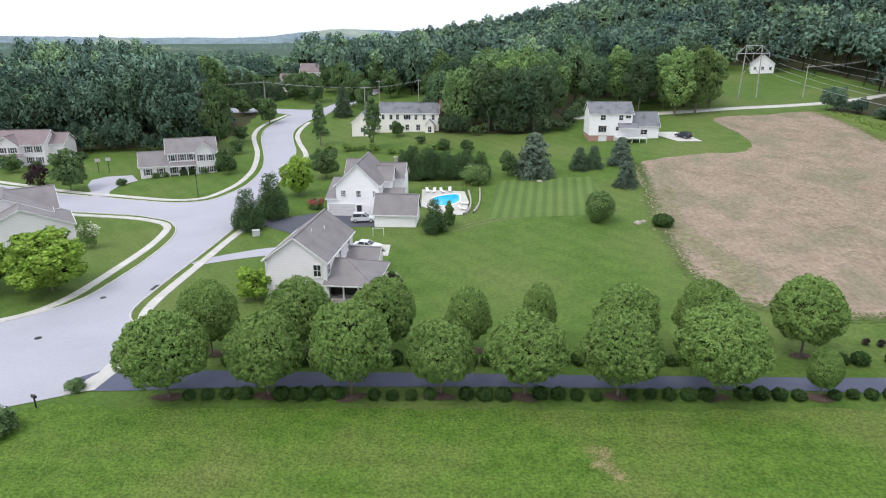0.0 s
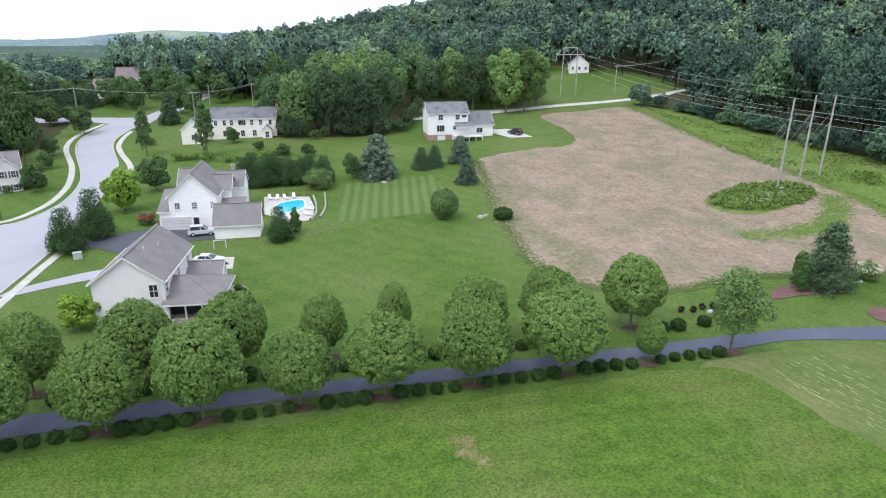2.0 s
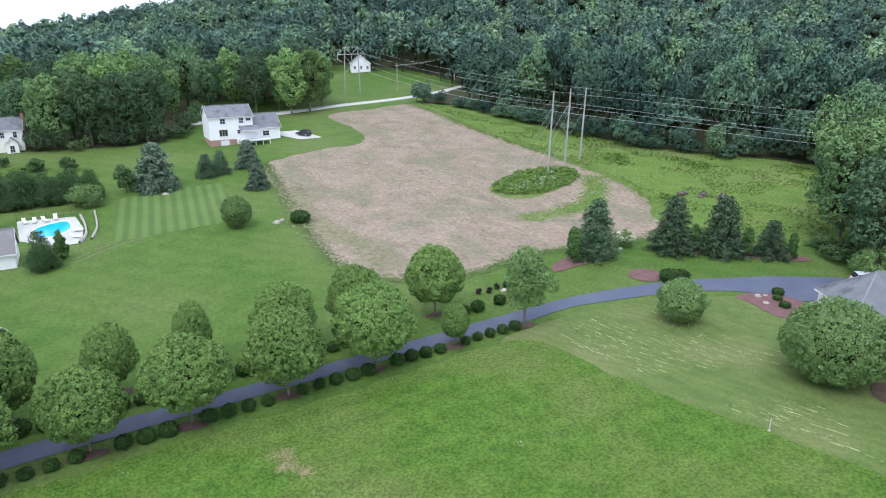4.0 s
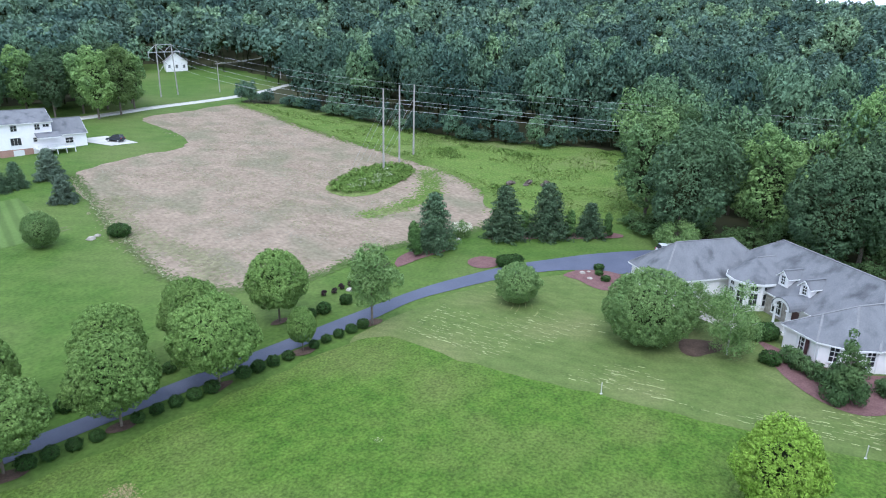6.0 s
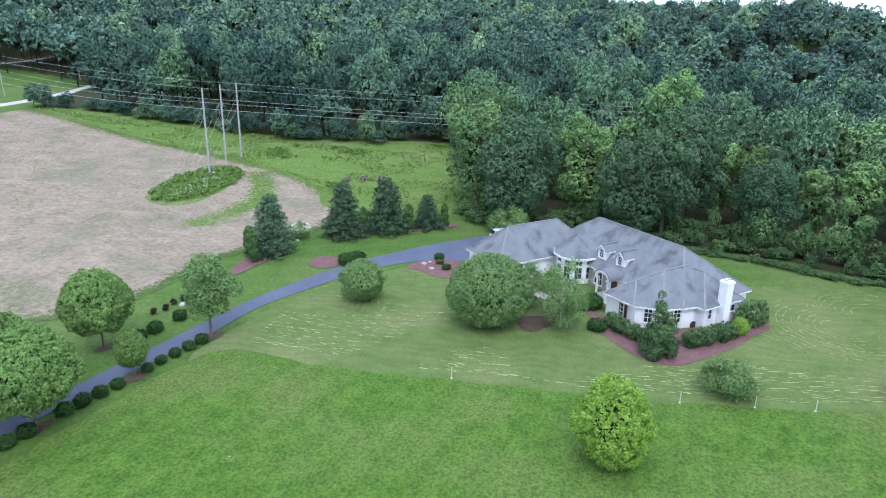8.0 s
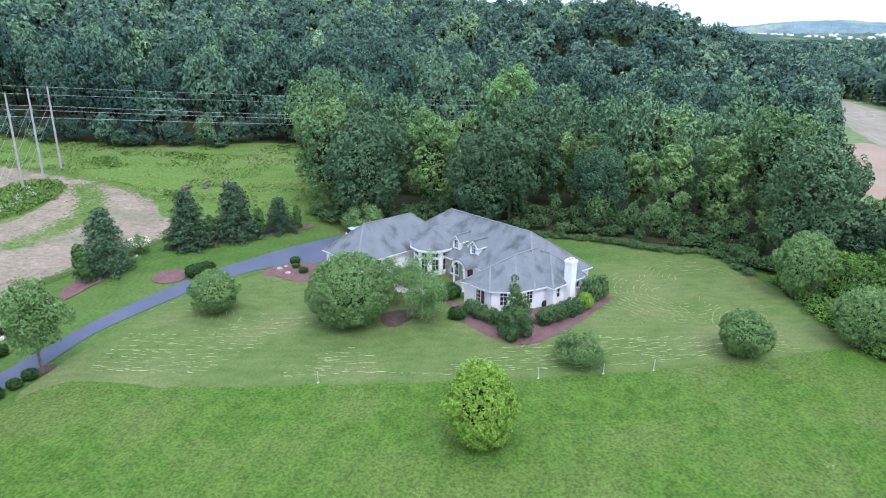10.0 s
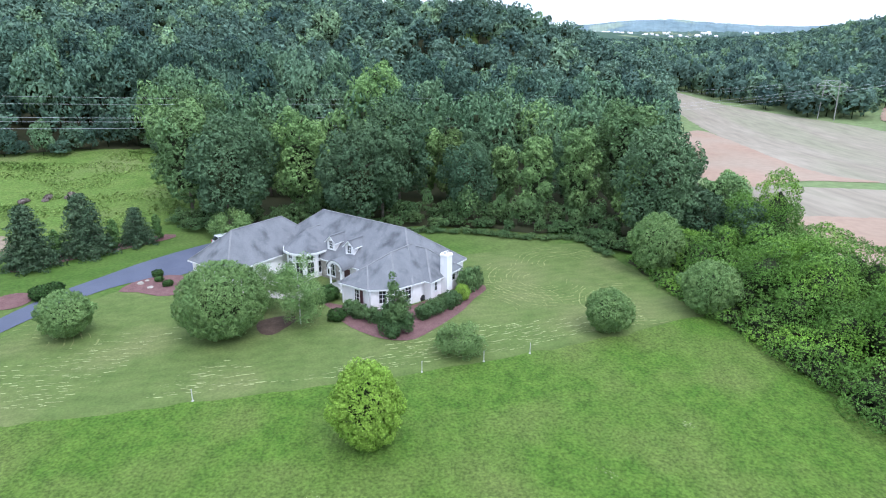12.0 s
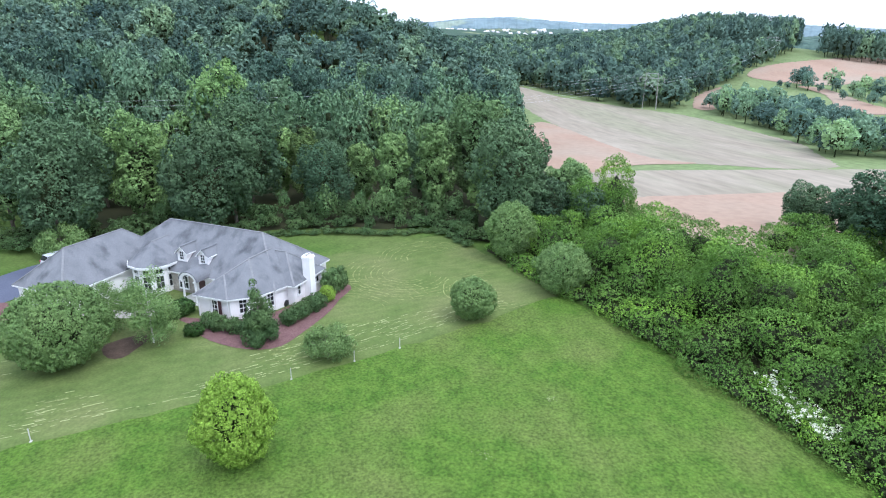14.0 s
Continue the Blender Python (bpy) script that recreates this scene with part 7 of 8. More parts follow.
flakes("stubble_straw", [(x, y, 1) for x, y in spots if noise.noise((x * 0.1, y * 0.06, 9.0)) > 0.0], 0.9, 2200, 0.22, M["pale_field"], "pale straw on the stubble", 34, 0.075)
# tall weeds and meadow tufts
rng = np.random.default_rng(14)


def tufts(name, spots, count, size, height, material, label, seed):
    r = np.random.default_rng(seed)
    c = np.array([(x, y, zat(x, y) + height * r.uniform(0.1, 0.9)) for x, y in spots])
    v, f, n = leaves(r, c, np.full(len(c), height * 0.9), count, size, 0.6, 0.5, 0.8)
    n = n * 0.3 + (0, 0, 1)
    n = n / np.linalg.norm(n, axis=1)[:, None]
    v = turned_out(v, n[::3])
    return tagged(raw(name, v, f, [material], normals=n), label, "weeds", "", "stuff")


tufts("tall_weeds", scatter(rng, in_island, 75, 103, 90, 109, 1.1), 14000, 0.34, 0.95, M["leaf_weed"], "tall green weeds round the power poles", 21)
petals("weed_blossom", [(x, y, 1.3) for x, y in ((80, 96), (82, 95), (84, 97), (87, 96), (89, 98), (91, 97), (85, 94.5), (93, 100))], 0.9, 1, 260, 0.17, M["blossom"], "white flower heads among the weeds", 7)


def in_meadow(x, y):
    left = np.interp(y, (52, 68, 78, 92, 120, 165, 190), (99, 93, 101, 106, 108, 112, 115))
    right = np.interp(y, (52, 75, 95, 115, 150, 190), (140, 150, 139, 129, 123, 117))
    return left < x < right


weedy = [(x, y) for x, y in scatter(rng, in_meadow, 92, 155, 50, 192, 0.9) if noise.noise((x * 0.16, y * 0.1, 5.0)) > -0.02]
tufts("meadow_weeds", weedy, 24000, 0.3, 0.36, M["leaf_meadow"], "rough clumps of weeds and tall grass in the meadow", 22)
tufts("meadow_brambles", [(x, y) for x, y in weedy if noise.noise((x * 0.09, y * 0.07, 11.0)) > 0.3], 4200, 0.34, 0.6, M["leaf_weed"], "bright bramble patches in the meadow", 27)
tufts("brush_pile", [(107 + 0.8 * i, 77 - 0.9 * i + (i % 3)) for i in range(9)], 4200, 0.24, 0.7, M["deadwood"], "grey heap of cut brush in the meadow", 23)
edge_line = smooth_line([(35.2, 80), (35.4, 90), (37.5, 104), (39, 114), (41.5, 128), (44, 141)], 0.6)
tufts("edge_weeds", [(x + rng.uniform(-0.6, 0.6), y) for x, y in edge_line], 1500, 0.16, 0.22, M["straw"], "pale dry weeds along the field edge", 24)


# ---- dry grass left by the mower ----
def clippings():
    r = np.random.default_rng(15)
    v = []
    lift = 0.05
    bound = np.array([(45.5, 47), (47.5, 36), (50, 24), (53.5, 11), (56.2, 2.5), (60.5, -9), (67, -23)])
    for k in range(36):
        off = 0.6 + k * 0.6
        for a, b in zip(bound[:-1], bound[1:]):
            d = b - a
            ln = np.linalg.norm(d)
            d = d / ln
            nrm = np.array([-d[1], d[0]]) if d[1] < 0 else np.array([d[1], -d[0]])
            nrm = nrm if nrm[0] > 0 else -nrm
            s = 0.0
            while s < ln:
                piece = r.uniform(0.2, 1.1)
                p = a + d * s + nrm * (off + 0.25 * math.sin(s * 0.4 + k * 2) + r.normal() * 0.16)
                s += piece + r.exponential(0.35 + 0.06 * k)
                if noise.noise((p[0] * 0.09, p[1] * 0.09, 2.0)) < -0.12 + 0.02 * k - 0.1 or (p[0] > 66 and p[1] > -4):
                    continue
                w = r.uniform(0.012, 0.042)
                q = p + d * piece
                for c in (p - nrm * w, q - nrm * w, q + nrm * w, p + nrm * w):
                    v.append((*c, zat(*c) + lift))
    arcs = []
    for cx, cy, r0, r1, a0, a1 in ((72.5, -22, 1.5, 6.5, -20, 200), (68, -2, 6, 13.5, -75, 30), (80, -12, 2.5, 9, 30, 250), (86, -16, 3, 8, -70, 110), (58, 46, 3, 8, -80, 30), (66, 4, 5, 9, 150, 235)):
        for rad in np.arange(r0, r1, 0.8):
            a = a0 + r.uniform(0, 20)
            while a < a1 - r.uniform(0, 25):
                da = r.uniform(4, 16) * 6 / rad
                if r.random() < 0.75:
                    w = r.uniform(0.03, 0.08)
                    steps = max(2, int(da / 6))
                    for k in range(steps):
                        b0, b1 = a + da * k / steps, a + da * (k + 1) / steps
                        for aa, rr in ((b0, rad - w), (b1, rad - w), (b1, rad + w), (b0, rad + w)):
                            rr += 0.25 * noise.noise((aa * 0.05, rad, cx))
                            x, y = cx + rr * math.cos(radians(aa)), cy + rr * math.sin(radians(aa))
                            arcs.append((x, y, zat(x, y) + lift))
                a += da + r.uniform(0.5, 5)
    tagged(raw("grass_swaths", arcs, np.arange(len(arcs)).reshape(-1, 4), [M["swath"]]), "faint pale mowing arcs on the back lawn", "clippings", "", "stuff")
    ob = raw("grass_clippings", v, np.arange(len(v)).reshape(-1, 4), [M["clip"]])
    return tagged(ob, "pale dry clippings in mowing lines", "clippings", "", "stuff")


clippings()


# ---- power lines ----
def sag_wire(name, a, b, sag, radius, label, n=24):
    """A hanging wire from a to b as a thin tube."""
    a, b = np.array(a, float), np.array(b, float)
    bm = bmesh.new()
    pts = [a + (b - a) * t - np.array((0, 0, 4 * sag * t * (1 - t))) for t in np.linspace(0, 1, n)]
    prev = None
    side = np.cross(b - a, (0, 0, 1.0))
    side /= np.linalg.norm(side)
    for p in pts:
        ring = [bm.verts.new(tuple(p + radius * (side * math.cos(k) + np.array((0, 0, 1)) * math.sin(k)))) for k in (0, 2.094, 4.189)]
        if prev:
            for k in range(3):
                bm.faces.new((prev[k], prev[(k + 1) % 3], ring[(k + 1) % 3], ring[k]))
        prev = ring
    return tagged(part(name, bm, M["wire"]), label, "wire")


def line_pole(x, y, height, lean, label):
    h = thing("power_pole", x, y, None, 0, label, "pole", "power poles")
    bm = bmesh.new()
    tube(bm, (0, 0, -1), (lean, 0, height), 0.24, 0.15, 10)
    part("shaft", bm, M["pole"], h)
    zi = height * 0.77
    bm = bmesh.new()
    for k in range(6):
        tube(bm, (lean * 0.77 + 0.15, 0, zi + 0.14 * k - 0.4), (lean * 0.77 + 0.15, 0, zi + 0.14 * k - 0.33), 0.13, 0.13, 8)
    part("insulator", bm, M["steel"], h)
    bm = bmesh.new()
    tube(bm, (lean * 0.9, 0, height * 0.82), (-5.5, 5.0, 0.2), 0.02, 0.02, 4)
    tube(bm, (lean * 0.9, 0, height * 0.7), (-4.5, 4.2, 0.2), 0.02, 0.02, 4)
    part("guy_wire", bm, M["wire"], h)
    return h


POLES = ((94.4, 102.3, 18.0), (102.7, 105.8, 17.4), (109.3, 107.6, 16.8))
for x, y, hgt in POLES:
    line_pole(x, y, hgt, 0.5, "tall weathered wooden power pole in the weeds")


def lattice_frame(x, y, turn, height, label):
    """Two-legged frame with crossarm, braces and hanging insulators."""
    h = thing("pylon", x, y, None, turn, label, "pylon")
    half = 3.7
    for s in (-1, 1):
        bm = bmesh.new()
        tube(bm, (s * half * 1.05, 0, -1), (s * half * 0.9, 0, height), 0.22, 0.16, 8)
        part("leg", bm, M["pole"], h)
    bm = bmesh.new()
    tube(bm, (-half * 1.9, 0, height - 2.6), (half * 1.9, 0, height - 2.6), 0.12, 0.12, 6)
    tube(bm, (-half * 0.9, 0, height - 0.1), (half * 0.9, 0, height - 0.1), 0.1, 0.1, 6)
    part("crossarm", bm, M["steel"], h)
    bm = bmesh.new()
    for a, b in (((-half * 1.9, height - 2.6), (-half * 0.9, height - 0.1)), ((half * 1.9, height - 2.6), (half * 0.9, height - 0.1)), ((-half * 0.9, height - 0.1), (0, height - 2.6)), ((half * 0.9, height - 0.1), (0, height - 2.6)),
                 ((-half * 0.95, height - 3.0), (half * 1.0, height - 9.5)), ((half * 0.95, height - 3.0), (-half * 1.0, height - 9.5))):
        tube(bm, (a[0], 0, a[1]), (b[0], 0, b[1]), 0.07, 0.07, 5)
    part("brace", bm, M["steel"], h)
    for px in (-half * 1.85, 0, half * 1.85):
        bm = bmesh.new()
        for k in range(7):
            tube(bm, (px, 0, height - 2.8 - 0.22 * k), (px, 0, height - 2.9 - 0.22 * k), 0.14, 0.14, 8)
        tube(bm, (px, 0, height - 2.6), (px, 0, height - 4.5), 0.03, 0.03, 5)
        part("insulator", bm, M["steel"], h)
    return h


lattice_frame(105.2, 223.6, 18, 17.4, "wooden H-frame power pylon above the lane")
lattice_frame(311.5, -178.5, 35, 18.5, "steel H-frame power pylon in the pale field")
lattice_frame(470, -372, 35, 18, "far H-frame power pylon on the green corridor")
T1, T2, T3 = (105.2, 223.6), (311.5, -178.5), (470, -372)
for k, (px, py, ph) in enumerate(POLES):
    zp = zat(px, py) + ph * 0.77
    off = (-6.8, 0.0, 6.8)[k]
    a = (T1[0] + off * 0.95, T1[1] + off * 0.31, zat(*T1) + 12.9)
    b = (T2[0] + off * 0.82, T2[1] + off * 0.57, zat(*T2) + 14.0)
    c = (T3[0] + off * 0.82, T3[1] + off * 0.57, zat(*T3) + 13.5)
    sag_wire("power_line", a, (px + 0.4, py, zp), 2.2, 0.028, "sagging power conductor above the field")
    sag_wire("power_line", (px + 0.4, py, zp), b, 5.0, 0.03, "sagging power conductor over the woods", 40)
    sag_wire("power_line", b, c, 4.0, 0.06, "sagging power conductor across the valley")
    if k != 1:
        top = (px + 0.5, py, zat(px, py) + ph - 0.1)
        sag_wire("shield_wire", (T1[0] + off * 0.45, T1[1] + off * 0.15, zat(*T1) + 17.3), top, 1.6, 0.022, "thin shield wire above the field")
        sag_wire("shield_wire", top, (T2[0] + off * 0.4, T2[1] + off * 0.28, zat(*T2) + 18.4), 4.0, 0.022, "thin shield wire over the woods", 40)


def street_pole(x, y, height, label="wooden utility pole with crossarm"):
    h = thing("utility_pole", x, y, None, 15, label, "pole", "utility poles")
    part("shaft", tube(bmesh.new(), (0, 0, -0.5), (0, 0, height), 0.17, 0.12, 8), M["pole"], h)
    boxed("crossarm", (-1.1, 1.1, -0.06, 0.06, height - 0.7, height - 0.55), M["pole"], h)
    return h


LANE = [(123.4, 221.7, 10.8), (160, 236, 10.8)]
VILLAGE = [(-110, 226, 9.5), (-62.9, 227.9, 10.0), (-26.6, 218.6, 8.6), (-8.9, 233, 8.4), (20, 246, 8)]
for p in LANE + VILLAGE + [(-23.1, 233.8, 8.4)]:
    street_pole(*p)
for line in (LANE, VILLAGE):
    for (xa, ya, ha), (xb, yb, hb) in zip(line[:-1], line[1:]):
        for dx in (-0.9, 0.9):
            sag_wire("street_wire", (xa + dx, ya, zat(xa, ya) + ha - 0.5), (xb + dx, yb, zat(xb, yb) + hb - 0.5), 0.6, 0.025, "utility wire between street poles", 14)

# ---- worn wheel tracks across the lawn ----
for line in ([(1.7, 102.2), (9.7, 107.6), (16.7, 109.6), (24, 110.4), (33, 111.2)], [(2.2, 104.2), (9.9, 109.4), (17, 111.2), (24.3, 112.0), (33, 112.6)]):
    strip("lawn_track", line, 0.55, M["track"], 0.035, 0.0, "faint worn wheel track across the lawn", "track", 1.0)

# ---- pool and terrace ----
drape("pool_deck", [(-4.2, 117.2), (-4.4, 128.6), (4.4, 126.2), (5.0, 119), (4.2, 111.4), (0.8, 111.2), (-1.6, 114)], M["concrete"], 0.07, 2.0, label="pale concrete pool terrace", category="terrace", closed=False)
POOL = [(-2.0, 118.4), (-1.9, 122.6), (0.5, 124.2), (3.0, 124.3), (3.4, 120.8), (2.6, 118.4), (0.2, 116.8)]
drape("pool_water", POOL, M["water"], 0.10, 2.0, label="bright blue swimming pool water", category="pool")
strip("pool_coping", POOL, 0.35, M["trim"], 0.07, 0.08, "white coping round the pool", "pool", 0.8, closed=True)
strip("retaining_wall", [(3.8, 111.2), (5.0, 114.5), (5.4, 120), (5.2, 126)], 0.3, M["stone"], 0.05, 0.4, "low pale stone wall beside the pool", "wall", 1.0)
strip("retaining_wall", [(5.6, 112.2), (7.0, 118), (7.6, 127.5)], 0.28, M["stone"], 0.05, 0.35, "low stone wall on the lawn", "wall", 1.0)


def lounger(x, y, turn):
    h = thing("lounge_chair", x, y, zat(x, y) + 0.1, turn, "pale lounge chair on the pool terrace", "chair", "pool chairs")
    boxed("seat", (-0.3, 0.3, -0.9, 0.4, 0.25, 0.32), M["trim"], h)
    bm = bmesh.new()
    slab(bm, [(-0.3, 0.4, 0.32), (0.3, 0.4, 0.32), (0.3, 0.9, 0.8), (-0.3, 0.9, 0.8)], 0.06)
    part("backrest", bm, M["trim"], h)
    for px in (-0.25, 0.25):
        for py in (-0.8, 0.3):
            boxed("leg", (px - 0.03, px + 0.03, py - 0.03, py + 0.03, 0, 0.26), M["steel"], h)


for x, y, a in ((-3.2, 126.5, 10), (-1.8, 126.2, -5), (-0.2, 126.0, 20), (1.4, 126.4, 0), (4.0, 117.5, 80), (3.6, 114.2, 60)):
    lounger(x, y, a)
def pool_fence(line):
    """Thin posts and two rails behind the terrace."""
    h = thing("pool_fence", *line[0], 0.0, 0, "thin dark metal fence behind the pool", "fence")
    c = smooth_line(line, 1.2)
    top = [(x - line[0][0], y - line[0][1], zat(x, y) + 0.05) for x, y in c]
    for x, y, z in top:
        part("post", tube(bmesh.new(), (x, y, z - 0.1), (x, y, z + 1.1), 0.025, 0.025, 6), M["dark"], h)
    for up in (0.2, 1.05):
        for a, b in zip(top[:-1], top[1:]):
            part("rail", tube(bmesh.new(), (a[0], a[1], a[2] + up), (b[0], b[1], b[2] + up), 0.02, 0.02, 5), M["dark"], h)


pool_fence([(-4.4, 128.8), (0, 128.2), (4.8, 127)])

# patio bed behind the near house
drape("patio", [(-8.6, 77), (-6.4, 78), (-5.6, 81), (-6.6, 84), (-9, 84)], M["stone"], 0.08, 1.5, label="stone patio with planting beside the porch", category="patio")
for x, y, s in ((-6.8, 79, 0.4), (-6.4, 81, 0.5), (-7.2, 82.6, 0.45)):
    plant(foundation, x, y, s, label="small garden shrub on the patio")
plant(purple, -6.9, 80.2, 0.25, label="small red-leaved shrub on the patio")


# ---- vehicles ----
def car(x, y, turn, paint, label, length=4.6, tall=1.65, suv=True):
    """A car with body, cabin, glass, wheels and lights."""
    h = thing("car", x, y, zat(x, y) + 0.07, turn, label, "car")
    w, l2 = 0.9, length / 2
    bm = bmesh.new()
    prof = [(-l2, 0.45), (-l2 + 0.05, 0.95), (-l2 + 0.9, 1.02), (l2 - 1.2, 1.0), (l2 - 0.25, 0.85), (l2, 0.6), (l2 - 0.05, 0.35), (-l2 + 0.05, 0.32)]
    va, vb = [bm.verts.new((a, -w, z)) for a, z in prof], [bm.verts.new((a, w, z)) for a, z in prof]
    bm.faces.new(va), bm.faces.new(vb[::-1])
    for i in range(8):
        bm.faces.new((va[i], vb[i], vb[(i + 1) % 8], va[(i + 1) % 8]))
    bmesh.ops.recalc_face_normals(bm, faces=bm.faces[:])
    bmesh.ops.bevel(bm, geom=bm.edges[:], offset=0.06, segments=2, affect="EDGES")
    part("body", bm, paint, h)
    back = -l2 + (0.15 if suv else 0.75)
    bm = bmesh.new()
    low = [(back, -0.84), (l2 - 1.25, -0.84), (l2 - 1.25, 0.84), (back, 0.84)]
    high = [(back + 0.35, -0.66), (l2 - 2.1, -0.66), (l2 - 2.1, 0.66), (back + 0.35, 0.66)]
    a, b = [bm.verts.new((*p, 0.98)) for p in low], [bm.verts.new((*p, tall - 0.06)) for p in high]
    for i in range(4):
        bm.faces.new((a[i], a[(i + 1) % 4], b[(i + 1) % 4], b[i]))
    bm.faces.new(b)
    part("glass", bm, M["glass"], h)
    bm = bmesh.new()
    box(bm, back + 0.3, l2 - 2.05, -0.68, 0.68, tall - 0.08, tall, bevel=0.03)
    for px, q in ((back + 0.2, back + 0.35), (l2 - 1.3, l2 - 2.1), (-0.2, -0.2)):
        for s in (-1, 1):
            tube(bm, (px, s * 0.83, 0.98), (q, s * 0.67, tall - 0.05), 0.045, 0.045, 5)
    part("cabin_roof", bm, paint, h)
    for px in (-l2 + 0.85, l2 - 0.9):
        for s in (-1, 1):
            wh = part("wheel", tube(bmesh.new(), (px, s * 0.72, 0.33), (px, s * 0.93, 0.33), 0.33, 0.33, 16), M["tyre"], h)
            part("rim", tube(bmesh.new(), (px, s * 0.90, 0.33), (px, s * 0.945, 0.33), 0.2, 0.2, 12), M["steel"], wh)
    for s in (-1, 1):
        boxed("headlight", (l2 - 0.12, l2 + 0.01, s * 0.65 - 0.17, s * 0.65 + 0.17, 0.62, 0.76), M["trim"], h)
        boxed("tail_light", (-l2 - 0.01, -l2 + 0.1, s * 0.7 - 0.12, s * 0.7 + 0.12, 0.7, 0.95), M["red_bloom"], h)
    return h


car(-14.2, 108.5, 2, M["car_silver"], "silver hatchback parked on the black driveway", 4.5)
car(-11.9, 94.0, -12, M["car_silver"], "silver sedan parked behind the beige house", 4.5, 1.45, False)
car(62.6, 165.2, 120, M["car_dark"], "dark car parked on a concrete pad", 4.4)
car(92.8, 35.4, -45, M["car_silver"], "silver car parked behind the garage wing", 4.6)
drape("parking_pad", [(57, 169), (60, 161.5), (66, 160.5), (65, 166), (63, 172), (58, 173)], M["concrete"], 0.09, 3.0, label="concrete parking pad beside the hill house", category="driveway", closed=False)
drape("parking_pad", [(-13.5, 92), (-8.4, 91), (-8.4, 96), (-13.5, 97)], M["concrete"], 0.08, 3.0, label="concrete parking pad behind the beige house", category="driveway", closed=False)


# ---- small things ----
def mailbox(x, y, turn):
    h = thing("mailbox", x, y, zat(x, y) + 0.05, turn, "dark mailbox on a wooden post", "mailbox", "mailboxes")
    boxed("post", (-0.06, 0.06, -0.06, 0.06, -0.2, 1.05), M["dark"], h)
    bm = bmesh.new()
    box(bm, -0.12, 0.12, -0.3, 0.3, 1.05, 1.22)
    tube(bm, (0, -0.3, 1.2), (0, 0.3, 1.2), 0.12, 0.12, 10)
    part("box", bm, M["dark"], h)
    boxed("flag", (0.12, 0.14, -0.05, 0.05, 1.1, 1.35), M["red_bloom"], h)


mailbox(-33.6, 60.6, 80)
mailbox(-36.9, 49.6, 60)


def stake(x, y, hgt=1.25):
    h = thing("marker_stake", x, y, None, 0, "pale wooden marker stake in the grass", "stake", "marker stakes")
    boxed("post", (-0.035, 0.035, -0.035, 0.035, -0.2, hgt), M["concrete"], h, bevel=0.01)
    boxed("foot_block", (-0.14, 0.14, -0.1, 0.1, -0.05, 0.08), M["concrete"], h, bevel=0.03)


for p in ((49.2, 23.7), (54.8, 3.1), (57.1, -3.1), (58.9, -8.0)):
    stake(*p)


def manhole(x, y, r=0.38, label="dark round manhole cover in the road"):
    bm = bmesh.new()
    tube(bm, (0, 0, -0.02), (0, 0, 0.03), r, r, 16)
    ob = part("manhole_cover", bm, M["dark"])
    ob.matrix_world = pose(x, y, zat(x, y) + 0.055)
    tagged(ob, label, "manhole cover")


manhole(-45.2, 63.5)
manhole(-43.8, 75.0)
bm = bmesh.new()
box(bm, -0.9, 0.9, -0.35, 0.35, -0.05, 0.03)
drain = part("storm_drain", bm, M["dark"])
drain.matrix_world = pose(-38.6, 78.5, zat(-38.6, 78.5) + 0.06, 0, 0, 88)
tagged(drain, "dark storm drain grate at the kerb", "drain")


def street_lamp(x, y):
    h = thing("street_lamp", x, y, None, 0, "slim dark lamp post on the lawn", "street lamp")
    part("pole", tube(bmesh.new(), (0, 0, -0.3), (0, 0, 4.2), 0.08, 0.06, 8), M["dark"], h)
    bm = bmesh.new()
    tube(bm, (0, 0, 4.2), (0, 0, 4.65), 0.12, 0.2, 8)
    tube(bm, (0, 0, 4.65), (0, 0, 4.85), 0.24, 0.05, 8)
    part("lantern", bm, M["dark"], h)


street_lamp(-50.6, 126.9)


def hoop(x, y):
    h = thing("basketball_hoop", x, y, None, 40, "basketball hoop on a dark pole beside the drive", "basketball hoop", "basketball hoops")
    part("pole", tube(bmesh.new(), (0, 0, -0.3), (0, 0, 3.0), 0.07, 0.07, 8), M["dark"], h)
    boxed("backboard", (-0.6, 0.6, -0.35, -0.3, 2.8, 3.6), M["concrete"], h)
    bm = bmesh.new()
    for k in range(12):
        a, b = k * math.pi / 6, (k + 1) * math.pi / 6
        tube(bm, (0.23 * math.cos(a), -0.6 + 0.23 * math.sin(a), 3.05), (0.23 * math.cos(b), -0.6 + 0.23 * math.sin(b), 3.05), 0.015, 0.015, 4)
    part("rim", bm, M["brick"], h)


hoop(-82.2, 148.5)
hoop(-80.2, 149.5)


def goal(x, y, turn):
    h = thing("goal_frame", x, y, None, turn, "white tubular goal frame on the lawn", "goal")
    for px in (-0.9, 0.9):
        part("upright", tube(bmesh.new(), (px, 0, 0), (px, 0, 1.4), 0.05, 0.05, 8), M["trim"], h)
    part("bar", tube(bmesh.new(), (-0.9, 0, 1.4), (0.9, 0, 1.4), 0.05, 0.05, 8), M["trim"], h)


goal(-10.8, 100.6, 0)
boxes = thing("utility_box", -31.5, 101.5, None, 20, "grey-green utility cabinet beside the pavement", "utility box")
boxed("cabinet", (-0.6, 0.6, -0.4, 0.4, -0.1, 0.95), M["steel"], boxes, bevel=0.04)
boxed("lid", (-0.64, 0.64, -0.44, 0.44, 0.95, 1.02), M["steel"], boxes, bevel=0.02)


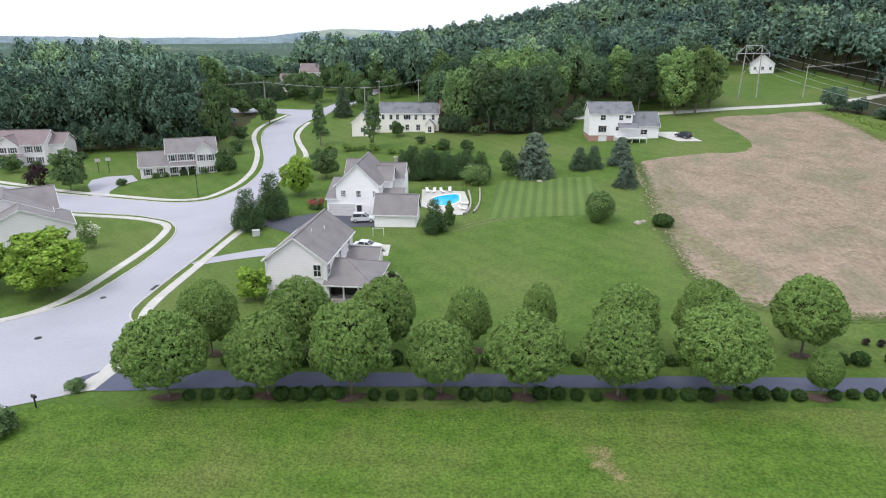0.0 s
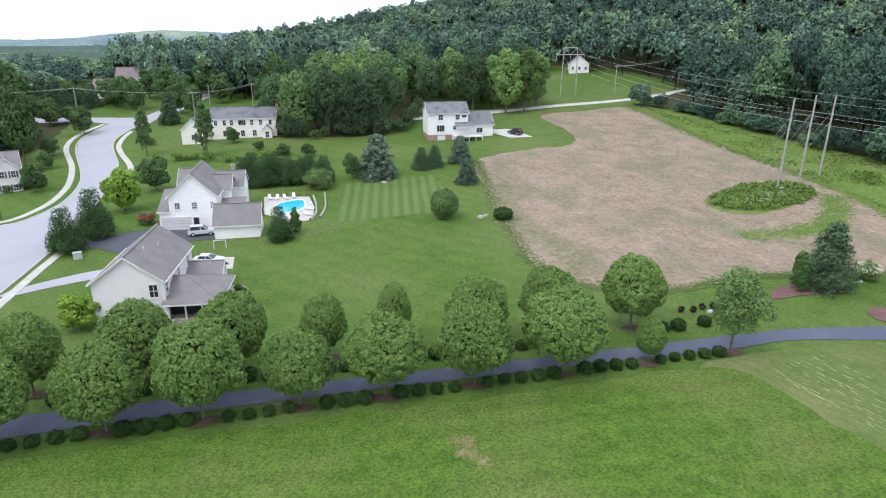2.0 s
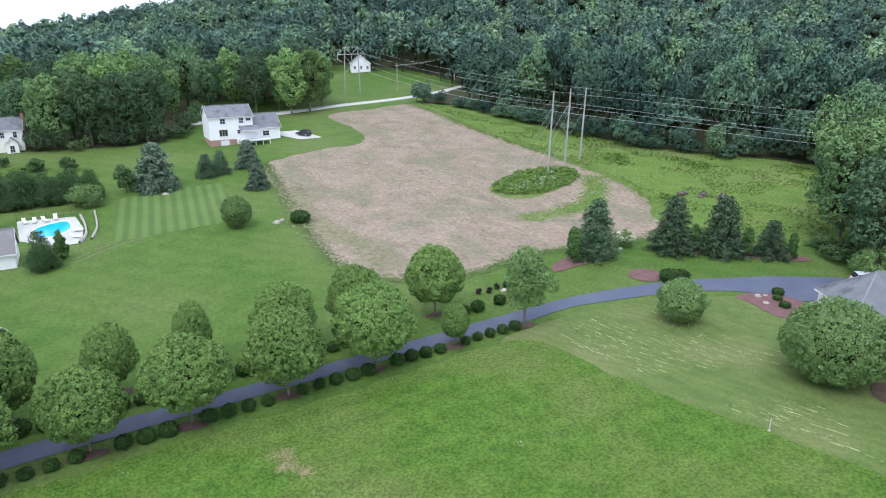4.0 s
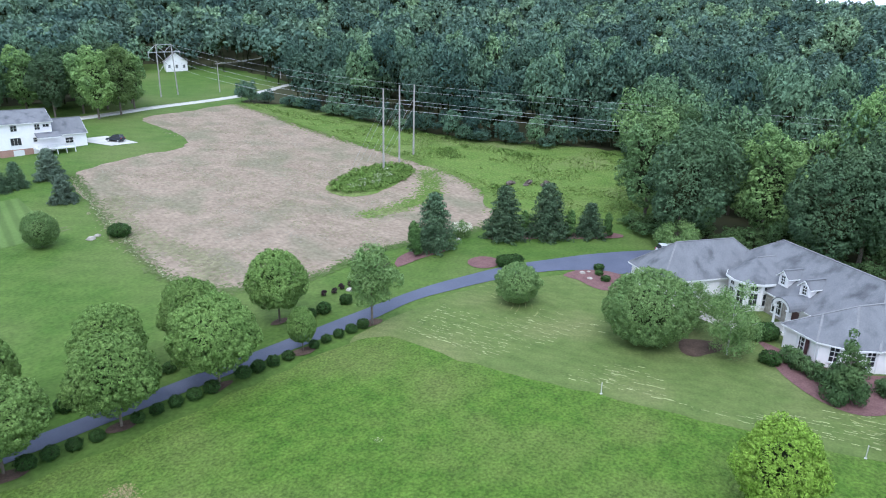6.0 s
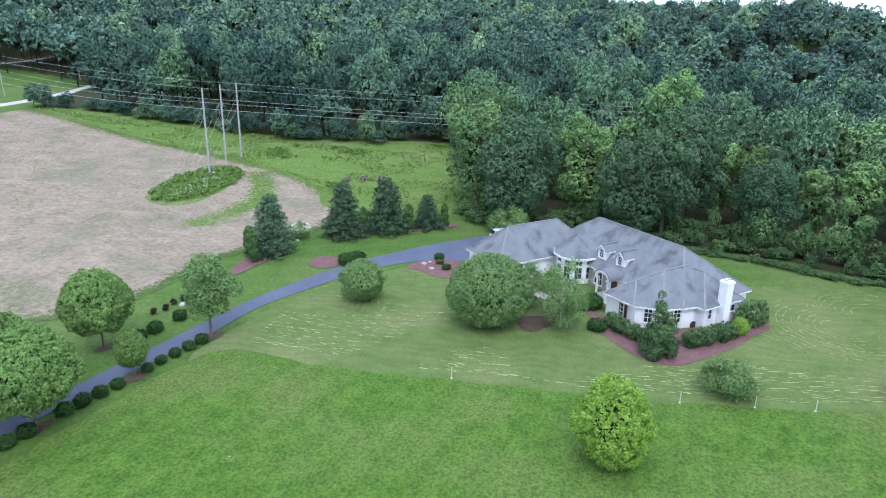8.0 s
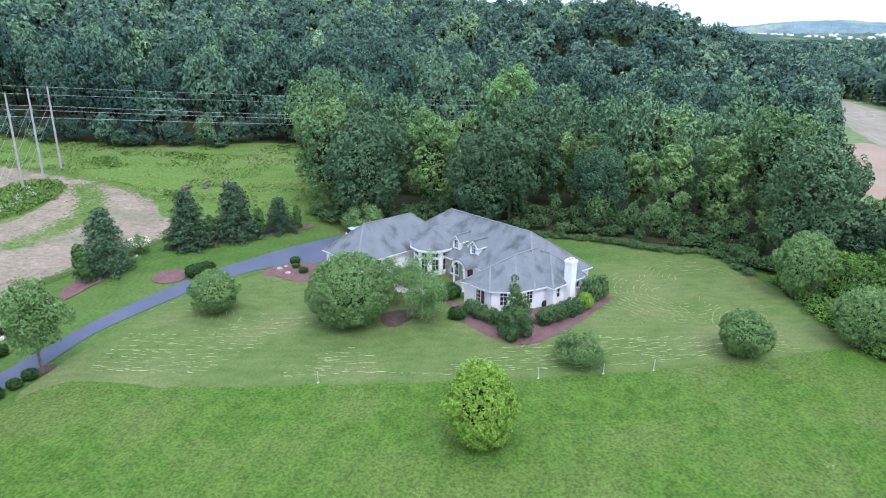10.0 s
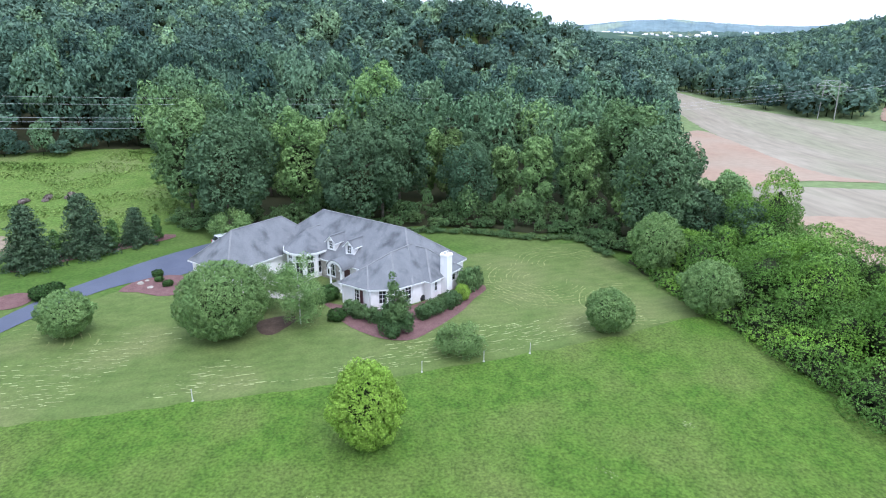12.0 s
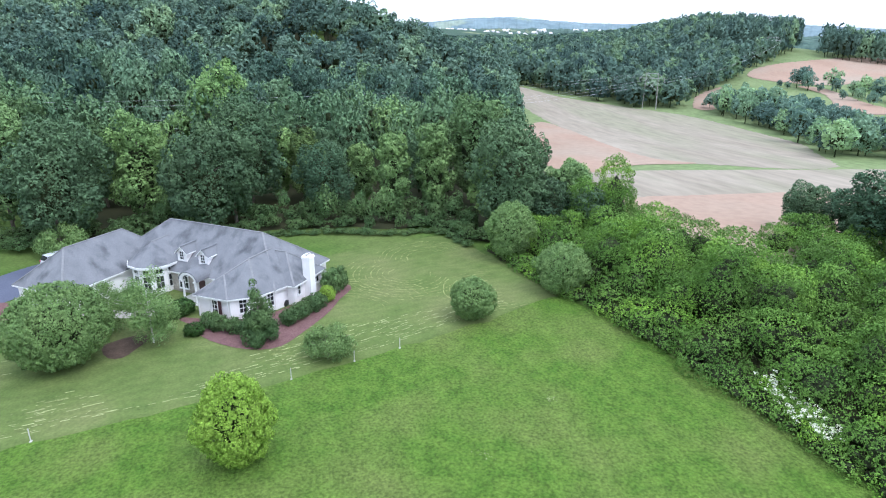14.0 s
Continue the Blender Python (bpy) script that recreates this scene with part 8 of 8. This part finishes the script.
def boulder(x, y, s, label="pale landscape boulder on the grass"):
    bm = bmesh.new()
    bmesh.ops.create_icosphere(bm, subdivisions=2, radius=1.0)
    for v in bm.verts:
        v.co *= s * (1 + 0.25 * noise.noise(v.co * 1.3 + Vector((x, y, 0))))
        v.co.z *= 0.6
    ob = part("boulder", bm, M["stone"])
    ob.matrix_world = pose(x, y, zat(x, y) + 0.1 * s)
    tagged(ob, label, "boulder", "boulders")


for x, y, s in ((76.4, 41.4, 0.45), (75.2, 39.6, 0.4), (77.4, 41.0, 0.3), (72.2, 51.9, 0.4), (49.5, 60.8, 0.5), (33.5, 104.2, 0.7), (34.8, 105.0, 0.5), (51.5, 60.9, 0.45), (20.5, 131.6, 0.6), (74.8, 63.6, 0.4)):
    boulder(x, y, s)
bin_ = thing("rubbish_bin", -12.4, 111.4, None, 0, "dark wheeled rubbish bin by the garage", "bin")
boxed("body", (-0.3, 0.3, -0.35, 0.35, 0.1, 1.0), M["dark"], bin_, bevel=0.04)
boxed("lid", (-0.33, 0.33, -0.38, 0.38, 1.0, 1.08), M["dark"], bin_, bevel=0.02)
for s in (-1, 1):
    part("wheel", tube(bmesh.new(), (s * 0.26, 0.33, 0.12), (s * 0.32, 0.33, 0.12), 0.12, 0.12, 10), M["tyre"], bin_)


# ---- a far town beyond the valley ----
def far_town():
    r = np.random.default_rng(30)
    bm = bmesh.new()
    for i in range(45):
        bearing, back = r.uniform(101, 117), r.uniform(0.25, 0.9)
        az, d = radians(bearing), 1500 + 200 * back
        x, y = d * math.sin(az), d * math.cos(az)
        top = 32 + d * math.tan(radians(float(np.interp(bearing, [p[0] for p in RISE], [p[1] for p in RISE]))))
        low = min(zat(x, y) - 12, top - 5)
        z = low + (top - low) * float(np.interp(back, (0, 0.35, 0.7, 1), (0, 0.55, 0.86, 1)))
        l, w = r.uniform(6, 11), r.uniform(6, 8)
        gable_walls(bm, x, x + l, y, y + w, z - 6, z + 2.4, z + 4.4, "x" if i % 2 else "y")
    ob = part("far_town", bm, M["cream"])
    tagged(ob, "pale houses of a distant town", "town", "", "stuff")


far_town()


# ---- concrete slabs of the pavements ----
def slabs(pave, line, width, size=1.5, gap=0.05):
    """Separate cast slabs with open joints along a pavement."""
    c = np.array(smooth_line(line, 0.25))
    run = np.concatenate([[0], np.cumsum(np.linalg.norm(np.diff(c, axis=0), axis=1))])
    at = lambda s: np.array([np.interp(s, run, c[:, 0]), np.interp(s, run, c[:, 1])])
    for k in range(int(run[-1] / size)):
        a, b = at(k * size + gap / 2), at((k + 1) * size - gap / 2)
        d = (b - a) / (np.linalg.norm(b - a) + 1e-9)
        n = np.array((-d[1], d[0])) * width / 2
        bm = bmesh.new()
        plan = [a - n, b - n, b + n, a + n]
        top = [bm.verts.new((p[0], p[1], zat(*p) + 0.11)) for p in plan]
        low = [bm.verts.new((v.co.x, v.co.y, v.co.z - 0.06)) for v in top]
        bm.faces.new(top)
        for i in range(4):
            bm.faces.new((top[i], low[i], low[(i + 1) % 4], top[(i + 1) % 4]))
        part("slab", bm, M["slab"], pave)


for pave, line in WALKS:
    slabs(pave, line, 1.24)
